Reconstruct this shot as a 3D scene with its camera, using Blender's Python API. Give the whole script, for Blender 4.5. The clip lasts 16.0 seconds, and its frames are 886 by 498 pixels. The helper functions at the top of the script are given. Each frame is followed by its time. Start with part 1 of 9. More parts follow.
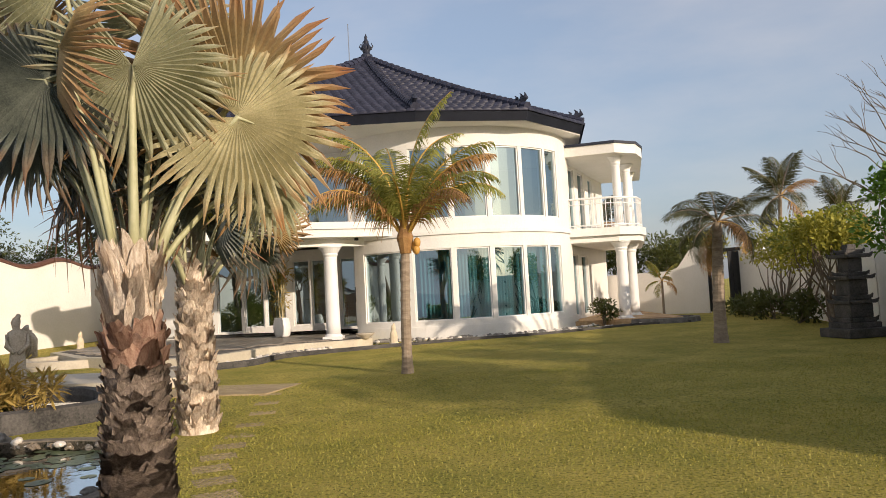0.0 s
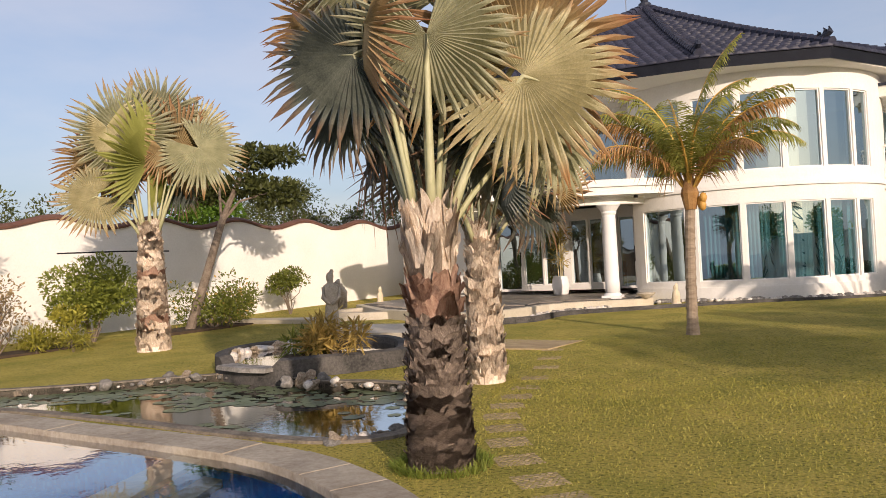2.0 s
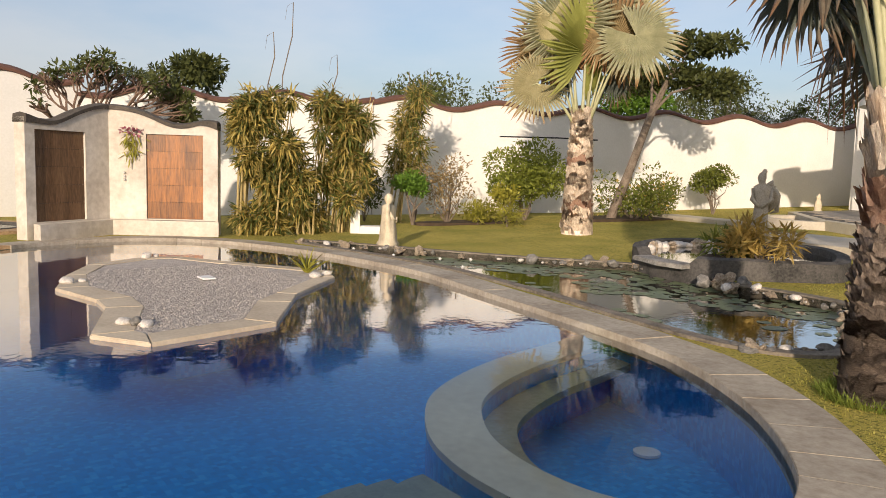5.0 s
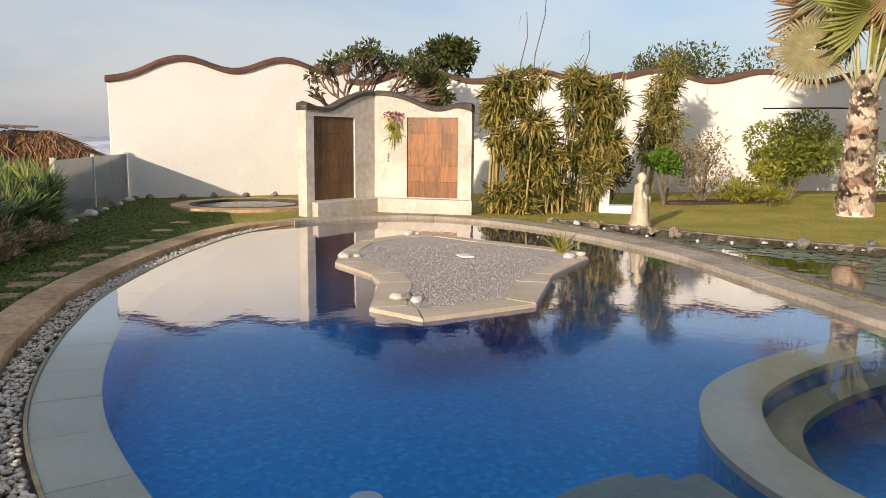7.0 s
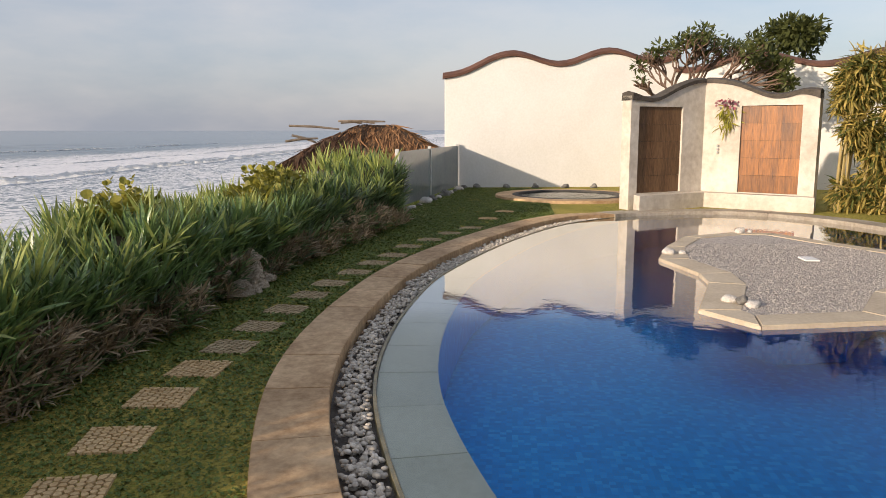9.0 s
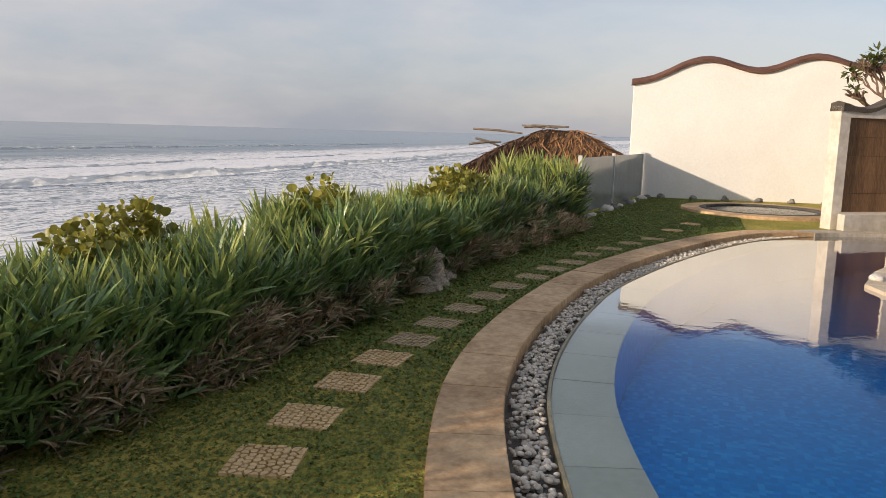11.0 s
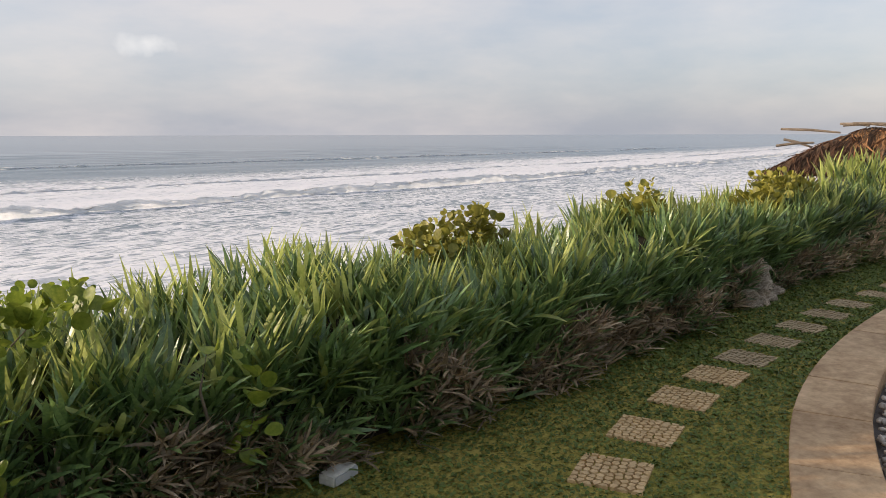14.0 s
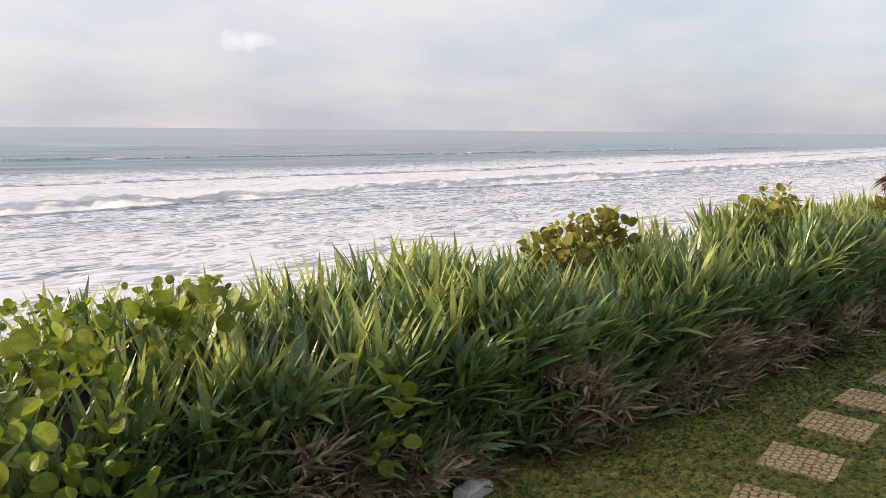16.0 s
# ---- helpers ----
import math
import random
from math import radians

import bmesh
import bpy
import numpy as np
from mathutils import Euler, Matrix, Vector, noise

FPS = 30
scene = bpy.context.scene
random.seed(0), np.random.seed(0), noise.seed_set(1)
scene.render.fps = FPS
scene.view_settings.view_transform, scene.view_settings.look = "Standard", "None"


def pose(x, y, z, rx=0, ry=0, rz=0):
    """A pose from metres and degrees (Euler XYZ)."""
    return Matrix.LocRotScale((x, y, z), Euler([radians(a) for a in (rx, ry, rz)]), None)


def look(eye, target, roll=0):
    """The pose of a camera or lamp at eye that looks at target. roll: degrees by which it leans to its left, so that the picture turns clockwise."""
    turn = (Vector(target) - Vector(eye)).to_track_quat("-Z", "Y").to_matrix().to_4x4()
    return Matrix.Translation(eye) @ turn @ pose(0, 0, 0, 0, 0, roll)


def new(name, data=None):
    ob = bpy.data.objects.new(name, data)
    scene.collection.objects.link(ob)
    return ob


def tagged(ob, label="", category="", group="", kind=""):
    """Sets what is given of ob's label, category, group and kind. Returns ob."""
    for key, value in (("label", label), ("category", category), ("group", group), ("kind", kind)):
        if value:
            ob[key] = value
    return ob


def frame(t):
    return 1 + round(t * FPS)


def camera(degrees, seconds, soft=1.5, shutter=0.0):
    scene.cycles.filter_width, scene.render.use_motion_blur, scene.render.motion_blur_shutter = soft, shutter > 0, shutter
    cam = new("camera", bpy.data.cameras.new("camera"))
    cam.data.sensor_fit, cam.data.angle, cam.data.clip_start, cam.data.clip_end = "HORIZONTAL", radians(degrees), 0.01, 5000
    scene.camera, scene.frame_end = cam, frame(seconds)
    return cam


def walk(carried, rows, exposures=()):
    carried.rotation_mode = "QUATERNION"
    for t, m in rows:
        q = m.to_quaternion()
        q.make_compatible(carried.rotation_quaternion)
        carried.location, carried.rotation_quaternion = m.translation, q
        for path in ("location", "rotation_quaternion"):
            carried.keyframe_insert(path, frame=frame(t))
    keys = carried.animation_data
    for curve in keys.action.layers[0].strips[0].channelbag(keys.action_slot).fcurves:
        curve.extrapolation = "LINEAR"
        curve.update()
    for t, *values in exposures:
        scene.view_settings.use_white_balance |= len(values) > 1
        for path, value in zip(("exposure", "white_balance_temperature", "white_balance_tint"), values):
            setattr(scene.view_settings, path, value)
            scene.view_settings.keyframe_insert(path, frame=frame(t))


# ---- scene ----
cam = camera(60.17, 16.0, 0.8)
ROWS = [
    (0.0, 0.042, -0.074, 1.532, 93.36, 3.14, 3.09),
    (0.5, 0.010, -0.056, 1.511, 93.11, 2.97, 7.52),
    (1.0, 0.002, -0.088, 1.521, 92.83, 3.32, 13.18),
    (1.5, -0.019, -0.079, 1.514, 91.82, 3.34, 18.28),
    (2.0, -0.044, -0.074, 1.505, 91.42, 2.86, 23.52),
    (2.5, -0.066, -0.047, 1.484, 91.20, 1.99, 27.77),
    (3.0, -0.096, -0.018, 1.457, 89.51, 1.39, 32.69),
    (3.5, -0.122, -0.013, 1.436, 87.72, 0.44, 37.38),
    (4.0, -0.139, -0.036, 1.426, 86.71, -0.76, 43.85),
    (4.2, -0.148, 0.010, 1.406, 86.19, -1.03, 46.62),
    (6.3, -0.185, -0.089, 1.524, 81.90, -1.37, 63.86),
    (6.5, -0.216, -0.141, 1.508, 81.91, -1.15, 66.06),
    (7.0, -0.265, -0.174, 1.500, 81.82, -0.55, 72.04),
    (7.5, -0.252, -0.242, 1.505, 81.80, -0.01, 76.01),
    (8.0, -0.366, -0.285, 1.488, 81.85, 0.51, 84.27),
    (8.5, -0.413, -0.291, 1.493, 81.47, 0.04, 91.20),
    (9.0, -0.416, -0.288, 1.488, 81.12, 0.02, 95.20),
    (9.5, -0.416, -0.287, 1.487, 81.12, -0.15, 99.28),
    (9.7, -0.416, -0.290, 1.497, 80.99, -0.42, 101.02),
    (11.8, -0.327, -0.367, 1.500, 81.57, -1.09, 112.81),
    (12.0, -0.323, -0.378, 1.514, 81.57, -0.83, 114.09),
    (12.5, -0.295, -0.437, 1.517, 81.81, -0.37, 116.34),
    (13.0, -0.260, -0.505, 1.517, 82.26, 0.29, 119.67),
    (13.5, -0.255, -0.576, 1.518, 82.43, 0.79, 125.64),
    (14.0, -0.273, -0.654, 1.490, 81.44, 0.13, 129.22),
    (14.5, -0.279, -0.727, 1.500, 81.06, -0.29, 132.65),
    (15.0, -0.292, -0.765, 1.513, 80.93, -0.44, 135.31),
    (15.5, -0.278, -0.837, 1.516, 81.02, -0.51, 135.98),
    (16.0, -0.248, -0.950, 1.508, 81.10, -0.49, 135.95),
]
EXPOSURES = [(0.0, 0.47, 6200.0, 10.0), (1.5, 0.48, 6200.0, 15.0), (3.2, 0.49, 6200.0, 15.0), (4.0, 0.5, 6200.0, 11.5), (6.4, 0.54, 6200.0, 10.0), (8.0, 0.6, 6200.0, 10.0), (12.0, 0.6, 6350.0, 10.0), (13.5, 0.67, 6350.0, 10.0), (15.0, 0.98, 6350.0, 10.0), (16.0, 0.98, 6350.0, 10.0)]
walk(cam, [(t, pose(x, y, z, rx, ry, rz)) for t, x, y, z, rx, ry, rz in ROWS], EXPOSURES)

# ---------------------------------------------------------------- light
SUN_AZ, SUN_EL = -46.0, 14.5          # the sun stands over the sea, low in the morning
world = bpy.data.worlds.new("morning_sky")
scene.world = world
world.use_nodes = True
wn, wl = world.node_tree.nodes, world.node_tree.links
wn.clear()
sky = wn.new("ShaderNodeTexSky")
sky.sky_type, sky.sun_disc = "NISHITA", False
sky.sun_elevation, sky.sun_rotation = radians(SUN_EL), radians(90 - SUN_AZ)
sky.air_density, sky.dust_density, sky.ozone_density = 1.0, 2.5, 2.0
coord = wn.new("ShaderNodeTexCoord")
stretch = wn.new("ShaderNodeMapping")
stretch.inputs["Scale"].default_value = (1.6, 1.6, 5.0)
wl.new(coord.outputs["Generated"], stretch.inputs["Vector"])
cloud = wn.new("ShaderNodeTexNoise")
cloud.inputs["Scale"].default_value, cloud.inputs["Detail"].default_value = 1.7, 6.0
cloud.inputs["Roughness"].default_value = 0.55
wl.new(stretch.outputs["Vector"], cloud.inputs["Vector"])
split = wn.new("ShaderNodeSeparateXYZ")
wl.new(coord.outputs["Generated"], split.inputs["Vector"])
low = wn.new("ShaderNodeMapRange")      # the haze lies low
low.inputs["From Min"].default_value, low.inputs["From Max"].default_value = 0.0, 0.7
low.inputs["To Min"].default_value, low.inputs["To Max"].default_value = 0.92, 0.75
wl.new(split.outputs["Z"], low.inputs["Value"])
seaward = wn.new("ShaderNodeMapRange")  # and mostly over the sea
seaward.inputs["From Min"].default_value, seaward.inputs["From Max"].default_value = 0.55, -0.75
seaward.inputs["To Min"].default_value, seaward.inputs["To Max"].default_value = 0.70, 1.0
wl.new(split.outputs["Y"], seaward.inputs["Value"])
veil = wn.new("ShaderNodeMath")
veil.operation = "MULTIPLY"
wl.new(low.outputs["Result"], veil.inputs[0])
wl.new(seaward.outputs["Result"], veil.inputs[1])
puff = wn.new("ShaderNodeMapRange")
puff.inputs["From Min"].default_value, puff.inputs["From Max"].default_value = 0.3, 0.72
puff.inputs["To Min"].default_value, puff.inputs["To Max"].default_value = 0.86, 1.0
wl.new(cloud.outputs["Fac"], puff.inputs["Value"])
cover = wn.new("ShaderNodeMath")
cover.operation, cover.use_clamp = "MULTIPLY", True
wl.new(veil.outputs[0], cover.inputs[0])
wl.new(puff.outputs["Result"], cover.inputs[1])
haze = wn.new("ShaderNodeValToRGB")
haze.color_ramp.elements[0].color, haze.color_ramp.elements[1].color = (2.04, 2.10, 2.36, 1), (2.98, 2.74, 2.68, 1)
haze.color_ramp.elements[0].position, haze.color_ramp.elements[1].position = 0.36, 0.62
wl.new(cloud.outputs["Fac"], haze.inputs["Fac"])
mixed = wn.new("ShaderNodeMix")
mixed.data_type = "RGBA"
wl.new(cover.outputs[0], mixed.inputs[0])
wl.new(sky.outputs["Color"], mixed.inputs[6])
wl.new(haze.outputs["Color"], mixed.inputs[7])
fleece = wn.new("ShaderNodeVectorMath")       # one small bright cloud low over the sea
fleece.operation = "DISTANCE"
fleece.inputs[1].default_value = (-0.500, -0.860, 0.238)
warp = wn.new("ShaderNodeTexNoise")
warp.inputs["Scale"].default_value, warp.inputs["Detail"].default_value = 26.0, 5.0
squash = wn.new("ShaderNodeVectorMath")
squash.operation = "MULTIPLY"
squash.inputs[1].default_value = (1.0, 1.0, 2.2)
wl.new(coord.outputs["Generated"], squash.inputs[0])
wl.new(coord.outputs["Generated"], warp.inputs["Vector"])
wl.new(squash.outputs["Vector"], fleece.inputs[0])
edge = wn.new("ShaderNodeMath")
edge.operation = "MULTIPLY_ADD"
edge.inputs[1].default_value = 0.07
wl.new(warp.outputs["Fac"], edge.inputs[0])
wl.new(fleece.outputs["Value"], edge.inputs[2])
tuft = wn.new("ShaderNodeMapRange")
tuft.inputs["From Min"].default_value, tuft.inputs["From Max"].default_value = 0.068, 0.040
tuft.inputs["To Min"].default_value, tuft.inputs["To Max"].default_value = 0.0, 0.75
wl.new(edge.outputs[0], tuft.inputs["Value"])
white = wn.new("ShaderNodeMix")
white.data_type = "RGBA"
white.inputs[7].default_value = (3.6, 3.5, 3.4, 1)
wl.new(tuft.outputs["Result"], white.inputs[0])
wl.new(mixed.outputs[2], white.inputs[6])
back = wn.new("ShaderNodeBackground")
back.inputs["Strength"].default_value = 0.15
wl.new(white.outputs[2], back.inputs["Color"])
wl.new(back.outputs["Background"], wn.new("ShaderNodeOutputWorld").inputs["Surface"])

sun_lamp = bpy.data.lights.new("sun", "SUN")
sun_lamp.energy, sun_lamp.angle, sun_lamp.color = 3.3, radians(0.8), (1.0, 0.80, 0.60)
sun = new("sun", sun_lamp)
a, e = radians(SUN_AZ), radians(SUN_EL)
sun.matrix_world = look((60 * math.cos(a) * math.cos(e), 60 * math.sin(a) * math.cos(e), 60 * math.sin(e)), (0, 0, 0))

# ---------------------------------------------------------------- materials
MATS = {}


def material(name, dark, light, rough=0.7, scale=3.0, fine=40.0, bump=0.2, metal=0.0, spec=0.35, stretch=(1, 1, 1), vary=0.0, sheer=0.0, dist=0.01):
    """A surface of two colours mixed by coarse and fine noise, with fine relief. vary: change from object to object; sheer: light let through."""
    if name in MATS:
        return MATS[name]
    m = bpy.data.materials.new(name)
    m.use_nodes = True
    n, l = m.node_tree.nodes, m.node_tree.links
    b = n["Principled BSDF"]
    tc = n.new("ShaderNodeTexCoord")
    mp = n.new("ShaderNodeMapping")
    mp.inputs["Scale"].default_value = stretch
    l.new(tc.outputs["Object"], mp.inputs["Vector"])
    n1, n2 = n.new("ShaderNodeTexNoise"), n.new("ShaderNodeTexNoise")
    for q, s in ((n1, scale), (n2, fine)):
        q.inputs["Scale"].default_value, q.inputs["Detail"].default_value, q.inputs["Roughness"].default_value = s, 5.0, 0.6
        l.new(mp.outputs["Vector"], q.inputs["Vector"])
    add = n.new("ShaderNodeMath")
    add.operation = "MULTIPLY_ADD"
    add.inputs[1].default_value = 0.55
    l.new(n1.outputs["Fac"], add.inputs[0])
    half = n.new("ShaderNodeMath")
    half.operation = "MULTIPLY"
    half.inputs[1].default_value = 0.45
    l.new(n2.outputs["Fac"], half.inputs[0])
    l.new(half.outputs[0], add.inputs[2])
    ramp = n.new("ShaderNodeMapRange")
    ramp.inputs["From Min"].default_value, ramp.inputs["From Max"].default_value = 0.36, 0.64
    l.new(add.outputs[0], ramp.inputs["Value"])
    mix = n.new("ShaderNodeMix")
    mix.data_type = "RGBA"
    mix.inputs[6].default_value, mix.inputs[7].default_value = (*dark, 1), (*light, 1)
    l.new(ramp.outputs["Result"], mix.inputs[0])
    out = mix.outputs[2]
    if vary:
        info = n.new("ShaderNodeObjectInfo")
        isl = n.new("ShaderNodeNewGeometry")
        s1 = n.new("ShaderNodeMath")
        s1.operation = "ADD"
        l.new(info.outputs["Random"], s1.inputs[0])
        l.new(isl.outputs["Random Per Island"], s1.inputs[1])
        span = n.new("ShaderNodeMapRange")
        span.inputs["From Max"].default_value = 2.0
        span.inputs["To Min"].default_value, span.inputs["To Max"].default_value = 1 - vary, 1 + vary
        l.new(s1.outputs[0], span.inputs["Value"])
        hsv = n.new("ShaderNodeHueSaturation")
        l.new(span.outputs["Result"], hsv.inputs["Value"])
        l.new(out, hsv.inputs["Color"])
        out = hsv.outputs["Color"]
    l.new(out, b.inputs["Base Color"])
    b.inputs["Roughness"].default_value, b.inputs["Metallic"].default_value = rough, metal
    b.inputs["Specular IOR Level"].default_value = spec
    if bump:
        bp = n.new("ShaderNodeBump")
        bp.inputs["Strength"].default_value, bp.inputs["Distance"].default_value = bump, dist
        l.new(n2.outputs["Fac"], bp.inputs["Height"])
        l.new(bp.outputs["Normal"], b.inputs["Normal"])
    if sheer:
        tr = n.new("ShaderNodeBsdfTranslucent")
        l.new(out, tr.inputs["Color"])
        ms = n.new("ShaderNodeMixShader")
        ms.inputs["Fac"].default_value = sheer
        l.new(b.outputs["BSDF"], ms.inputs[1])
        l.new(tr.outputs["BSDF"], ms.inputs[2])
        l.new(ms.outputs["Shader"], n["Material Output"].inputs["Surface"])
    MATS[name] = m
    return m


def water_material(name, tint, bump, scales, dist=0.02, clear=True, ior=1.33, stretch=(1, 1, 1)):
    """Clear water: it lets the floor show through and mirrors by Fresnel."""
    m = bpy.data.materials.new(name)
    m.use_nodes = True
    n, l = m.node_tree.nodes, m.node_tree.links
    n.remove(n["Principled BSDF"])
    tc = n.new("ShaderNodeTexCoord")
    mp = n.new("ShaderNodeMapping")
    mp.inputs["Scale"].default_value = stretch
    l.new(tc.outputs["Object"], mp.inputs["Vector"])
    w1, w2 = n.new("ShaderNodeTexNoise"), n.new("ShaderNodeTexNoise")
    for q, s in zip((w1, w2), scales):
        q.inputs["Scale"].default_value, q.inputs["Detail"].default_value = s, 2.0
        l.new(mp.outputs["Vector"], q.inputs["Vector"])
    ad = n.new("ShaderNodeMath")
    l.new(w1.outputs["Fac"], ad.inputs[0])
    l.new(w2.outputs["Fac"], ad.inputs[1])
    bp = n.new("ShaderNodeBump")
    bp.inputs["Strength"].default_value, bp.inputs["Distance"].default_value = bump, dist
    l.new(ad.outputs[0], bp.inputs["Height"])
    gl = n.new("ShaderNodeBsdfGlossy")
    gl.inputs["Roughness"].default_value = 0.02
    l.new(bp.outputs["Normal"], gl.inputs["Normal"])
    body = n.new("ShaderNodeBsdfTransparent") if clear else n.new("ShaderNodeBsdfDiffuse")
    body.inputs["Color"].default_value = (*tint, 1)
    fr = n.new("ShaderNodeFresnel")
    fr.inputs["IOR"].default_value = ior
    l.new(bp.outputs["Normal"], fr.inputs["Normal"])
    ms = n.new("ShaderNodeMixShader")
    curve = n.new("ShaderNodeValToRGB")             # how much is mirrored as the view grazes the water
    for pos, v in ((0.05, 0.015), (0.10, 0.05), (0.19, 0.15), (0.225, 0.25), (0.255, 0.60), (0.36, 0.84), (0.8, 0.95)):
        q = curve.color_ramp.elements.new(pos)
        q.color = (v, v, v, 1)
    curve.color_ramp.elements[0].color = (0.005, 0.005, 0.005, 1)
    l.new(fr.outputs["Fac"], curve.inputs["Fac"])
    l.new(curve.outputs["Color"], ms.inputs["Fac"])
    l.new(body.outputs["BSDF"], ms.inputs[1])
    l.new(gl.outputs["BSDF"], ms.inputs[2])
    l.new(ms.outputs["Shader"], n["Material Output"].inputs["Surface"])
    return m


def sea_material():
    """The sea: swell in relief, webs of foam inshore, a broad white belt off the beach, clear water beyond."""
    m = bpy.data.materials.new("sea_water")
    m.use_nodes = True
    n, l = m.node_tree.nodes, m.node_tree.links
    n.remove(n["Principled BSDF"])
    tc = n.new("ShaderNodeTexCoord")
    sep = n.new("ShaderNodeSeparateXYZ")
    l.new(tc.outputs["Object"], sep.inputs["Vector"])

    def noise_of(scale, detail, rough, warp, stretch_):
        mp = n.new("ShaderNodeMapping")
        mp.inputs["Scale"].default_value = stretch_
        l.new(tc.outputs["Object"], mp.inputs["Vector"])
        q = n.new("ShaderNodeTexNoise")
        q.inputs["Scale"].default_value, q.inputs["Detail"].default_value, q.inputs["Roughness"].default_value, q.inputs["Distortion"].default_value = scale, detail, rough, warp
        l.new(mp.outputs["Vector"], q.inputs["Vector"])
        return q.outputs["Fac"]

    def math_of(op, a, b):
        q = n.new("ShaderNodeMath")
        q.operation = op
        for k, v in enumerate((a, b)):
            if isinstance(v, (int, float)):
                q.inputs[k].default_value = v
            else:
                l.new(v, q.inputs[k])
        return q.outputs[0]

    def span(v, a, b, c=0.0, d=1.0):
        q = n.new("ShaderNodeMapRange")
        q.inputs["From Min"].default_value, q.inputs["From Max"].default_value = a, b
        q.inputs["To Min"].default_value, q.inputs["To Max"].default_value = c, d
        l.new(v, q.inputs["Value"])
        return q.outputs["Result"]

    web = math_of("ABSOLUTE", math_of("SUBTRACT", noise_of(1.0, 4.0, 0.55, 1.6, (0.38, 0.75, 1)), 0.5), 0.0)
    web = span(web, 0.0, 0.11, 1.0, 0.0)
    sheet = noise_of(1.0, 9.0, 0.72, 1.2, (0.16, 0.42, 1))
    wander = math_of("MULTIPLY", math_of("SUBTRACT", noise_of(1.0, 3.0, 0.5, 0.0, (0.012, 0.03, 1)), 0.5), 26.0)
    off = math_of("ADD", sep.outputs["Y"], wander)
    ramp = n.new("ShaderNodeValToRGB")
    for pos, v in ((0.3, 0.0), (0.6, 0.06), (0.745, 0.16), (0.775, 0.56), (0.80, 0.76), (0.862, 0.90), (0.875, 0.56), (0.9, 0.60), (1.0, 0.70)):
        q = ramp.color_ramp.elements.new(pos)
        q.color = (v, v, v, 1)
    ramp.color_ramp.elements[0].color, ramp.color_ramp.elements[-1].color = (0, 0, 0, 1), (0.74, 0.74, 0.74, 1)
    l.new(span(off, -450.0, 0.0), ramp.inputs["Fac"])
    cover = math_of("MULTIPLY", math_of("ADD", math_of("MULTIPLY", web, 0.4), sheet), 1.0)
    cover = math_of("ADD", cover, ramp.outputs["Color"])
    foam = span(cover, 0.98, 1.44)
    mix = n.new("ShaderNodeMix")
    mix.data_type = "RGBA"
    mix.inputs[6].default_value, mix.inputs[7].default_value = (0.085, 0.145, 0.175, 1), (0.80, 0.79, 0.79, 1)
    l.new(foam, mix.inputs[0])
    bp = n.new("ShaderNodeBump")
    bp.inputs["Strength"].default_value, bp.inputs["Distance"].default_value = 0.5, 0.35
    l.new(noise_of(2.0, 6.0, 0.55, 0.0, (0.2, 0.5, 1)), bp.inputs["Height"])
    df, gl, fr, ms = n.new("ShaderNodeBsdfDiffuse"), n.new("ShaderNodeBsdfGlossy"), n.new("ShaderNodeFresnel"), n.new("ShaderNodeMixShader")
    l.new(mix.outputs[2], df.inputs["Color"])
    gl.inputs["Roughness"].default_value, fr.inputs["IOR"].default_value = 0.25, 1.33
    l.new(bp.outputs["Normal"], gl.inputs["Normal"])
    l.new(bp.outputs["Normal"], df.inputs["Normal"])
    shine = math_of("MULTIPLY", span(fr.outputs["Fac"], 0.35, 0.95, 0.12, 0.8), math_of("SUBTRACT", 1.0, foam))
    l.new(shine, ms.inputs["Fac"])
    l.new(df.outputs["BSDF"], ms.inputs[1])
    l.new(gl.outputs["BSDF"], ms.inputs[2])
    l.new(ms.outputs["Shader"], n["Material Output"].inputs["Surface"])
    return m


def glass_material(name, tint, see):
    """Window glass: mirrors by Fresnel; the rest passes or is held by a dim tint."""
    m = bpy.data.materials.new(name)
    m.use_nodes = True
    n, l = m.node_tree.nodes, m.node_tree.links
    n.remove(n["Principled BSDF"])
    gl, tr, fr, ms = n.new("ShaderNodeBsdfGlossy"), n.new("ShaderNodeBsdfTransparent"), n.new("ShaderNodeFresnel"), n.new("ShaderNodeMixShader")
    gl.inputs["Roughness"].default_value = 0.01
    gl.inputs["Color"].default_value = (0.72, 0.90, 0.98, 1)
    tr.inputs["Color"].default_value = (*tint, 1)
    fr.inputs["IOR"].default_value = see
    tc = n.new("ShaderNodeTexCoord")
    wob = n.new("ShaderNodeTexNoise")
    wob.inputs["Scale"].default_value = 0.9
    l.new(tc.outputs["Object"], wob.inputs["Vector"])
    bp = n.new("ShaderNodeBump")
    bp.inputs["Strength"].default_value, bp.inputs["Distance"].default_value = 0.15, 0.02
    l.new(wob.outputs["Fac"], bp.inputs["Height"])
    l.new(bp.outputs["Normal"], gl.inputs["Normal"])
    l.new(fr.outputs["Fac"], ms.inputs["Fac"])
    l.new(tr.outputs["BSDF"], ms.inputs[1])
    l.new(gl.outputs["BSDF"], ms.inputs[2])
    l.new(ms.outputs["Shader"], n["Material Output"].inputs["Surface"])
    return m


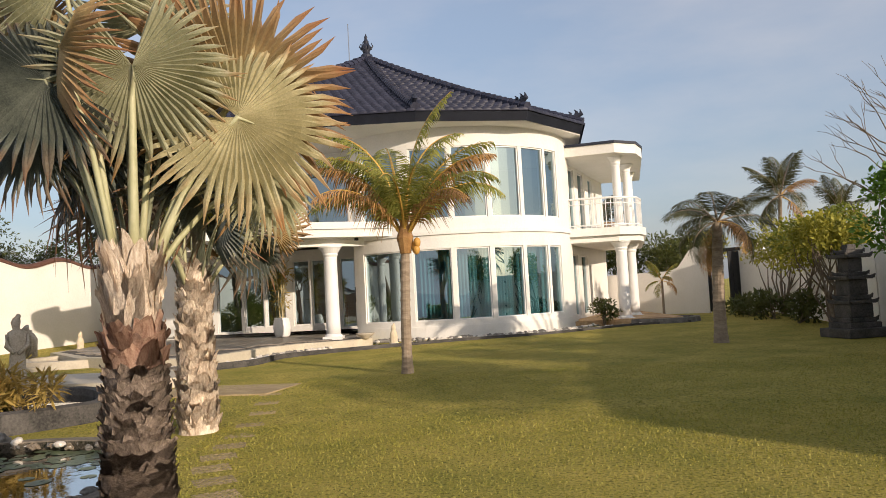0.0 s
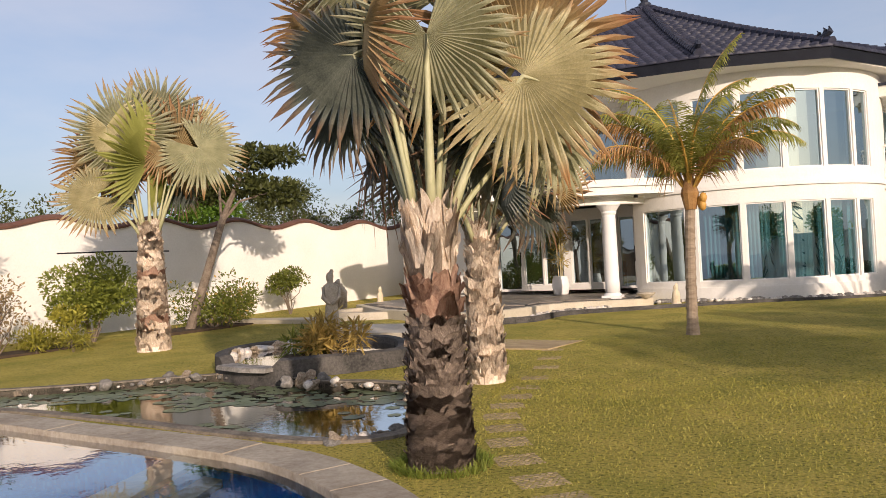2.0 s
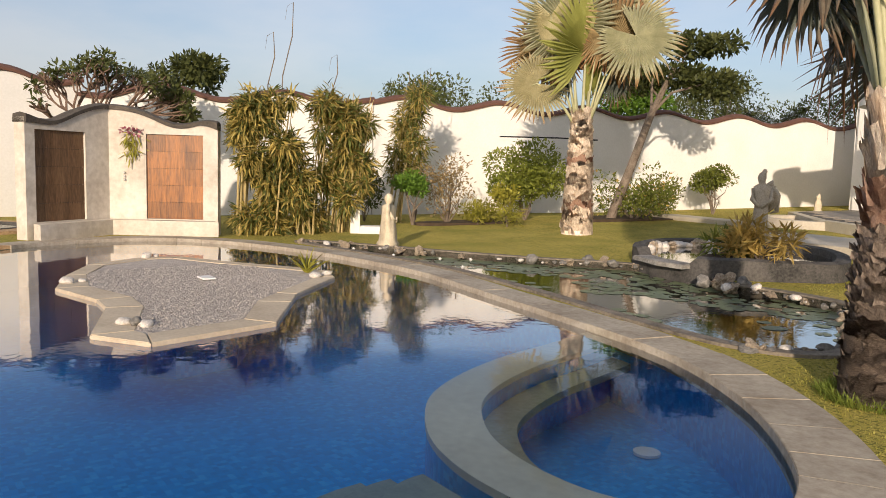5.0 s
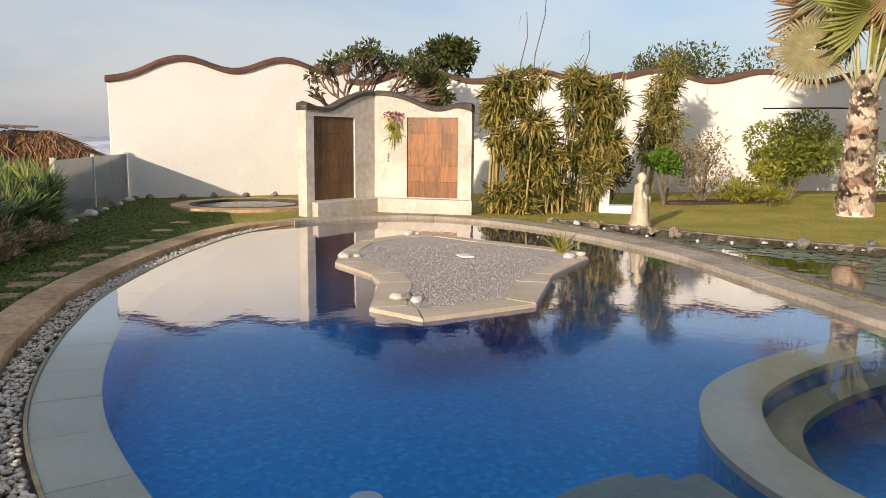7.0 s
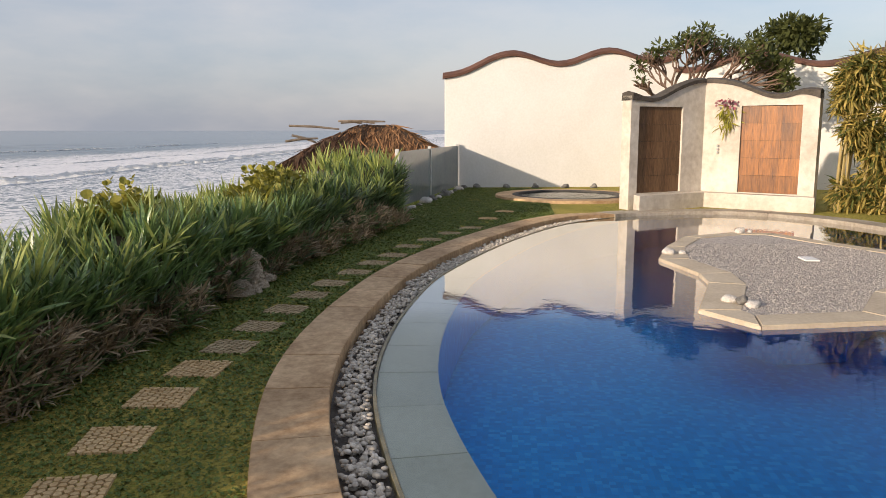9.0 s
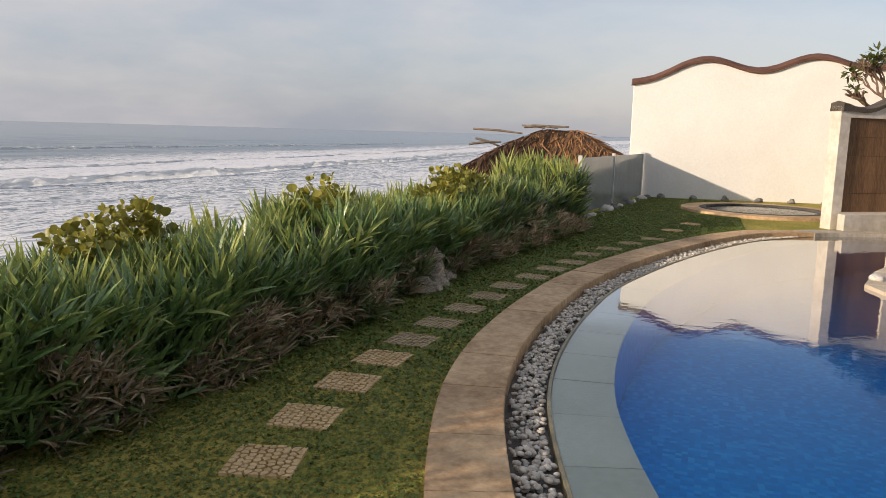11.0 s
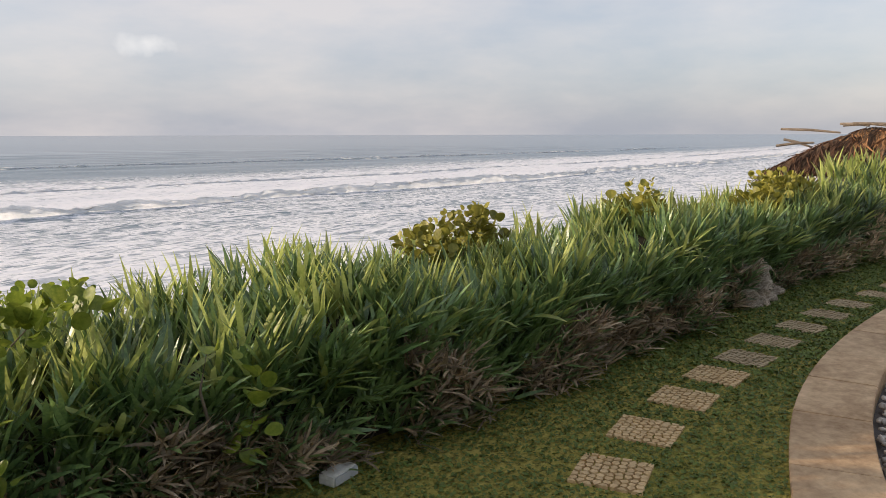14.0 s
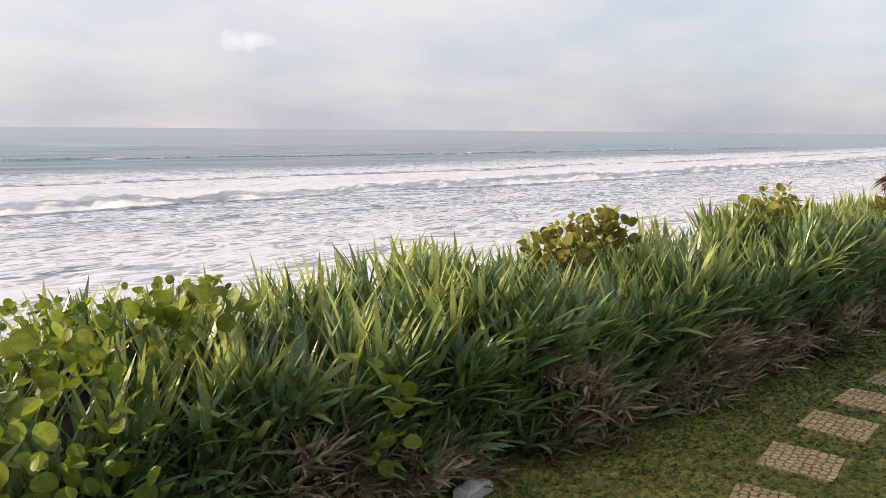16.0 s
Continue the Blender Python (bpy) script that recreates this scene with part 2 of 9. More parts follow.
def mosaic(name, dark, mid, light, scale):
    """Small glass tiles, each of its own shade."""
    m = bpy.data.materials.new(name)
    m.use_nodes = True
    n, l = m.node_tree.nodes, m.node_tree.links
    tc, vo, ramp, b = n.new("ShaderNodeTexCoord"), n.new("ShaderNodeTexVoronoi"), n.new("ShaderNodeValToRGB"), n["Principled BSDF"]
    vo.distance = "CHEBYCHEV"
    vo.inputs["Scale"].default_value, vo.inputs["Randomness"].default_value = scale, 0.15
    l.new(tc.outputs["Object"], vo.inputs["Vector"])
    sep = n.new("ShaderNodeSeparateColor")
    l.new(vo.outputs["Color"], sep.inputs["Color"])
    ramp.color_ramp.elements[0].color, ramp.color_ramp.elements[1].color = (*dark, 1), (*light, 1)
    q = ramp.color_ramp.elements.new(0.72)
    q.color = (*mid, 1)
    big = n.new("ShaderNodeTexNoise")
    big.inputs["Scale"].default_value = 0.7
    l.new(tc.outputs["Object"], big.inputs["Vector"])
    mx = n.new("ShaderNodeMath")
    mx.operation = "MULTIPLY_ADD"
    mx.inputs[1].default_value = 0.8
    l.new(sep.outputs["Red"], mx.inputs[0])
    sh = n.new("ShaderNodeMath")
    sh.operation = "MULTIPLY"
    sh.inputs[1].default_value = 0.25
    l.new(big.outputs["Fac"], sh.inputs[0])
    l.new(sh.outputs[0], mx.inputs[2])
    l.new(mx.outputs[0], ramp.inputs["Fac"])
    l.new(ramp.outputs["Color"], b.inputs["Base Color"])
    b.inputs["Roughness"].default_value = 0.3
    return m


def lawn_material():
    """Mown lawn: broad yellow and green patches, dark gaps between the tufts and fine relief."""
    m = material("lawn_grass", (0.20, 0.205, 0.035), (0.51, 0.395, 0.10), 0.9, 0.9, 34, 1.0, dist=0.035, spec=0.12)
    n, l = m.node_tree.nodes, m.node_tree.links
    b = n["Principled BSDF"]
    src = b.inputs["Base Color"].links[0].from_socket
    tc, nz, mr, mx = n.new("ShaderNodeTexCoord"), n.new("ShaderNodeTexNoise"), n.new("ShaderNodeMapRange"), n.new("ShaderNodeMix")
    nz.inputs["Scale"].default_value, nz.inputs["Detail"].default_value, nz.inputs["Roughness"].default_value = 26.0, 3.0, 0.65
    l.new(tc.outputs["Object"], nz.inputs["Vector"])
    mr.inputs["From Min"].default_value, mr.inputs["From Max"].default_value = 0.34, 0.5
    mr.inputs["To Min"].default_value, mr.inputs["To Max"].default_value = 1.0, 0.0
    l.new(nz.outputs["Fac"], mr.inputs["Value"])
    mx.data_type = "RGBA"
    mx.inputs[7].default_value = (0.085, 0.085, 0.018, 1)
    l.new(mr.outputs["Result"], mx.inputs[0])
    l.new(src, mx.inputs[6])
    l.new(mx.outputs[2], b.inputs["Base Color"])
    b.inputs["Sheen Weight"].default_value, b.inputs["Sheen Roughness"].default_value, b.inputs["Sheen Tint"].default_value = 0.1, 0.4, (0.80, 0.76, 0.22, 1)
    return m


GRASS = lawn_material()
WHITE = material("white_render", (0.74, 0.72, 0.67), (0.84, 0.82, 0.78), 0.85, 0.8, 18, 0.12, spec=0.2)
TRIM = material("white_paint", (0.78, 0.77, 0.75), (0.84, 0.83, 0.81), 0.45, 1.5, 30, 0.05)
CAP = material("brown_wall_cap", (0.09, 0.045, 0.032), (0.17, 0.085, 0.06), 0.75, 3, 40, 0.4)
SAND = material("sandstone", (0.30, 0.18, 0.085), (0.68, 0.475, 0.27), 0.75, 1.3, 18, 0.3, vary=0.14)
WETSTONE = material("pale_green_stone", (0.72, 0.67, 0.52), (0.86, 0.81, 0.66), 0.35, 1.4, 20, 0.15, vary=0.12)
PEBBLE = material("pebble", (0.46, 0.40, 0.32), (0.84, 0.76, 0.64), 0.6, 8, 40, 0.2, vary=0.45)
GRAVELBED = material("gravel_bed", (0.10, 0.09, 0.075), (0.2, 0.18, 0.16), 0.9, 6, 60, 0.6)
ISLEGRAVEL = material("island_gravel", (0.34, 0.295, 0.255), (0.62, 0.56, 0.50), 0.8, 14, 60, 0.9, dist=0.02)
BLUETILE = mosaic("blue_mosaic", (0.006, 0.27, 0.68), (0.009, 0.38, 0.84), (0.06, 0.52, 0.90), 24.0)
PONDBED = material("pond_bed", (0.012, 0.018, 0.010), (0.035, 0.04, 0.022), 0.9, 2, 12, 0.3)
DARKSTONE = material("dark_lava_stone", (0.028, 0.028, 0.027), (0.13, 0.12, 0.11), 0.85, 3, 30, 0.7, dist=0.02)
STATUE = material("cream_stone", (0.52, 0.43, 0.29), (0.74, 0.64, 0.47), 0.8, 6, 50, 0.4)
GREYSTATUE = material("weathered_grey_stone", (0.34, 0.29, 0.22), (0.60, 0.53, 0.42), 0.9, 5, 40, 0.5)
WHITEROCK = material("white_coral_rock", (0.42, 0.38, 0.33), (0.80, 0.75, 0.68), 0.85, 5, 40, 0.6, vary=0.2)
GREYROCK = material("grey_rock", (0.10, 0.095, 0.085), (0.33, 0.31, 0.28), 0.85, 4, 30, 0.7, vary=0.3, dist=0.02)
PAVER = material("pebble_paver", (0.42, 0.27, 0.115), (0.66, 0.47, 0.245), 0.8, 5, 40, 0.4, vary=0.2)
MORTAR = material("paver_mortar", (0.13, 0.10, 0.06), (0.22, 0.17, 0.11), 0.9, 8, 60, 0.4)
COPPER = material("copper_panel", (0.07, 0.024, 0.007), (0.37, 0.138, 0.022), 0.4, 3.2, 40, 0.5, metal=0.1, stretch=(1.0, 1.0, 0.10), spec=0.5, vary=0.5)
BROWNPANEL = material("dark_timber_panel", (0.06, 0.03, 0.015), (0.21, 0.12, 0.06), 0.5, 3.5, 50, 0.4, stretch=(1.0, 1.0, 0.15), vary=0.2)
SHOWERSTONE = material("cream_palimanan_stone", (0.47, 0.41, 0.33), (0.72, 0.66, 0.57), 0.75, 1.2, 9, 0.2)
ROOF = material("blue_black_roof_tile", (0.014, 0.017, 0.033), (0.046, 0.048, 0.076), 0.5, 2.5, 14, 0.3, vary=0.2)
FASCIA = material("dark_blue_fascia", (0.02, 0.024, 0.04), (0.035, 0.04, 0.06), 0.5, 2, 30, 0.1)
ROOM = material("room_plaster", (0.42, 0.39, 0.34), (0.52, 0.49, 0.43), 0.9, 1, 20, 0.05)
GLASS = glass_material("window_glass", (0.30, 0.43, 0.46), 4.6)
FENCEGLASS = material("frosted_fence_panel", (0.15, 0.175, 0.175), (0.22, 0.245, 0.24), 0.12, 1, 20, 0.03)
STEEL = material("brushed_steel", (0.45, 0.45, 0.45), (0.6, 0.6, 0.6), 0.35, 5, 60, 0.05, metal=0.9)
BLACK = material("black_paint", (0.008, 0.008, 0.009), (0.02, 0.02, 0.022), 0.5, 3, 30, 0.1)
SOIL = material("dark_soil", (0.045, 0.03, 0.018), (0.10, 0.07, 0.045), 0.95, 4, 30, 0.7, dist=0.03)
POOLWATER = water_material("pool_water", (0.90, 0.97, 1.0), 0.04, (2.2, 9.0), 0.02, ior=1.33)
PONDWATER = water_material("pond_water", (0.5, 0.55, 0.45), 0.05, (3.0, 11.0), 0.02, ior=2.2)
SEA = sea_material()

# ---------------------------------------------------------------- tools
rng = np.random.default_rng(7)


def ground(x, y):
    """The lawn lies level round the pool and rises a little towards the house."""
    up = min(max((y - 9) / 13, 0), 1)
    bank = min(max((y - 20) / 12, 0), 1) * min(max((-4 - x) / 4, 0), 1)
    return 0.2 * up + 0.35 * bank


def mesh_of(bm, name, mat, smooth=False):
    me = bpy.data.meshes.new(name)
    bm.normal_update()
    bm.to_mesh(me)
    bm.free()
    me.materials.append(mat)
    if smooth:
        me.polygons.foreach_set("use_smooth", [True] * len(me.polygons))
    return me


def part(name, bm, mat, parent=None, label="", smooth=False, kind=""):
    ob = new(name, mesh_of(bm, name, mat, smooth))
    ob.parent = parent
    return tagged(ob, label=label, kind=kind)


def thing(name, label, category, at=(0, 0, 0), turn=0.0, group="", kind=""):
    ob = new(name)
    ob.empty_display_size = 0.2
    ob.matrix_basis = pose(*at, 0, 0, turn)
    return tagged(ob, label, category, group, kind)


def shared(name, me, parent=None, m=None):
    ob = new(name, me)
    ob.parent = parent
    if m is not None:
        ob.matrix_basis = m
    return ob


def box(bm, x0, x1, y0, y1, z0, z1, bevel=0.0):
    r = bmesh.ops.create_cube(bm, size=1.0)
    vs = r["verts"]
    for v in vs:
        v.co = Vector(((x0 + x1) / 2 + v.co.x * (x1 - x0), (y0 + y1) / 2 + v.co.y * (y1 - y0), (z0 + z1) / 2 + v.co.z * (z1 - z0)))
    if bevel:
        bmesh.ops.bevel(bm, geom=list({e for v in vs for e in v.link_edges}), offset=bevel, segments=2, affect="EDGES", profile=0.6)
    return bm


def lathe(bm, profile, sides=20, at=(0, 0, 0), cap=True):
    """A turned body: profile is a list of (radius, height)."""
    rings = []
    for r, z in profile:
        rings.append([bm.verts.new((at[0] + r * math.cos(2 * math.pi * k / sides), at[1] + r * math.sin(2 * math.pi * k / sides), at[2] + z)) for k in range(sides)])
    for a, b in zip(rings, rings[1:]):
        for k in range(sides):
            bm.faces.new((a[k], a[(k + 1) % sides], b[(k + 1) % sides], b[k]))
    if cap:
        bm.faces.new(rings[0][::-1])
        bm.faces.new(rings[-1])
    return bm


def tube(bm, pts, radii, sides=8, cap=True):
    """A bent, tapered rod through the points."""
    pts = [Vector(p) for p in pts]
    rings, ref = [], Vector((0.13, 0.27, 1)).normalized()
    for i, p in enumerate(pts):
        d = (pts[min(i + 1, len(pts) - 1)] - pts[max(i - 1, 0)]).normalized()
        u = d.cross(ref)
        if u.length < 1e-3:
            u = d.cross(Vector((1, 0, 0)))
        u.normalize()
        w = d.cross(u)
        r = radii[i] if hasattr(radii, "__len__") else radii
        rings.append([bm.verts.new(p + r * (math.cos(2 * math.pi * k / sides) * u + math.sin(2 * math.pi * k / sides) * w)) for k in range(sides)])
    for a, b in zip(rings, rings[1:]):
        for k in range(sides):
            bm.faces.new((a[k], a[(k + 1) % sides], b[(k + 1) % sides], b[k]))
    if cap:
        bm.faces.new(rings[0][::-1])
        bm.faces.new(rings[-1])
    return bm


def loop_curve(pts, per=8, closed=True):
    """A smooth curve through plan points."""
    p = [Vector((x, y)) for x, y in pts]
    n, out = len(p), []
    for i in range(n if closed else n - 1):
        if closed:
            a, b, c, d = p[i - 1], p[i], p[(i + 1) % n], p[(i + 2) % n]
        else:
            a, b, c, d = p[max(i - 1, 0)], p[i], p[i + 1], p[min(i + 2, n - 1)]
        for k in range(per):
            t = k / per
            out.append(0.5 * (2 * b + (c - a) * t + (2 * a - 5 * b + 4 * c - d) * t * t + (3 * b - 3 * c + d - a) * t ** 3))
    if not closed:
        out.append(p[-1])
    return [(q.x, q.y) for q in out]


def offset_line(pts, far, closed=False):
    """The line moved sideways, to its left."""
    out, n = [], len(pts)
    for i in range(n):
        a = Vector(pts[i - 1] if closed or i else pts[0])
        b = Vector(pts[(i + 1) % n] if closed or i < n - 1 else pts[-1])
        d = (b - a).normalized()
        out.append((pts[i][0] - d.y * far, pts[i][1] + d.x * far))
    return out


def inside(x, y, poly):
    hit = False
    for (x0, y0), (x1, y1) in zip(poly, poly[1:] + poly[:1]):
        if (y0 > y) != (y1 > y) and x < (x1 - x0) * (y - y0) / (y1 - y0) + x0:
            hit = not hit
    return hit


def within(pts, poly):
    """Which of many plan points lie inside an outline."""
    x, y, hit = pts[:, 0], pts[:, 1], np.zeros(len(pts), bool)
    for (x0, y0), (x1, y1) in zip(poly, poly[1:] + poly[:1]):
        if y0 != y1:
            hit ^= ((y0 > y) != (y1 > y)) & (x < (x1 - x0) * (y - y0) / (y1 - y0) + x0)
    return hit


def slab(bm, poly, z0, z1):
    """A flat body over a plan outline."""
    lo = [bm.verts.new((x, y, z0)) for x, y in poly]
    hi = [bm.verts.new((x, y, z1)) for x, y in poly]
    n = len(poly)
    for k in range(n):
        bm.faces.new((lo[k], lo[(k + 1) % n], hi[(k + 1) % n], hi[k]))
    top, bot = bm.faces.new(hi), bm.faces.new(lo[::-1])
    bmesh.ops.triangulate(bm, faces=[top, bot])
    bmesh.ops.recalc_face_normals(bm, faces=bm.faces)
    return bm


def scatter(name, verts, faces, mats, material_, parent=None, label="", kind="", smooth=False):
    """One mesh of many copies of a small shape: mats is an (n, 4, 4) array."""
    v = np.asarray(verts, float)
    vh = np.c_[v, np.ones(len(v))]
    allv = np.einsum("nij,kj->nki", mats, vh)[:, :, :3].reshape(-1, 3)
    me = bpy.data.meshes.new(name)
    n, k = len(mats), len(v)
    sizes = np.array([len(f) for f in faces])
    flat = np.concatenate([np.array(f) for f in faces])
    loops = (flat[None, :] + (np.arange(n) * k)[:, None]).ravel()
    me.vertices.add(n * k)
    me.vertices.foreach_set("co", allv.ravel())
    me.loops.add(len(loops))
    me.loops.foreach_set("vertex_index", loops.astype(np.int32))
    tot = np.tile(sizes, n)
    me.polygons.add(len(tot))
    me.polygons.foreach_set("loop_start", np.r_[0, np.cumsum(tot)[:-1]].astype(np.int32))
    if smooth:
        me.polygons.foreach_set("use_smooth", np.ones(len(tot), bool))
    me.update(calc_edges=True)
    me.materials.append(material_)
    ob = new(name, me)
    ob.parent = parent
    return tagged(ob, label=label, kind=kind)


def frames_of(pos, heading, lean, roll, size):
    """(n, 4, 4): turned about z by heading, leant over by lean from upright, rolled about its own axis, scaled."""
    n = len(pos)
    heading, lean, roll = (np.broadcast_to(np.asarray(q, float), (n,)) for q in (heading, lean, roll))
    size = np.broadcast_to(np.asarray(size, float).T if np.ndim(size) == 2 else size, (3, n)) if np.ndim(size) else np.full((3, n), size)
    def mat(axis, a):
        c, s, o, i = np.cos(a), np.sin(a), np.zeros(n), np.ones(n)
        r = {"x": (i, o, o, o, c, -s, o, s, c), "z": (c, -s, o, s, c, o, o, o, i), "y": (c, o, s, o, i, o, -s, o, c)}[axis]
        return np.stack(r, -1).reshape(n, 3, 3)
    m = mat("z", heading) @ mat("y", lean) @ mat("z", roll)
    out = np.zeros((n, 4, 4))
    out[:, :3, :3] = m * size.T[:, None, :]
    out[:, :3, 3] = pos
    out[:, 3, 3] = 1
    return out


def stone_mesh(name, mat, seed, squash=0.7, rough=0.25, sub=2):
    bm = bmesh.new()
    bmesh.ops.create_icosphere(bm, subdivisions=sub, radius=0.5)
    for v in bm.verts:
        k = 1 + rough * noise.noise(v.co * 2.3 + Vector((seed * 3.1, seed * 1.7, 0))) * 2 + rough * 0.5 * noise.noise(v.co * 6 + Vector((seed, 0, 0)))
        v.co = Vector((v.co.x * k, v.co.y * k, v.co.z * k * squash))
    return mesh_of(bm, name, mat, True)

# ---------------------------------------------------------------- ground, sea, pool and pond
from mathutils.geometry import delaunay_2d_cdt

WATER_EDGE = loop_curve([(-3.0, -0.5), (-3.38, -0.72), (-4.61, -1.06), (-5.85, -1.18), (-7.24, -1.14), (-8.54, -0.97), (-10.7, -0.37), (-12.6, 0.42), (-13.6, 1.15),
                         (-14.2, 1.9), (-14.6, 3.2), (-14.3, 4.2), (-13.5, 4.85), (-12.4, 5.35), (-11.2, 5.65), (-10.0, 5.8), (-8.7, 5.85), (-7.1, 5.6), (-5.1, 5.28),
                         (-3.88, 4.98), (-2.9, 4.42), (-2.2, 3.76), (-1.85, 3.2), (-1.65, 2.4), (-1.6, 1.5), (-1.8, 0.7), (-2.3, 0.0)], 8)
N_EDGE = len(WATER_EDGE)
Z_WATER = -0.035


def edge_out(k, far):
    a, b = WATER_EDGE[k - 1], WATER_EDGE[(k + 1) % N_EDGE]
    d = (Vector(b) - Vector(a)).normalized()
    return (WATER_EDGE[k][0] - d.y * far, WATER_EDGE[k][1] + d.x * far)


def rim_start(k):
    """Where the kerb begins, out from the water: past the pebble channel on the sea side."""
    k = k % N_EDGE
    if k <= 62:
        return 0.26
    if k <= 68:
        return 0.26 * (68 - k) / 6
    if k >= N_EDGE - 8:
        return 0.26 * (k - (N_EDGE - 8)) / 8
    return 0.0


POND_EDGE = loop_curve([(-13.2, 6.2), (-12.2, 6.9), (-11.06, 7.5), (-9.5, 8.4), (-8.5, 9.2), (-7.6, 9.55), (-6.7, 9.3), (-6.05, 8.95), (-5.3, 9.0), (-4.5, 8.8), (-3.8, 8.0),
                        (-3.45, 7.0), (-3.35, 6.2), (-3.9, 5.85), (-5.0, 5.95), (-6.9, 6.3), (-9.4, 6.55), (-12.0, 6.25)], 5)


def terrain(x, y):
    coast = -4.4 + 0.3 * max(-45 - x, 0)
    return ground(x, y) - min(max((coast - y) / 7, 0), 1) * 6.0


def build_ground():
    hole = [edge_out(k, rim_start(k) + 0.33) for k in range(N_EDGE)]
    pts = [Vector((x, y)) for x in np.arange(-34, 20, 0.9) for y in np.arange(-12, 42, 0.9)]
    far = sorted({round(s * q, 1) for s in (-1, 1) for q in (55, 90, 150, 260, 450, 800, 1400, 2400, 4300)})
    near_x, near_y = [-44, -34, -20, -8, 6, 20, 32], [-12, 0, 15, 30, 42]
    pts += [Vector((x, y)) for x in far for y in far + near_y] + [Vector((x, y)) for x in near_x for y in far]
    pts = [p for p in pts if not inside(p.x, p.y, hole) and not inside(p.x, p.y, POND_EDGE)]
    edges, n = [], len(pts)
    for ring in (hole, POND_EDGE):
        s = len(pts)
        pts += [Vector(q) for q in ring]
        edges += [(s + k, s + (k + 1) % len(ring)) for k in range(len(ring))]
    vs, _, fs, *_ = delaunay_2d_cdt(pts, edges, [], 0, 1e-4)
    keep = []
    for f in fs:
        c = sum((vs[i] for i in f), Vector((0, 0))) / len(f)
        if not inside(c.x, c.y, hole) and not inside(c.x, c.y, POND_EDGE):
            keep.append(f)
    me = bpy.data.meshes.new("ground")
    me.from_pydata([(v.x, v.y, terrain(v.x, v.y)) for v in vs], [], keep)
    me.materials.append(GRASS)
    me.polygons.foreach_set("use_smooth", [True] * len(me.polygons))
    tagged(new("ground", me), "short yellow-green lawn sloping gently up to the house", "lawn", kind="structure")


build_ground()

bm = bmesh.new()
ys = [4500, 900, 300, 120, 60, 20] + [q for q in np.linspace(0, -56, 29)] + [q for q in np.linspace(-57, -96, 79)] + [q for q in np.linspace(-98, -240, 72)] + [-320, -500, -900, -1800, -4600]
xs = [-4600, -2500, -1200, -600, -350] + list(np.linspace(-300, 160, 231)) + [300, 700, 1500, 4600]


def swell(x, y):
    """Long swells that stand up into a broken line off the beach."""
    far = y + 64 + 4.5 * math.sin(x * 0.013) + 2.5 * noise.noise(Vector((x * 0.03, 0, 0)))
    z = 0.35 * math.exp(-(far / 4.0) ** 2) * (0.55 + 0.45 * noise.noise(Vector((x * 0.02, 3, 0))))
    far = y + 142 + 14 * math.sin(x * 0.009 + 1)
    z += 0.4 * math.exp(-(far / 6.0) ** 2) * max(0.0, 0.4 + noise.noise(Vector((x * 0.012, 7, 0))))
    return -4.6 + z + 0.18 * noise.noise(Vector((x * 0.06, y * 0.15, 1)))


grid = [[bm.verts.new((x, y, swell(x, y) if -239 < y < 1 and abs(x) < 301 else -4.6)) for x in xs] for y in ys]
for r0, r1 in zip(grid, grid[1:]):
    for k in range(len(xs) - 1):
        bm.faces.new((r0[k], r1[k], r1[k + 1], r0[k + 1]))
sea = part("sea", bm, SEA, smooth=True)
tagged(sea, "grey-blue ocean with lines of white breaking surf", "sea", kind="structure")

FOAM = material("sea_foam", (0.66, 0.69, 0.71), (0.90, 0.90, 0.90), 0.95, 0.8, 3.5, 0.6, dist=0.25, sheer=0.5)


def roller(name, seed, y0, wave, x0, x1, tall, wide, label):
    """A broken wave: a long lumpy roll of foam that leans towards the beach, its foot ragged."""
    rows = []
    bm = bmesh.new()
    for x in np.arange(x0, x1, 0.55):
        mid = y0 - wave(x)
        h = tall * max(0.12, 0.72 + 0.55 * noise.noise(Vector((x * 0.035, seed, 0))) + 0.25 * noise.noise(Vector((x * 0.16, seed, 4))))
        row = []
        for k in range(13):
            f = k / 12 * 0.31
            up = math.sin(math.pi * f ** 0.62) ** 0.8          # foot to crest; the water behind stands level
            y = mid + wide * (0.28 - f * 1.3) + 0.5 * noise.noise(Vector((x * 0.5, f * 3, seed))) + 0.3 * noise.noise(Vector((x * 1.7, f * 12, seed + 7)))
            z = -4.85 + h * up + up * 0.36 * noise.noise(Vector((x * 0.55, f * 9, seed + 2))) + up * 0.22 * noise.noise(Vector((x * 2.2, f * 14, seed + 3)))
            row.append(bm.verts.new((x, y, z)))
        rows.append(row)
    for p, q in zip(rows, rows[1:]):
        for k in range(12):
            bm.faces.new((p[k], q[k], q[k + 1], p[k + 1]))
    bmesh.ops.recalc_face_normals(bm, faces=bm.faces)
    tagged(part(name, bm, FOAM, smooth=True), label, "surf", kind="stuff")


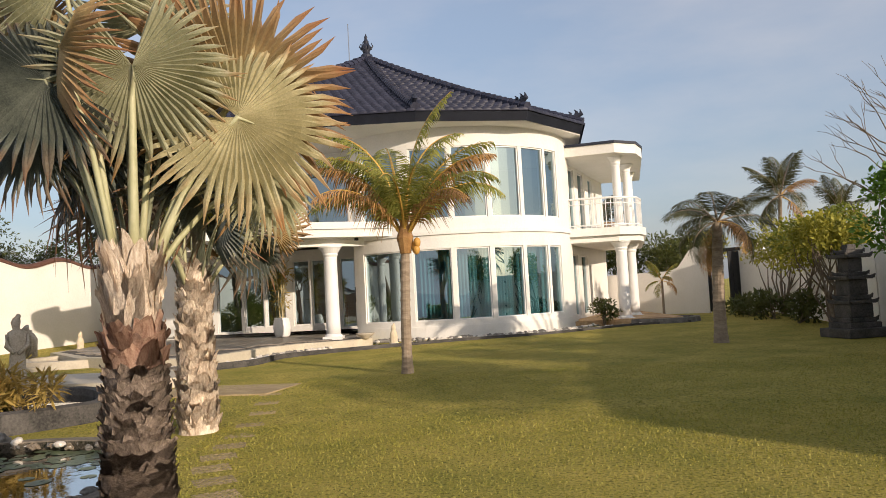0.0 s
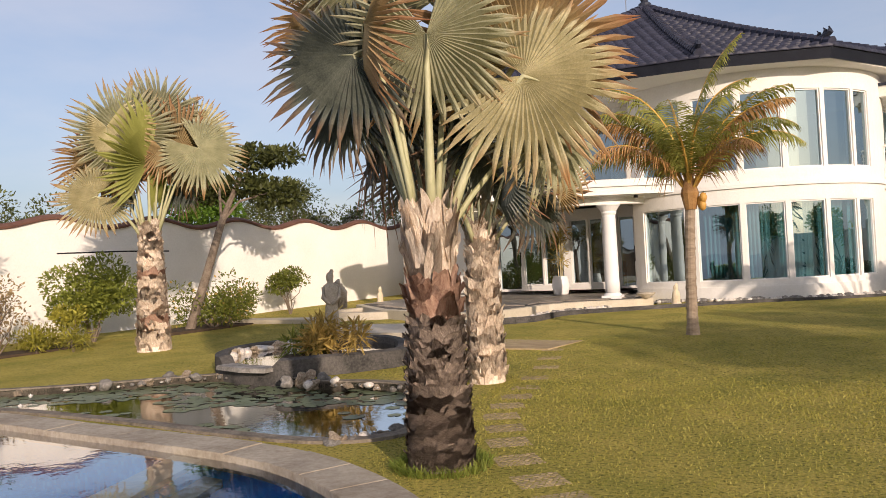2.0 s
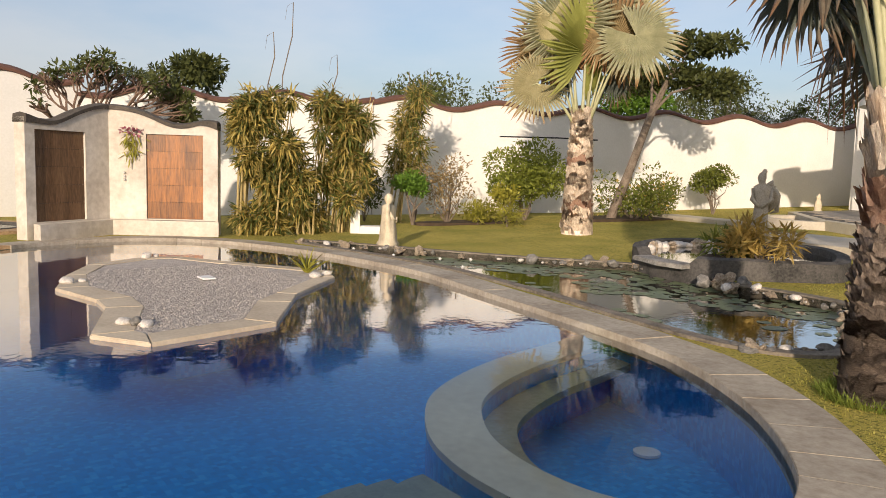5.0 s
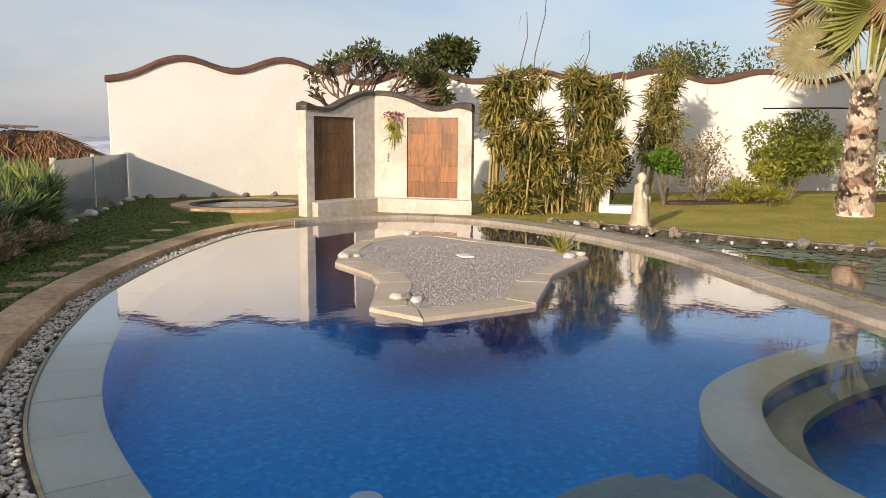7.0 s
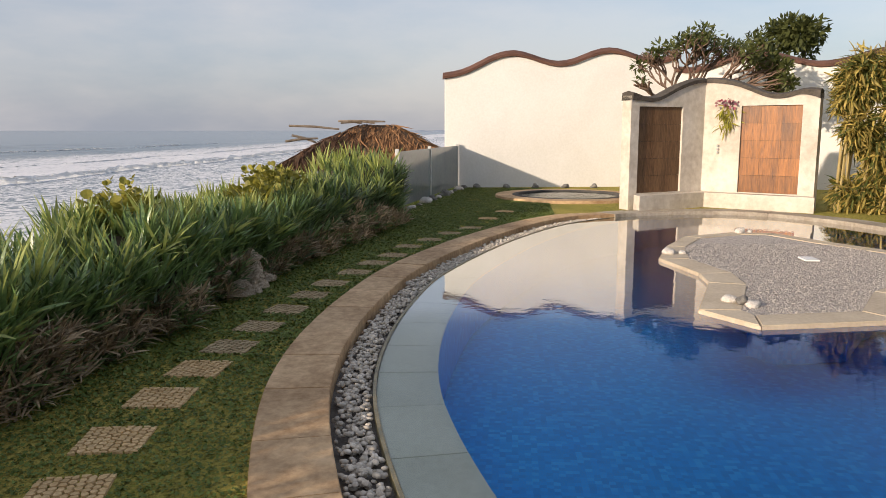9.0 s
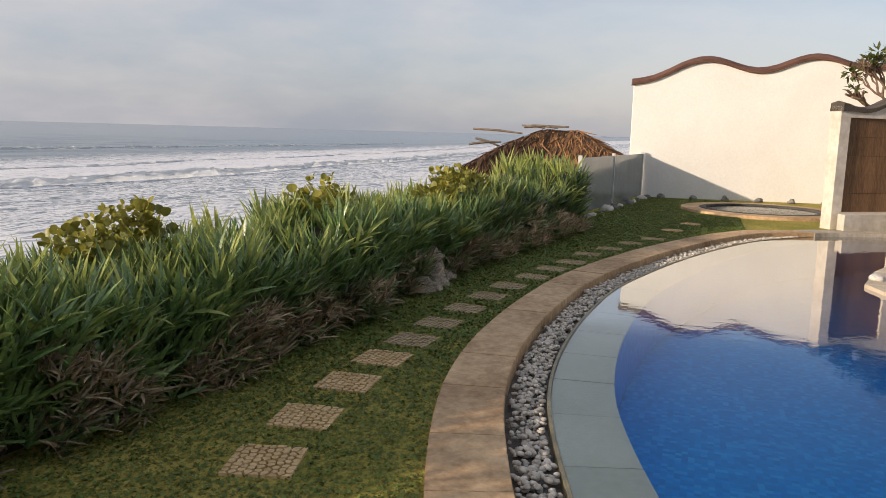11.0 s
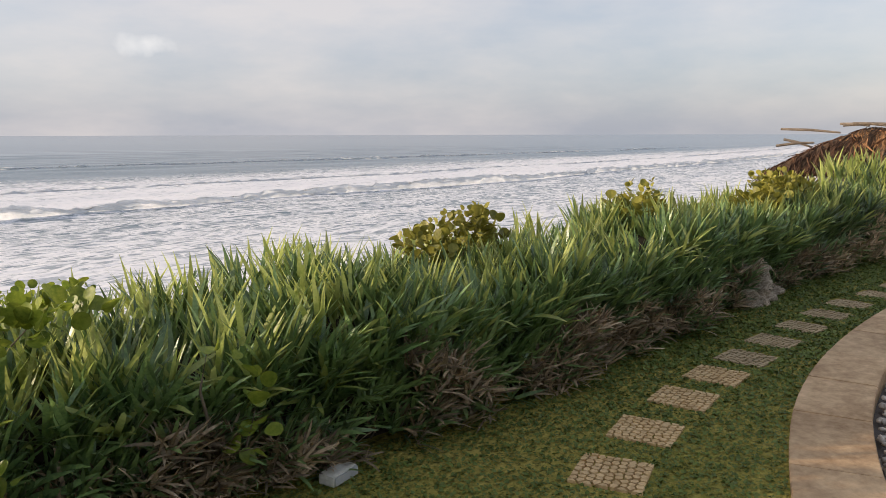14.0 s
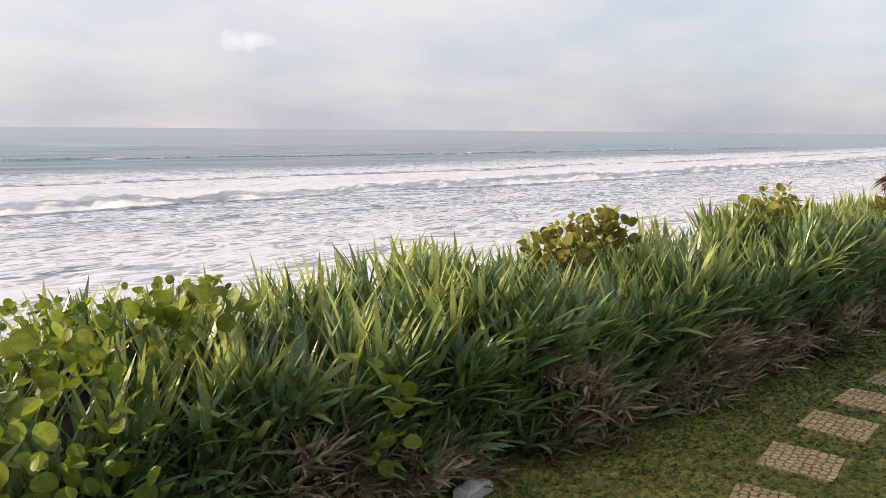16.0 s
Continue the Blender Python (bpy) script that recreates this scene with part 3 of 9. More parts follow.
roller("surf", 1, -61.5, lambda x: 4.5 * math.sin(x * 0.013) + 2.5 * noise.noise(Vector((x * 0.03, 0, 0))), -330, 130, 1.35, 2.6, "white broken crest of an incoming wave")
roller("surf", 9, -86, lambda x: 6 * math.sin(x * 0.012 + 0.4) + 4 * noise.noise(Vector((x * 0.04, 8, 0))), -330, 40, 0.45, 3.2, "low white tumbling foam behind the breaking wave")
roller("surf", 5, -140, lambda x: 14 * math.sin(x * 0.009 + 1) + 3 * noise.noise(Vector((x * 0.03, 4, 0))), -320, -30, 0.75, 2.2, "white broken crest of a wave further out")
bm = bmesh.new()
bmesh.ops.create_icosphere(bm, subdivisions=1, radius=0.5)
ball_v, ball_f = [tuple(v.co) for v in bm.verts], [[v.index for v in f.verts] for f in bm.faces]
bm.free()

# far coast across the bay; its haze is put into the pale hill colour
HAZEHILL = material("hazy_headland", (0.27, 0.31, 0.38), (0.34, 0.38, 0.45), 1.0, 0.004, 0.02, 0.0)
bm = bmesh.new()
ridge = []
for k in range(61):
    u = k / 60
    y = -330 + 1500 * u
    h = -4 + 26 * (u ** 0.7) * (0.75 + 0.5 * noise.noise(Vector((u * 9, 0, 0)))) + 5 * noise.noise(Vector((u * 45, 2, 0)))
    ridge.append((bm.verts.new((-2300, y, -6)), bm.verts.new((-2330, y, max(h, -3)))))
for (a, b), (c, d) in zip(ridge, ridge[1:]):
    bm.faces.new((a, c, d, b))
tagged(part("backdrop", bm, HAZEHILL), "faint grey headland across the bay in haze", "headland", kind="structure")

# pool basin
pool = thing("swimming_pool", "freeform swimming pool lined with deep blue mosaic", "pool", kind="structure")
bm = bmesh.new()
hi = [bm.verts.new((x, y, -0.055)) for x, y in WATER_EDGE]
lo = [bm.verts.new((x, y, -0.62)) for x, y in WATER_EDGE]
for k in range(N_EDGE):
    bm.faces.new((hi[k], lo[k], lo[(k + 1) % N_EDGE], hi[(k + 1) % N_EDGE]))
bmesh.ops.triangulate(bm, faces=[bm.faces.new(lo[::-1])])
part("basin", bm, BLUETILE, pool)

bm = bmesh.new()
top = bm.faces.new([bm.verts.new((x, y, Z_WATER)) for x, y in WATER_EDGE][::-1])
bmesh.ops.triangulate(bm, faces=[top])
bmesh.ops.recalc_face_normals(bm, faces=bm.faces)
if bm.faces[:][0].normal.z < 0:
    bmesh.ops.reverse_faces(bm, faces=bm.faces)
water = part("pool_water", bm, POOLWATER)
tagged(water, "still clear blue pool water mirroring wall and sky", "water", kind="structure")


def strip(bm, inner, outer, z0, z1, round_=0.0):
    """A band between two lines, with its two sides."""
    rows = []
    for (x0, y0), (x1, y1) in zip(inner, outer):
        rows.append([bm.verts.new(q) for q in ((x0, y0, z0), (x0, y0, z1), (x1, y1, z1), (x1, y1, z0))])
    for a, b in zip(rows, rows[1:]):
        for k in range(3):
            bm.faces.new((a[k], b[k], b[k + 1], a[k + 1]))
    bm.faces.new(rows[0])
    bm.faces.new(rows[-1][::-1])
    bmesh.ops.recalc_face_normals(bm, faces=bm.faces)
    return bm


def stone_band(name, parent, k0, k1, step, lo, hi, z0, z1, mat, gap=0.012):
    """Stones cut to the curve of the pool, one after another."""
    k = k0
    while k < k1:
        e = min(k + step, k1)
        ks = [k + (e - k) * q / 3 for q in range(4)]
        def at(kk, far):
            i = int(math.floor(kk)) % N_EDGE
            f = kk - math.floor(kk)
            a, b = edge_out(i, far(i)), edge_out((i + 1) % N_EDGE, far(i + 1))
            return (a[0] + (b[0] - a[0]) * f, a[1] + (b[1] - a[1]) * f)
        pts_i, pts_o = [at(q, lo) for q in ks], [at(q, hi) for q in ks]
        for line_ in (pts_i, pts_o):
            for end, nxt in ((0, 1), (-1, -2)):
                d = Vector(line_[nxt]) - Vector(line_[end])
                s = gap / 2 / max(d.length, 0.05)
                line_[end] = (line_[end][0] + d.x * s, line_[end][1] + d.y * s)
        bm = bmesh.new()
        strip(bm, pts_i, pts_o, z0, z1 + rng.normal(0, 0.0025))
        bmesh.ops.bevel(bm, geom=[q for q in bm.edges if abs(q.verts[0].co.z - z1) < 0.02 and abs(q.verts[1].co.z - z1) < 0.02 and len(q.link_faces) == 2 and
                                  abs(q.link_faces[0].normal.z - q.link_faces[1].normal.z) > 0.5], offset=0.005, segments=2, affect="EDGES")
        part(name, bm, mat, parent)
        k = e


coping = thing("pool_coping", "honey-coloured sandstone coping curving round the pool", "coping", kind="structure")
bm = bmesh.new()
ks = range(-8, 70)
strip(bm, [edge_out(k % N_EDGE, 0.0) for k in ks], [edge_out(k % N_EDGE, rim_start(k) + 0.01) for k in ks], -0.3, -0.085)
part("channel_bed", bm, GRAVELBED, coping)
bm = bmesh.new()
ks = range(-9, 72)
strip(bm, [edge_out(k % N_EDGE, -0.385) for k in ks], [edge_out(k % N_EDGE, -0.004) for k in ks], -0.6, -0.0615)
part("bench_core", bm, BLUETILE, pool)
bm = bmesh.new()
strip(bm, [edge_out(k % N_EDGE, -0.002) for k in ks], [edge_out(k % N_EDGE, 0.018) for k in ks], -0.3, -0.028)
part("spill_edge", bm, material("gold_mosaic", (0.15, 0.13, 0.075), (0.30, 0.25, 0.14), 0.4, 12, 60, 0.3), pool)

# pebbles in the channel
peb = []
pr = np.random.default_rng(3)
for k in range(-6, 66):
    a, b = Vector(WATER_EDGE[k % N_EDGE]), Vector(WATER_EDGE[(k + 1) % N_EDGE])
    w = rim_start(k)
    for _ in range(int((b - a).length * w * 900)):
        f = pr.random()
        q0, q1 = edge_out(k % N_EDGE, 0.03 + (w - 0.05) * pr.random()), edge_out((k + 1) % N_EDGE, 0.03 + (w - 0.05) * pr.random())
        peb.append((q0[0] + (q1[0] - q0[0]) * f, q0[1] + (q1[1] - q0[1]) * f, -0.07 + 0.04 * pr.random(), 0.028 + 0.032 * pr.random()))
peb = np.array(peb)
scatter("pebbles", ball_v, ball_f, frames_of(peb[:, :3], pr.random(len(peb)) * 6.3, pr.normal(0, 0.35, len(peb)), pr.random(len(peb)) * 6, np.c_[peb[:, 3], peb[:, 3] * 0.75, peb[:, 3] * 0.5]), PEBBLE, coping,
        kind="stuff", smooth=True)

# the spa: a low submerged wall that cuts off a corner of the pool
SPA = loop_curve([(-5.08, 5.25), (-4.9, 4.6), (-4.74, 3.95), (-4.5, 3.35), (-4.2, 2.88), (-3.82, 2.56), (-3.38, 2.34), (-2.85, 2.26), (-2.3, 2.36), (-1.68, 2.8)], 6, False)
spa_in = offset_line(SPA, 0.33)
spa_step = offset_line(SPA, 0.57)
bm = bmesh.new()
strip(bm, SPA, spa_in, -0.615, -0.095)
part("spa_wall", bm, BLUETILE, pool)
bm = bmesh.new()
strip(bm, offset_line(SPA, -0.01), offset_line(SPA, 0.34), -0.093, -0.05)
part("spa_rim", bm, material("spa_rim_stone", (0.66, 0.58, 0.43), (0.84, 0.76, 0.58), 0.4, 1.2, 16, 0.15), pool)
bm = bmesh.new()
strip(bm, offset_line(SPA, 0.344), spa_step, -0.26, -0.2)
part("spa_bench", bm, material("spa_bench_stone", (0.34, 0.30, 0.20), (0.50, 0.44, 0.30), 0.5, 2, 20, 0.1), pool)
# half-round entry steps against the outside of the spa wall
for far, z in ((1.1, -0.42), (0.78, -0.28), (0.46, -0.14)):
    bm = bmesh.new()
    slab(bm, [(-2.85 + far * math.cos(radians(q)), 2.19 + far * math.sin(radians(q))) for q in range(180, 361, 9)], z - 0.138, z)
    part("entry_step", bm, material("step_stone", (0.25, 0.28, 0.23), (0.38, 0.41, 0.33), 0.4, 1.5, 18, 0.15), pool)

# the island
ISLE = [(-9.42, 1.42), (-10.41, 1.7), (-11.35, 2.14), (-11.85, 2.92), (-11.79, 3.5), (-10.99, 3.91), (-10.46, 4.25), (-9.94, 4.6), (-9.5, 4.78), (-8.92, 4.62), (-7.94, 3.63), (-7.51, 3.37), (-6.58, 2.8), (-6.3, 1.62), (-6.82, 1.27), (-8.0, 1.64), (-8.48, 1.66)]
ISLE_IN = [(-9.41, 1.78), (-10.33, 1.92), (-11.19, 2.32), (-11.62, 2.99), (-11.61, 3.34), (-10.87, 3.7), (-10.33, 4.05), (-9.82, 4.39), (-9.5, 4.54), (-9.06, 4.43), (-8.1, 3.45), (-7.7, 3.06), (-6.88, 2.6), (-6.66, 1.68), (-6.82, 1.63), (-7.92, 1.99), (-8.54, 2.02)]
isle = thing("pool_island", "low gravel island in the pool rimmed with cream stone", "island", kind="structure")
n = len(ISLE)
isle_rim_mat = material("cream_island_stone", (0.42, 0.34, 0.24), (0.58, 0.49, 0.36), 0.7, 2, 24, 0.2, vary=0.12)
for k in range(n):
    bm = bmesh.new()
    a, b, c, d = (Vector(q) for q in (ISLE[k], ISLE[(k + 1) % n], ISLE_IN[(k + 1) % n], ISLE_IN[k]))
    cen = (a + b + c + d) / 4
    poly = [tuple(q + (cen - q) * 0.012) for q in (a, b, c, d)]
    slab(bm, poly, -0.034, 0.004)
    bmesh.ops.bevel(bm, geom=[q for q in bm.edges if min(v.co.z for v in q.verts) > 0.0], offset=0.008, segments=2, affect="EDGES")
    part("stone", bm, isle_rim_mat, isle)
bm = bmesh.new()
slab(bm, [tuple(Vector(q) + (Vector((-8.5, 2.7)) - Vector(q)) * 0.03) for q in ISLE], -0.1, -0.036)
slab(bm, [tuple(Vector(q) + (Vector((-8.5, 2.7)) - Vector(q)) * 0.45) for q in ISLE], -0.61, -0.101)
part("island_core", bm, BLUETILE, isle, kind="stuff")
bm = bmesh.new()
slab(bm, ISLE_IN, -0.034, -0.006)
part("gravel_top", bm, ISLEGRAVEL, isle)
ip = np.array([(x, y, -0.005, 0.022 + 0.022 * r) for x, y, r in pr.random((14000, 3)) * (4.4, 2.6, 1) + (-10.7, 1.5, 0) if inside(x, y, ISLE_IN)])
oct_v = [(0.5, 0, 0), (0, 0.5, 0), (-0.5, 0, 0), (0, -0.5, 0), (0, 0, 0.5), (0, 0, -0.5)]
oct_f = [(0, 1, 4), (1, 2, 4), (2, 3, 4), (3, 0, 4)]
scatter("gravel", oct_v, oct_f, frames_of(ip[:, :3], pr.random(len(ip)) * 6, pr.normal(0, 0.3, len(ip)), 0.0, np.c_[ip[:, 3], ip[:, 3] * 0.8, ip[:, 3] * 0.7]), ISLEGRAVEL, isle, kind="stuff", smooth=True)

# pond
pond = thing("lily_pond", "dark lily pond with a dry stone edge", "pond", kind="structure")
bm = bmesh.new()
n = len(POND_EDGE)
hi = [bm.verts.new((x, y, ground(x, y) + 0.01)) for x, y in POND_EDGE]
lo = [bm.verts.new((x, y, -0.5)) for x, y in POND_EDGE]
for k in range(n):
    bm.faces.new((hi[k], lo[k], lo[(k + 1) % n], hi[(k + 1) % n]))
bmesh.ops.triangulate(bm, faces=[bm.faces.new(lo[::-1])])
part("pond_lining", bm, PONDBED, pond)
bm = bmesh.new()
f = bm.faces.new([bm.verts.new((x, y, -0.09)) for x, y in POND_EDGE])
bmesh.ops.triangulate(bm, faces=[f])
bmesh.ops.recalc_face_normals(bm, faces=bm.faces)
if bm.faces[:][0].normal.z < 0:
    bmesh.ops.reverse_faces(bm, faces=bm.faces)
pw = tagged(part("pond_water", bm, PONDWATER), "dark still pond water with reflections", "water", kind="structure")
pw.visible_shadow = False

# ---------------------------------------------------------------- garden walls
def wavy_wall(name, p0, p1, z0, base, waves, swing, label, phase=0.0, thick=0.24, tilt=0.0, cap_mat=CAP, dip=0.0, calm=0.0):
    """A rendered wall whose top runs in waves under a rounded cap."""
    a, b = Vector(p0), Vector(p1)
    far = (b - a).length
    d = (b - a) / far
    nrm = Vector((-d.y, d.x))
    n = max(int(far / 0.22), 8)
    tops = [-dip * max(0.0, 1 - far * k / n / 1.3) ** 2 + base + tilt * k / n + swing * (1 - calm * k / n) * math.sin(phase + 2 * math.pi * waves * k / n) for k in range(n + 1)]
    top_thing = thing(name, label, "wall", kind="structure")
    bm = bmesh.new()
    rows = []
    for k in range(n + 1):
        c = a + d * (far * k / n)
        l, r = c + nrm * thick / 2, c - nrm * thick / 2
        rows.append([bm.verts.new(q) for q in ((l.x, l.y, z0), (l.x, l.y, tops[k]), (r.x, r.y, tops[k]), (r.x, r.y, z0))])
    for s, t in zip(rows, rows[1:]):
        for k in range(3):
            bm.faces.new((s[k], t[k], t[k + 1], s[k + 1]))
    bm.faces.new(rows[0])
    bm.faces.new(rows[-1][::-1])
    bmesh.ops.recalc_face_normals(bm, faces=bm.faces)
    part("wall_body", bm, WHITE, top_thing)
    bm = bmesh.new()
    prof = [(thick / 2 + 0.06, 0.004), (thick / 2 + 0.07, 0.07), (thick / 2 - 0.03, 0.14), (0, 0.165), (-thick / 2 + 0.03, 0.14), (-thick / 2 - 0.07, 0.07), (-thick / 2 - 0.06, 0.004)]
    rows = []
    for k in range(n + 1):
        c = a + d * (far * k / n + (-0.05 if k == 0 else 0.05 if k == n else 0))
        rows.append([bm.verts.new((c.x + nrm.x * o, c.y + nrm.y * o, tops[k] + h + 0.006 * noise.noise(Vector((k * 0.7, o, 0))))) for o, h in prof])
    m = len(prof)
    for s, t in zip(rows, rows[1:]):
        for k in range(m):
            bm.faces.new((s[k], t[k], t[(k + 1) % m], s[(k + 1) % m]))
    bm.faces.new(rows[0])
    bm.faces.new(rows[-1][::-1])
    bmesh.ops.recalc_face_normals(bm, faces=bm.faces)
    part("wall_cap", bm, cap_mat, top_thing)
    return top_thing


wavy_wall("wall_seaward", (-20.32, -2.05), (-21.2, 3.9), -0.3, 3.12, 2.4, 0.15, "tall white rendered wall with a wavy brown cap", -2.7, tilt=0.2, dip=0.3)
wavy_wall("wall_bamboo", (-21.2, 3.9), (-19.5, 11.3), -0.3, 3.09, 2.44, 0.19, "white rendered wall with a wavy brown cap behind bamboo", -2.34, tilt=0.12, calm=0.45)
wavy_wall("wall_garden", (-19.45, 11.32), (-14.2, 31.5), -0.3, 3.22, 6.83, 0.14, "long white garden wall with a wavy brown cap", -0.39, tilt=0.14)

# ---------------------------------------------------------------- the house
house = thing("house", "white two-storey villa with curved glazed bow and blue-black tiled roof", "house", (-0.12, 0.0, 0.08))
FLOOR_Z = 0.46
FA, FB = Vector((-12.6, 26.6)), Vector((-3.7, 25.4))      # line of the glazed garden front
FD = (FB - FA).normalized()
BOW, BOW_R = Vector((-0.95, 26.85)), 4.25


def on_front(s, out=0.0):
    p = FA + FD * s + Vector((FD.y, -FD.x)) * out
    return p.x, p.y


def on_bow(s, out=0.0):
    a = s / BOW_R
    return BOW.x + (BOW_R + out) * math.cos(a), BOW.y + (BOW_R + out) * math.sin(a)


def arc(deg):
    return radians(deg) * BOW_R


def wall_with_openings(name, place, s0, s1, z0, z1, holes, thick, mat, parent, step=0.5):
    """A wall along a line or arc, cut by real openings (s0, s1, z0, z1)."""
    cuts = sorted({round(q, 4) for q in [s0, s1] + [h for o in holes for h in o[:2]] if s0 <= q <= s1})
    fine = []
    for a, b in zip(cuts, cuts[1:]):
        m = max(1, int(math.ceil((b - a) / step)))
        fine += [a + (b - a) * k / m for k in range(m)]
    fine.append(cuts[-1])
    zs = sorted({round(q, 4) for q in [z0, z1] + [h for o in holes for h in o[2:]] if z0 <= q <= z1})
    full = [[not any(o[0] - 1e-4 <= (a + b) / 2 <= o[1] + 1e-4 and o[2] <= (c + d) / 2 <= o[3] for o in holes) for c, d in zip(zs, zs[1:])] for a, b in zip(fine, fine[1:])]
    bm = bmesh.new()
    vs = {}
    def v(i, j, o):
        if (i, j, o) not in vs:
            x, y = place(fine[i], -thick if o else 0.0)
            vs[i, j, o] = bm.verts.new((x, y, zs[j]))
        return vs[i, j, o]
    ni, nj = len(fine) - 1, len(zs) - 1
    for i in range(ni):
        for j in range(nj):
            if not full[i][j]:
                continue
            bm.faces.new((v(i, j, 0), v(i + 1, j, 0), v(i + 1, j + 1, 0), v(i, j + 1, 0)))
            bm.faces.new((v(i, j, 1), v(i, j + 1, 1), v(i + 1, j + 1, 1), v(i + 1, j, 1)))
            if i == 0 or not full[i - 1][j]:
                bm.faces.new((v(i, j, 0), v(i, j + 1, 0), v(i, j + 1, 1), v(i, j, 1)))
            if i == ni - 1 or not full[i + 1][j]:
                bm.faces.new((v(i + 1, j, 0), v(i + 1, j, 1), v(i + 1, j + 1, 1), v(i + 1, j + 1, 0)))
            if j == 0 or not full[i][j - 1]:
                bm.faces.new((v(i, j, 0), v(i, j, 1), v(i + 1, j, 1), v(i + 1, j, 0)))
            if j == nj - 1 or not full[i][j + 1]:
                bm.faces.new((v(i, j + 1, 0), v(i + 1, j + 1, 0), v(i + 1, j + 1, 1), v(i, j + 1, 1)))
    bmesh.ops.recalc_face_normals(bm, faces=bm.faces)
    return part(name, bm, mat, parent)


def window(name, place, s0, s1, z0, z1, parent, depth=-0.09, frame_w=0.05, handle=False):
    """A framed pane set in its opening."""
    bm = bmesh.new()
    def bar(a, b, c, d):
        m = max(1, int(math.ceil((b - a) / 0.4)))
        for k in range(m):
            u0, u1 = a + (b - a) * k / m, a + (b - a) * (k + 1) / m
            q = [place(u0, depth + 0.05), place(u1, depth + 0.05), place(u1, depth - 0.04), place(u0, depth - 0.04)]
            slab(bm, q, c, d)
    bar(s0 + 0.003, s1 - 0.003, z0 + 0.003, z0 + frame_w)
    bar(s0 + 0.003, s1 - 0.003, z1 - frame_w, z1 - 0.003)
    bar(s0 + 0.003, s0 + frame_w, z0 + frame_w + 0.001, z1 - frame_w - 0.001)
    bar(s1 - frame_w, s1 - 0.003, z0 + frame_w + 0.001, z1 - frame_w - 0.001)
    fr = part(name, bm, TRIM, parent)
    bm = bmesh.new()
    m = max(1, int(math.ceil((s1 - s0) / 0.5)))
    for k in range(m):
        a, b = s0 + frame_w + (s1 - s0 - 2 * frame_w) * k / m, s0 + frame_w + (s1 - s0 - 2 * frame_w) * (k + 1) / m
        p, q = place(a, depth), place(b, depth)
        bm.faces.new([bm.verts.new(w) for w in ((*p, z0 + frame_w), (*q, z0 + frame_w), (*q, z1 - frame_w), (*p, z1 - frame_w))])
    pane = part("pane", bm, GLASS, fr)
    pane.visible_shadow = False
    if handle:
        x, y = place(s1 - frame_w / 2, depth + 0.09)
        bm = bmesh.new()
        tube(bm, [(x, y, z0 + 0.85), (x, y, z0 + 1.35)], 0.018, 6)
        part("handle", bm, BLACK, fr)
    return fr


# garden front, ground floor and upper floor
doors = [(2.4, 3.2), (3.5, 4.42), (4.5, 5.24), (5.3, 6.02), (6.3, 6.92), (6.97, 7.48), (8.0, 8.55)]
holes = [(a, b, FLOOR_Z + (0.03 if k in (1, 6) else 0.18), 2.86) for k, (a, b) in enumerate(doors)]
ups = [(0.4, 1.6), (1.75, 2.95), (3.5, 5.0), (5.15, 6.6), (6.9, 8.4)]
holes_up = [(a, b, 3.78, 5.85) for a, b in ups]
wall_with_openings("front_wall", on_front, -0.55, 9.1, 0.0, 6.6, holes + holes_up, 0.22, WHITE, house)
for a, b, c, d in holes:
    window("garden_door" if c < FLOOR_Z + 0.1 else "garden_window", on_front, a, b, c, d, house, handle=c < FLOOR_Z + 0.1)
for a, b, c, d in holes_up:
    window("upper_window", on_front, a, b, c, d, house)

# bow
spans = [(-127.2, -108.0), (-103.2, -87.4), (-85.6, -71.4), (-69.6, -55.9), (-54.2, -41.4), (-39.9, -30.6)]
bow_holes = [(arc(a), arc(b), 0.66, 2.80) for a, b in spans] + [(arc(a), arc(b), 3.70, 5.86) for a, b in spans]
wall_with_openings("bow_wall", on_bow, arc(-133), arc(28), 0.0, 6.6, bow_holes, 0.24, WHITE, house, step=0.32)
for a, b, c, d in bow_holes:
    window("bow_window", on_bow, a, b, c, d, house, frame_w=0.038)
bm = bmesh.new()
strip(bm, [on_bow(arc(q), 0.003) for q in range(-131, 20, 4)], [on_bow(arc(q), 0.05) for q in range(-131, 20, 4)], 0.05, 0.5)
part("skirting", bm, WHITE, house)
bm = bmesh.new()
strip(bm, [on_bow(arc(q), 0.003) for q in range(-131, 20, 4)], [on_bow(arc(q), 0.06) for q in range(-131, 20, 4)], 3.22, 3.34)
part("string_course", bm, WHITE, house)

# the rooms behind the glass
bm = bmesh.new()
rooms = [(-13.0, 26.9), (-3.6, 25.8), (-4.1, 24.2), (-3.2, 23.5), (-0.95, 22.95), (1.8, 23.9), (3.0, 25.6), (3.0, 33.5), (-13.0, 33.5)]
for z in (0.44, 3.44):
    slab(bm, rooms, z, z + 0.012)
part("room_floor", bm, material("room_floor_tile", (0.26, 0.21, 0.16), (0.34, 0.28, 0.22), 0.35, 1, 10, 0.05), house)
bm = bmesh.new()
for z in (3.1, 6.4):
    slab(bm, rooms, z, z + 0.1)
part("room_ceiling", bm, ROOM, house)
bm = bmesh.new()
box(bm, -13.1, 5.2, 33.5, 33.7, 0.0, 6.6)
box(bm, -13.3, -13.1, 26.8, 33.7, 0.0, 6.6)
box(bm, -5.2, -5.05, 27.6, 33.5, 0.45, 6.4)
part("back_wall", bm, WHITE, house)
bm = bmesh.new()
box(bm, -4.9, 3.1, 31.0, 31.12, 0.46, 3.0)
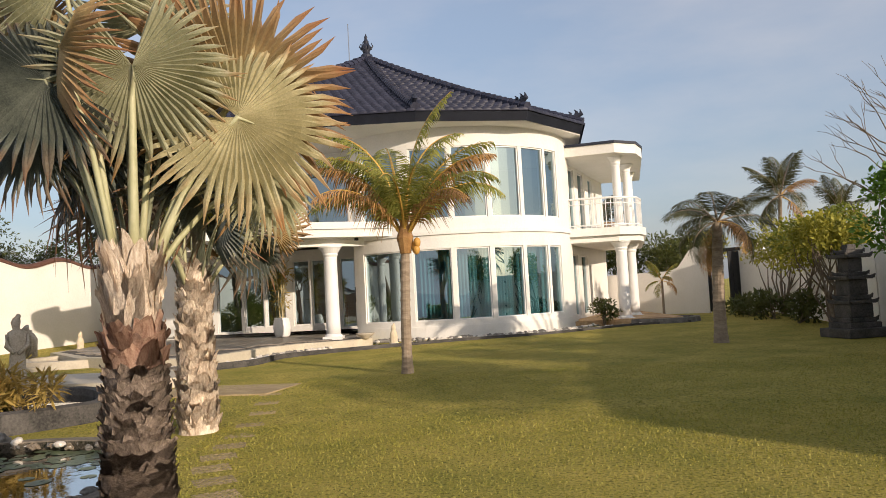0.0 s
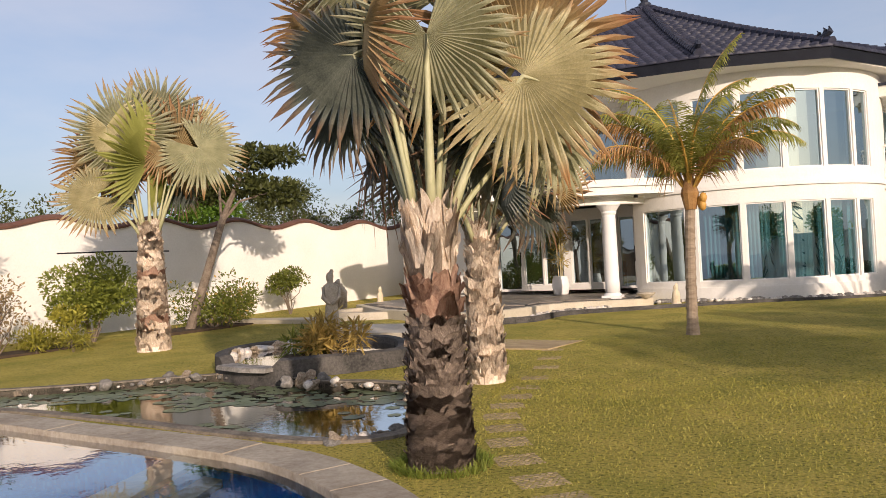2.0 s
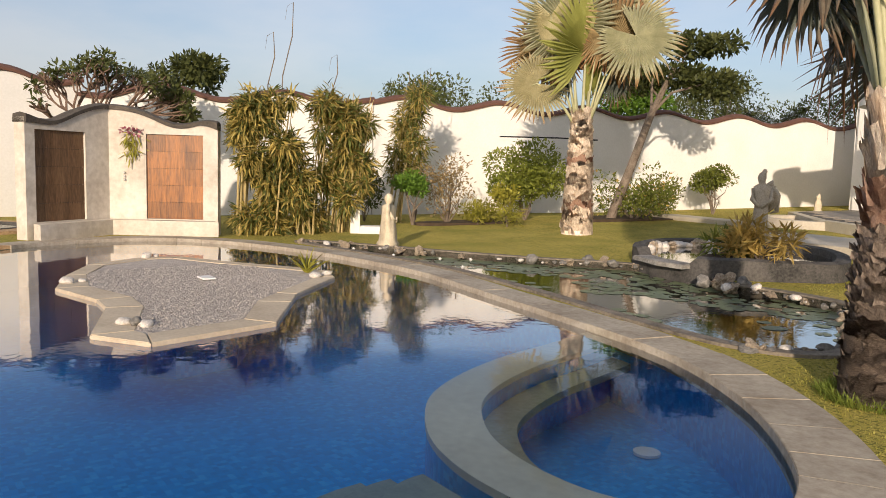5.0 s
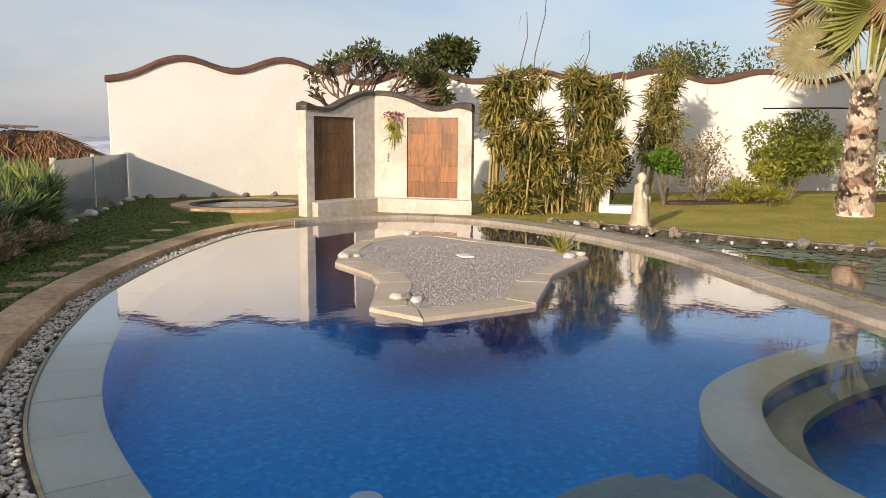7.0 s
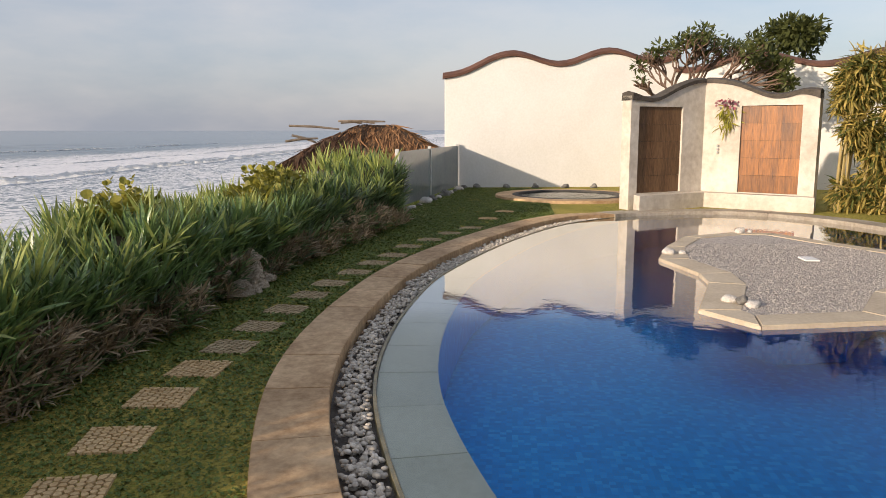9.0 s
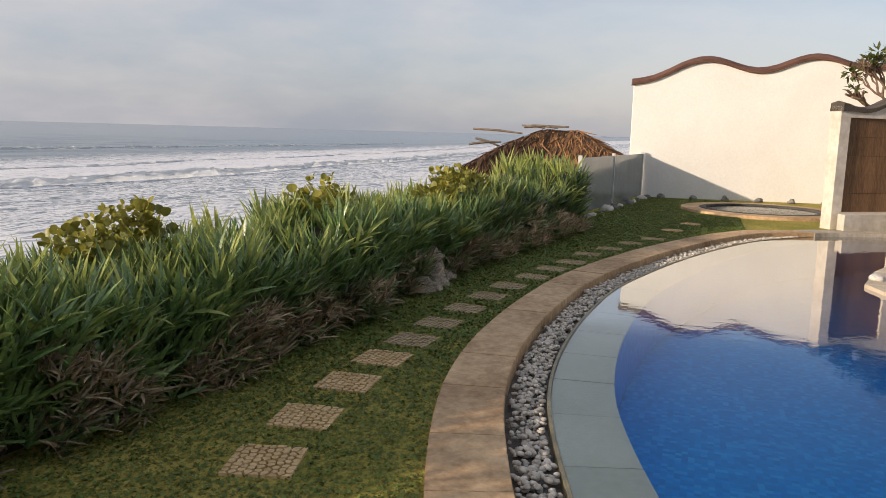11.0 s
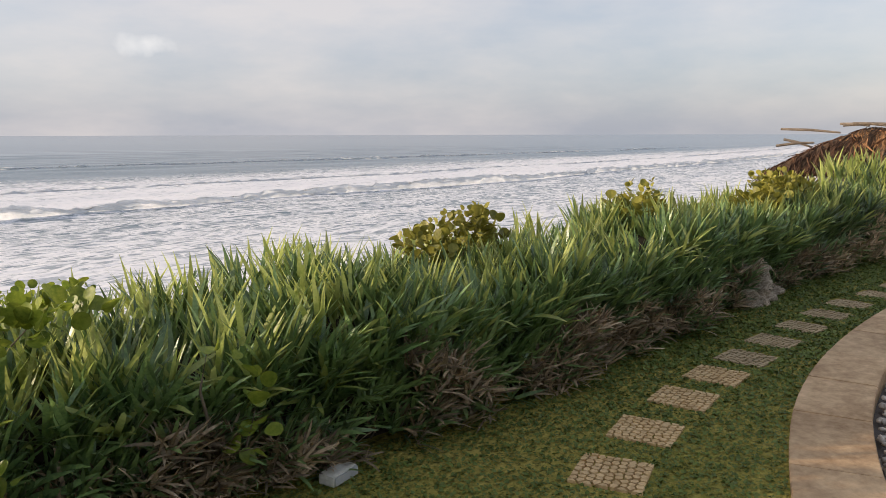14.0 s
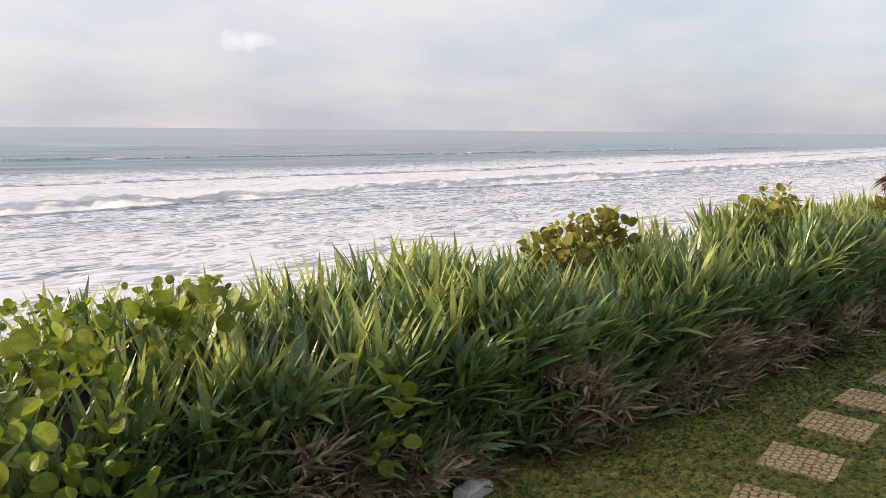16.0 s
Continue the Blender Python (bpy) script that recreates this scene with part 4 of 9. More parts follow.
box(bm, -13.0, -5.3, 30.2, 30.32, 0.46, 3.0)
box(bm, -13.0, 3.1, 30.6, 30.72, 3.5, 6.3)
part("inner_wall", bm, ROOM, house)
# teal sheets added behind the bow panes to make the glass look teal
PANE_TINT = material("teal_pane_sheet", (0.12, 0.32, 0.37), (0.24, 0.46, 0.50), 0.85, 1, 20, 0.2)
for q0, q1 in ((-105, -86), (-86, -70), (-69.5, -54), (-53.5, -28)):
    bm = bmesh.new()
    row = []
    for k in range(40):
        a = radians(q0 + (q1 - q0) * k / 39)
        r = BOW_R - 0.6 + 0.05 * math.sin(k * 1.6)
        row.append((bm.verts.new((BOW.x + r * math.cos(a), BOW.y + r * math.sin(a), 0.5)), bm.verts.new((BOW.x + r * math.cos(a), BOW.y + r * math.sin(a), 3.0))))
    for (a, b), (c, d) in zip(row, row[1:]):
        bm.faces.new((a, c, d, b))
    tagged(part("curtain", bm, PANE_TINT, None, smooth=True), "added teal sheet that tints the bow windows from behind", "curtain", "curtains indoors")

# porch: terrace, beam, slab, columns
terr = [(-13.2, 26.7), (-13.2, 22.6), (-10.6, 19.3), (-7.3, 17.0), (-6.35, 16.9), (-6.0, 18.2), (-5.6, 19.6), (-4.9, 20.5), (-3.6, 20.9), (-3.2, 21.6), (-3.55, 23.6), (-3.7, 25.6)]
terrace = thing("terrace", "raised grey-tiled porch terrace with a pale stone edge", "terrace", kind="structure")
bm = bmesh.new()
slab(bm, terr, -0.1, FLOOR_Z - 0.06)
part("terrace_slab", bm, material("pale_edge_stone", (0.50, 0.44, 0.33), (0.64, 0.58, 0.46), 0.7, 2, 24, 0.2), terrace)
cen = Vector((-8.0, 22.5))
inner = [tuple(Vector(q) + (cen - Vector(q)).normalized() * (0.32 if q[1] < 25 else 0.0)) for q in terr]
bm = bmesh.new()
slab(bm, inner, FLOOR_Z - 0.065, FLOOR_Z - 0.05)
part("tile_bed", bm, material("dark_grout", (0.1, 0.09, 0.08), (0.15, 0.14, 0.12), 0.9, 4, 30, 0.1), terrace)
bm = bmesh.new()
box(bm, -0.29, 0.29, -0.29, 0.29, -0.03, 0.0, 0.006)
TILE = mesh_of(bm, "tile", material("grey_terrace_tile", (0.20, 0.175, 0.145), (0.31, 0.275, 0.23), 0.45, 1.2, 20, 0.12, vary=0.12))
for x in np.arange(-13.0, -3.2, 0.6):
    for y in np.arange(17.0, 26.6, 0.6):
        if all(inside(x + dx, y + dy, inner) for dx in (-0.29, 0.29) for dy in (-0.29, 0.29)):
            shared("tile", TILE, terrace, pose(x, y, FLOOR_Z - 0.02))


def column(label, x, y, z0, z1, r, parent_name="column"):
    """A round column with a square foot and a flared head."""
    c = thing(parent_name, label, "column", (x, y, z0), group="white house columns")
    h = z1 - z0
    bm = bmesh.new()
    lathe(bm, [(r * 1.02, 0.16), (r, 0.5), (r * 0.92, h - 0.35), (r * 0.95, h - 0.3)], 24)
    part("shaft", bm, TRIM, c, smooth=True)
    bm = bmesh.new()
    box(bm, -r * 1.35, r * 1.35, -r * 1.35, r * 1.35, 0, 0.1, 0.01)
    lathe(bm, [(r * 1.3, 0.1), (r * 1.25, 0.13), (r * 1.03, 0.17)], 24)
    part("foot", bm, TRIM, c)
    bm = bmesh.new()
    lathe(bm, [(r * 0.95, h - 0.31), (r * 1.1, h - 0.24), (r * 1.05, h - 0.2), (r * 1.5, h - 0.07), (r * 1.7, h - 0.03), (r * 1.7, h - 0.001)], 24)
    part("capital", bm, TRIM, c)
    return c


column("round white porch column standing on the terrace edge", -4.3, 21.6, FLOOR_Z - 0.06, 3.06, 0.2)
column("round white porch column partly hidden by the palms", -9.0, 20.2, FLOOR_Z - 0.06, 3.06, 0.2)
EDGE = loop_curve([(-9.6, 21.5), (-9.3, 20.5), (-9.0, 20.2), (-6.6, 21.0), (-4.3, 21.6), (-3.4, 22.4)], 8, False)
bm = bmesh.new()
strip(bm, offset_line(EDGE, -0.16), offset_line(EDGE, 0.16), 2.985, 3.2)
part("porch_beam", bm, WHITE, house)
SLAB_EDGE = loop_curve([(-10.2, 21.6), (-9.9, 20.0), (-8.9, 19.4), (-6.4, 20.2), (-4.2, 20.9), (-2.4, 21.9)], 8, False)
bm = bmesh.new()
slab(bm, SLAB_EDGE + [(-3.3, 23.4), (-3.75, 25.3), (-10.3, 26.1)], 3.202, 3.42)
part("porch_slab", bm, WHITE, house)
bm = bmesh.new()
strip(bm, offset_line(SLAB_EDGE, -0.06), offset_line(SLAB_EDGE, 0.1), 3.424, 3.62)
part("parapet", bm, WHITE, house)
for q in SLAB_EDGE[5:-3:6]:
    bm = bmesh.new()
    lathe(bm, [(0.06, 0), (0.06, 0.06), (0.04, 0.08)], 10, (q[0], q[1] + 0.4, 3.12))
    part("porch_lamp", bm, BLACK, house)

# wing with balcony on the gate side
def on_wing(s, out=0.0):
    p = Vector((3.05, 26.3)) + Vector((0.34, 0.94)).normalized() * s + Vector((0.94, -0.34)).normalized() * out
    return p.x, p.y


wing_holes = [(0.9, 1.7, 0.4, 2.6), (2.3, 3.3, 0.4, 2.6), (0.9, 1.8, 3.5, 5.7), (2.4, 3.3, 3.5, 5.7), (4.2, 5.0, 3.7, 5.7)]
wall_with_openings("wing_wall", on_wing, 0.0, 7.0, 0.0, 6.6, wing_holes, 0.22, WHITE, house)
for h in wing_holes:
    window("wing_window", on_wing, *h, house)
bal = [(2.9, 25.6), (4.75, 25.45), (5.55, 25.9), (5.9, 26.8), (7.0, 32.6), (5.2, 32.9)]
bm = bmesh.new()
slab(bm, bal, 3.1, 3.36)
slab(bm, [(q[0] * 0.94 + 4.6 * 0.06, q[1] * 0.94 + 28.5 * 0.06) for q in bal], 2.9, 3.096)
part("balcony_slab", bm, WHITE, house)
roofslab = [(2.8, 25.7), (4.7, 25.2), (5.5, 25.7), (5.9, 26.7), (7.0, 32.6), (5.2, 32.9)]
bm = bmesh.new()
slab(bm, roofslab, 5.80, 6.12)
part("balcony_roof", bm, WHITE, house)
bm = bmesh.new()
slab(bm, [(q[0] * 1.02 - 4.6 * 0.02, q[1] * 1.02 - 28.5 * 0.02) for q in roofslab], 6.123, 6.2)
part("roof_edge", bm, FASCIA, house)
column("slim white balcony column under the flat roof", 4.75, 26.1, 3.44, 5.88, 0.15)
column("slim white balcony column under the flat roof", 5.45, 28.0, 3.44, 5.88, 0.15)
column("slim white balcony column under the flat roof", 5.95, 30.2, 3.44, 5.88, 0.15)
column("white ground-floor column under the balcony", 4.75, 26.1, 0.3, 2.98, 0.2)
column("white ground-floor column under the balcony", 5.5, 28.4, 0.3, 2.98, 0.2)
railing = thing("balcony_railing", "white metal railing with square lattice along the balcony", "railing", (-0.12, 0, 3.44))
rail_line = [(3.0, 25.7), (4.7, 25.55), (5.45, 25.98), (5.78, 26.85), (6.8, 32.3)]
for z, r in ((1.0, 0.035), (0.82, 0.015), (0.1, 0.02)):
    bm = bmesh.new()
    tube(bm, [(x, y, z) for x, y in rail_line], r, 6)
    part("rail", bm, TRIM, railing)
bm = bmesh.new()
tube(bm, [(0, 0, 0.0), (0, 0, 1.0)], 0.014, 5)
BAL = mesh_of(bm, "baluster", TRIM)
for (x0, y0), (x1, y1) in zip(rail_line, rail_line[1:]):
    m = int(math.hypot(x1 - x0, y1 - y0) / 0.16)
    for k in range(m):
        shared("baluster", BAL, railing, pose(x0 + (x1 - x0) * k / m, y0 + (y1 - y0) * k / m, 0))
bm = bmesh.new()
box(bm, 2.6, 6.6, 25.4, 33.0, 0.0, 0.3)
part("wing_plinth", bm, SAND, house)

# roof
APEX = Vector((-3.72, 27.9, 10.3))
EAVES = [Vector((x, y, z)) for x, y, z in ((-14.2, 24.5, 6.75), (-8.2, 21.3, 6.72), (-1.5, 21.45, 6.72), (1.75, 22.35, 6.74), (3.75, 25.2, 6.78), (4.1, 29.5, 6.8), (2.0, 35.0, 6.8), (-8.0, 36.0, 6.8), (-14.5, 31.5, 6.8))]


def hip_point(e, u):
    """From eave (0) to top (1), the tiles sweep up in a slight curve."""
    p = e.lerp(APEX, u)
    p.z = e.z + (APEX.z - e.z) * (0.84 * u + 0.16 * u * u)
    return p


bm = bmesh.new()
tiles = []
ne = len(EAVES)
for k in range(ne):
    a, b = EAVES[k], EAVES[(k + 1) % ne]
    rows = [[bm.verts.new(hip_point(a, u).lerp(hip_point(b, u), w / 6)) for w in range(7)] for u in [q / 10 for q in range(10)]]
    for r0, r1 in zip(rows, rows[1:]):
        for w in range(6):
            bm.faces.new((r0[w], r0[w + 1], r1[w + 1], r1[w]))
    topv = bm.verts.new(APEX)
    for w in range(6):
        bm.faces.new((rows[-1][w], rows[-1][w + 1], topv))
    if k in (8, 0, 1, 2, 3, 4):
        slope = ((a + b) / 2 - APEX).length
        m = int(slope / 0.3)
        for j in range(m):
            u, u2 = j / m, min((j + 1) / m, 0.999)
            p, q, p2 = hip_point(a, u), hip_point(b, u), hip_point(a, u2)
            q2 = hip_point(b, u2)
            wide = (q - p).length
            c = max(int(wide / 0.27), 1)
            for w in range(c):
                f = (w + 0.5) / c
                o, o2 = p.lerp(q, f), p2.lerp(q2, f)
                x = (q - p).normalized()
                y = (o2 - o).normalized()
                y = (y - x * y.dot(x)).normalized()
                z = x.cross(y)
                if z.z < 0:
                    x, z = -x, -z
                s = wide / c / 0.27
                tiles.append([[x.x * s, y.x, z.x, o.x], [x.y * s, y.y, z.y, o.y], [x.z * s, y.z, z.z, o.z], [0, 0, 0, 1]])
bmesh.ops.recalc_face_normals(bm, faces=bm.faces)
roof = part("roof", bm, ROOF, house)
tv, tf = [], []
for j, (yy, zz) in enumerate(((-0.05, 0.055), (0.34, 0.012))):
    for i in range(5):
        xx = -0.135 + 0.27 * i / 4
        tv.append((xx, yy, zz + 0.045 * math.sin(math.pi * i / 4) - (0.012 if i in (0, 4) else 0)))
tf = [(i, i + 1, i + 6, i + 5) for i in range(4)]
for i in range(5):
    tv.append((tv[i][0], -0.05, 0.0))
tf += [(i, 10 + i, 11 + i, i + 1) for i in range(4)]
scatter("roof_tile", tv, tf, np.array(tiles), ROOF, roof, kind="stuff")
eave_loop = [(e.x, e.y) for e in EAVES]
for k in range(ne):
    bm = bmesh.new()
    a, b = EAVES[k], EAVES[(k + 1) % ne]
    c = Vector((-4.2, 28.5, 0))
    a2, b2 = a + (c - a).normalized() * 0.12, b + (c - b).normalized() * 0.12
    a2.z, b2.z = a.z, b.z
    q = [bm.verts.new(w) for w in (a + Vector((0, 0, -0.02)), b + Vector((0, 0, -0.02)), b2 + Vector((0, 0, -0.3)), a2 + Vector((0, 0, -0.3)))]
    bm.faces.new(q)
    bmesh.ops.solidify(bm, geom=bm.faces[:], thickness=0.03)
    part("fascia_board", bm, FASCIA, house)
bm = bmesh.new()
slab(bm, [(x * 0.985 - 4.2 * 0.015, y * 0.985 + 28.5 * 0.015) for x, y in eave_loop], 6.44, 6.5)
part("soffit", bm, WHITE, house)
for k in (0, 1, 2, 3, 4, 8):
    m = 34
    for j in range(m):
        p, q = hip_point(EAVES[k], j / m * 0.985), hip_point(EAVES[k], (j + 1.15) / m * 0.985)
        bm = bmesh.new()
        tube(bm, [p + Vector((0, 0, 0.1)), q + Vector((0, 0, 0.09))], (0.15, 0.12), 8)
        part("ridge_tile", bm, ROOF, roof)
    # curled ornament at the foot of the hip
    e = hip_point(EAVES[k], 0.03)
    out = Vector((e.x - APEX.x, e.y - APEX.y, 0)).normalized()
    bm = bmesh.new()
    for j in range(5):
        s = -0.85 + 0.2 * j
        h = 0.09 + 0.04 * j
        base = e + out * s + Vector((0, 0, 0.2 - s * 0.02))
        tube(bm, [base, base + out * 0.1 + Vector((0, 0, h * 0.7)), base + out * 0.02 + Vector((0, 0, h))], (0.06, 0.05, 0.015), 6)
    tube(bm, [e - out * 0.9 + Vector((0, 0, 0.33)), e - out * 0.4 + Vector((0, 0, 0.2)), e + Vector((0, 0, 0.2)), e + out * 0.2 + Vector((0, 0, 0.3)), e + out * 0.16 + Vector((0, 0, 0.44))], (0.05, 0.08, 0.1, 0.08, 0.02), 8)
    part("ornament", bm, FASCIA, roof)
bm = bmesh.new()
lathe(bm, [(0.28, -0.1), (0.22, 0.2), (0.12, 0.28), (0.16, 0.4), (0.19, 0.52), (0.09, 0.64), (0.11, 0.72), (0.05, 0.82), (0.06, 0.9), (0.01, 1.02)], 14, APEX)
for k in range(6):
    a = k * math.pi / 3
    tube(bm, [APEX + Vector((0.16 * math.cos(a), 0.16 * math.sin(a), 0.42)), APEX + Vector((0.25 * math.cos(a), 0.25 * math.sin(a), 0.54)), APEX + Vector((0.2 * math.cos(a), 0.2 * math.sin(a), 0.66))], (0.04, 0.03, 0.008), 5)
part("finial", bm, FASCIA, roof)
bm = bmesh.new()
tube(bm, [APEX + Vector((-0.9, 1.5, -0.4)), APEX + Vector((-0.9, 1.5, 2.0))], 0.02, 5)
part("lightning_rod", bm, STEEL, roof)

# ---------------------------------------------------------------- plants
def leaf_material(name, dark, light, tip=None, reach=1.0, rough=0.55, sheer=0.3, vary=0.3, start=0.55, scale=5.0, spec=0.3):
    """Leaf colour mottled by noise; tip: the colour towards the leaf's end, reach metres out from its root."""
    m = material(name, dark, light, rough, scale, 60, 0.15, sheer=sheer, vary=vary, spec=spec)
    if tip:
        n, l = m.node_tree.nodes, m.node_tree.links
        b = n["Principled BSDF"]
        src = b.inputs["Base Color"].links[0].from_socket
        tc = n.new("ShaderNodeTexCoord")
        ln = n.new("ShaderNodeVectorMath")
        ln.operation = "LENGTH"
        l.new(tc.outputs["Object"], ln.inputs[0])
        nz = n.new("ShaderNodeTexNoise")
        nz.inputs["Scale"].default_value = 4.0
        l.new(tc.outputs["Object"], nz.inputs["Vector"])
        ad = n.new("ShaderNodeMath")
        ad.operation = "MULTIPLY_ADD"
        ad.inputs[1].default_value = 0.5
        l.new(nz.outputs["Fac"], ad.inputs[0])
        l.new(ln.outputs["Value"], ad.inputs[2])
        mr = n.new("ShaderNodeMapRange")
        mr.inputs["From Min"].default_value, mr.inputs["From Max"].default_value = reach * start + 0.25, reach + 0.25
        l.new(ad.outputs[0], mr.inputs["Value"])
        mx = n.new("ShaderNodeMix")
        mx.data_type = "RGBA"
        mx.inputs[7].default_value = (*tip, 1)
        l.new(mr.outputs["Result"], mx.inputs[0])
        l.new(src, mx.inputs[6])
        for q in list(n):
            if q.bl_idname == "ShaderNodeBsdfTranslucent":
                l.new(mx.outputs[2], q.inputs["Color"])
        l.new(mx.outputs[2], b.inputs["Base Color"])
    return m


FAN_GREEN = leaf_material("fan_leaf_silver_green", (0.33, 0.335, 0.20), (0.61, 0.59, 0.39), (0.40, 0.235, 0.10), 1.0, 0.5, 0.22, start=0.72)
# darker grey copy of the fan leaf: the crown's shade put into its colour
FAN_SHADED = leaf_material("fan_leaf_shaded", (0.075, 0.09, 0.078), (0.215, 0.235, 0.195), (0.24, 0.13, 0.07), 1.0, 0.42, 0.18, start=0.62)
FAN_RUST = leaf_material("fan_leaf_rust", (0.30, 0.235, 0.12), (0.56, 0.42, 0.21), (0.32, 0.145, 0.065), 1.0, 0.6, 0.25, start=0.4)
FAN_TAN = leaf_material("fan_leaf_sun_bleached", (0.46, 0.42, 0.23), (0.76, 0.69, 0.43), (0.42, 0.22, 0.09), 1.0, 0.5, 0.22, start=0.66)
FAN_LIME = leaf_material("fan_leaf_young", (0.28, 0.30, 0.07), (0.40, 0.40, 0.11), None, 1.0, 0.5, 0.3)
PETIOLE = material("palm_petiole", (0.33, 0.33, 0.17), (0.52, 0.50, 0.31), 0.5, 4, 30, 0.15, stretch=(1, 1, 0.3))
# darker stalk for the shaded fans, the shade put into its colour
PETIOLE_SHADE = material("palm_petiole_shaded", (0.16, 0.17, 0.10), (0.28, 0.28, 0.18), 0.5, 4, 30, 0.15, stretch=(1, 1, 0.3))
BOOT_DARK = material("palm_boot_dark", (0.10, 0.076, 0.06), (0.44, 0.35, 0.28), 0.9, 7, 50, 0.8, vary=0.35, stretch=(1, 1, 0.25), dist=0.005)
BOOT_FOOT = material("palm_foot_rings", (0.09, 0.065, 0.05), (0.40, 0.31, 0.24), 0.9, 12, 60, 1.0, stretch=(1, 1, 2.5), dist=0.012)
BOOT_RUST = material("palm_boot_rust", (0.24, 0.12, 0.08), (0.54, 0.37, 0.27), 0.85, 7, 50, 0.8, vary=0.3, stretch=(1, 1, 0.25), dist=0.005)
BOOT_PALE = material("palm_boot_pale", (0.47, 0.34, 0.23), (0.92, 0.82, 0.68), 0.85, 11, 60, 1.0, vary=0.25, stretch=(1, 1, 0.2), dist=0.005)
COCO_BARK = material("coconut_bark", (0.20, 0.15, 0.105), (0.38, 0.31, 0.23), 0.9, 5, 30, 0.5, stretch=(1, 1, 3))
COCO_LEAF = leaf_material("coconut_leaf", (0.14, 0.165, 0.03), (0.44, 0.42, 0.10), None, sheer=0.4, vary=0.35)
COCO_DRY = leaf_material("coconut_leaf_dry", (0.28, 0.14, 0.05), (0.52, 0.31, 0.12), None, sheer=0.25, vary=0.35)
COCO_STALK = material("coconut_stalk", (0.50, 0.27, 0.05), (0.70, 0.46, 0.11), 0.5, 4, 30, 0.1)
COCONUT = material("orange_coconut", (0.45, 0.22, 0.04), (0.62, 0.36, 0.09), 0.5, 6, 30, 0.1)


def fan_mesh(name, mat, seed, segs=50, span=300, split=0.5, cup=0.25, limp=0.25):
    """A pleated fan of blades, joined near the hub and split outwards; one unit long, facing +z, its middle along +y."""
    r = random.Random(seed)
    bm = bmesh.new()
    hub = bm.verts.new((0, 0, 0))
    half = span / 2
    def pt(ang, rad, lift):
        a = radians(ang)
        x, y = rad * math.sin(a), rad * math.cos(a)
        return (x, y, lift - cup * rad * rad + 0.06 * math.sin(a * 2 + seed) * rad)
    edges = [-half + span * k / segs for k in range(segs + 1)]
    inner = [bm.verts.new(pt(e, 0.3, -0.014)) for e in edges]
    outer = [bm.verts.new(pt(e, split, -0.034)) for e in edges]
    for k in range(segs):
        mid = (edges[k] + edges[k + 1]) / 2
        w = span / segs
        size = (0.84 + 0.2 * r.random()) * (1 - 0.16 * abs(mid / half) ** 2)
        drop = limp * (0.2 + r.random()) * 0.55
        twist = r.uniform(-0.45, 0.45) * w
        m1, m2 = bm.verts.new(pt(mid, 0.3, 0.018)), bm.verts.new(pt(mid, split, 0.036))
        e0, e1 = bm.verts.new(pt(mid - 0.30 * w + twist, split + 0.55 * (size - split), -0.012 - drop * 0.3)), bm.verts.new(pt(mid + 0.30 * w + twist, split + 0.55 * (size - split), -0.012 - drop * 0.3))
        m3 = bm.verts.new(pt(mid + twist, split + 0.55 * (size - split), 0.012 - drop * 0.3))
        tip = bm.verts.new(pt(mid + 2 * twist, size, -drop))
        a0, a1, b0, b1 = inner[k], inner[k + 1], outer[k], outer[k + 1]
        for f in ((hub, a0, m1), (hub, m1, a1), (a0, b0, m2, m1), (m1, m2, b1, a1), (b0, e0, m3, m2), (m2, m3, e1, b1), (e0, tip, m3), (m3, tip, e1)):
            bm.faces.new(f)
    return mesh_of(bm, name, mat)


FANS = {}
for key, mat in (("green", FAN_GREEN), ("dark", FAN_SHADED), ("rust", FAN_RUST), ("lime", FAN_LIME), ("tan", FAN_TAN)):
    FANS[key] = [fan_mesh("fan_leaf", mat, 3 + 7 * j, 50 - 4 * j, (310, 280, 235)[j], (0.52, 0.48, 0.44)[j], (0.12, 0.3, 0.55)[j], (0.2, 0.45, 0.8)[j]) for j in range(3)]


def boot_mesh(name, mat, seed, torn=0.3):
    """The stub of an old leaf: a thick curved scale that clasps the trunk and flares at its tip."""
    r = random.Random(seed)
    bm = bmesh.new()
    rows = []
    cut = [r.uniform(-0.5, 0.25) * torn * (1 if i % 2 else 1.6) for i in range(7)]
    for j in range(7):
        v = j / 6
        w = 0.52 * (1 - 0.45 * v ** 2)
        out = 0.02 + 0.09 * v + 0.15 * v ** 3
        row = []
        for i in range(7):
            u = i / 6 * 2 - 1
            jag = cut[i] * max(0.0, v - 0.45) / 0.55
            row.append(bm.verts.new((u * w, -out + 0.13 * u * u - 0.03 * r.random(), v + jag)))
        rows.append(row)
    for a, b in zip(rows, rows[1:]):
        for i in range(6):
            bm.faces.new((a[i], a[i + 1], b[i + 1], b[i]))
    bmesh.ops.solidify(bm, geom=bm.faces[:], thickness=0.05)
    return mesh_of(bm, name, mat)


BOOTS = {k: [boot_mesh("leaf_base", m, 5 * j, 0.4 + 0.3 * j) for j in range(3)] for k, m in (("dark", BOOT_DARK), ("foot", BOOT_FOOT), ("rust", BOOT_RUST), ("pale", BOOT_PALE))}


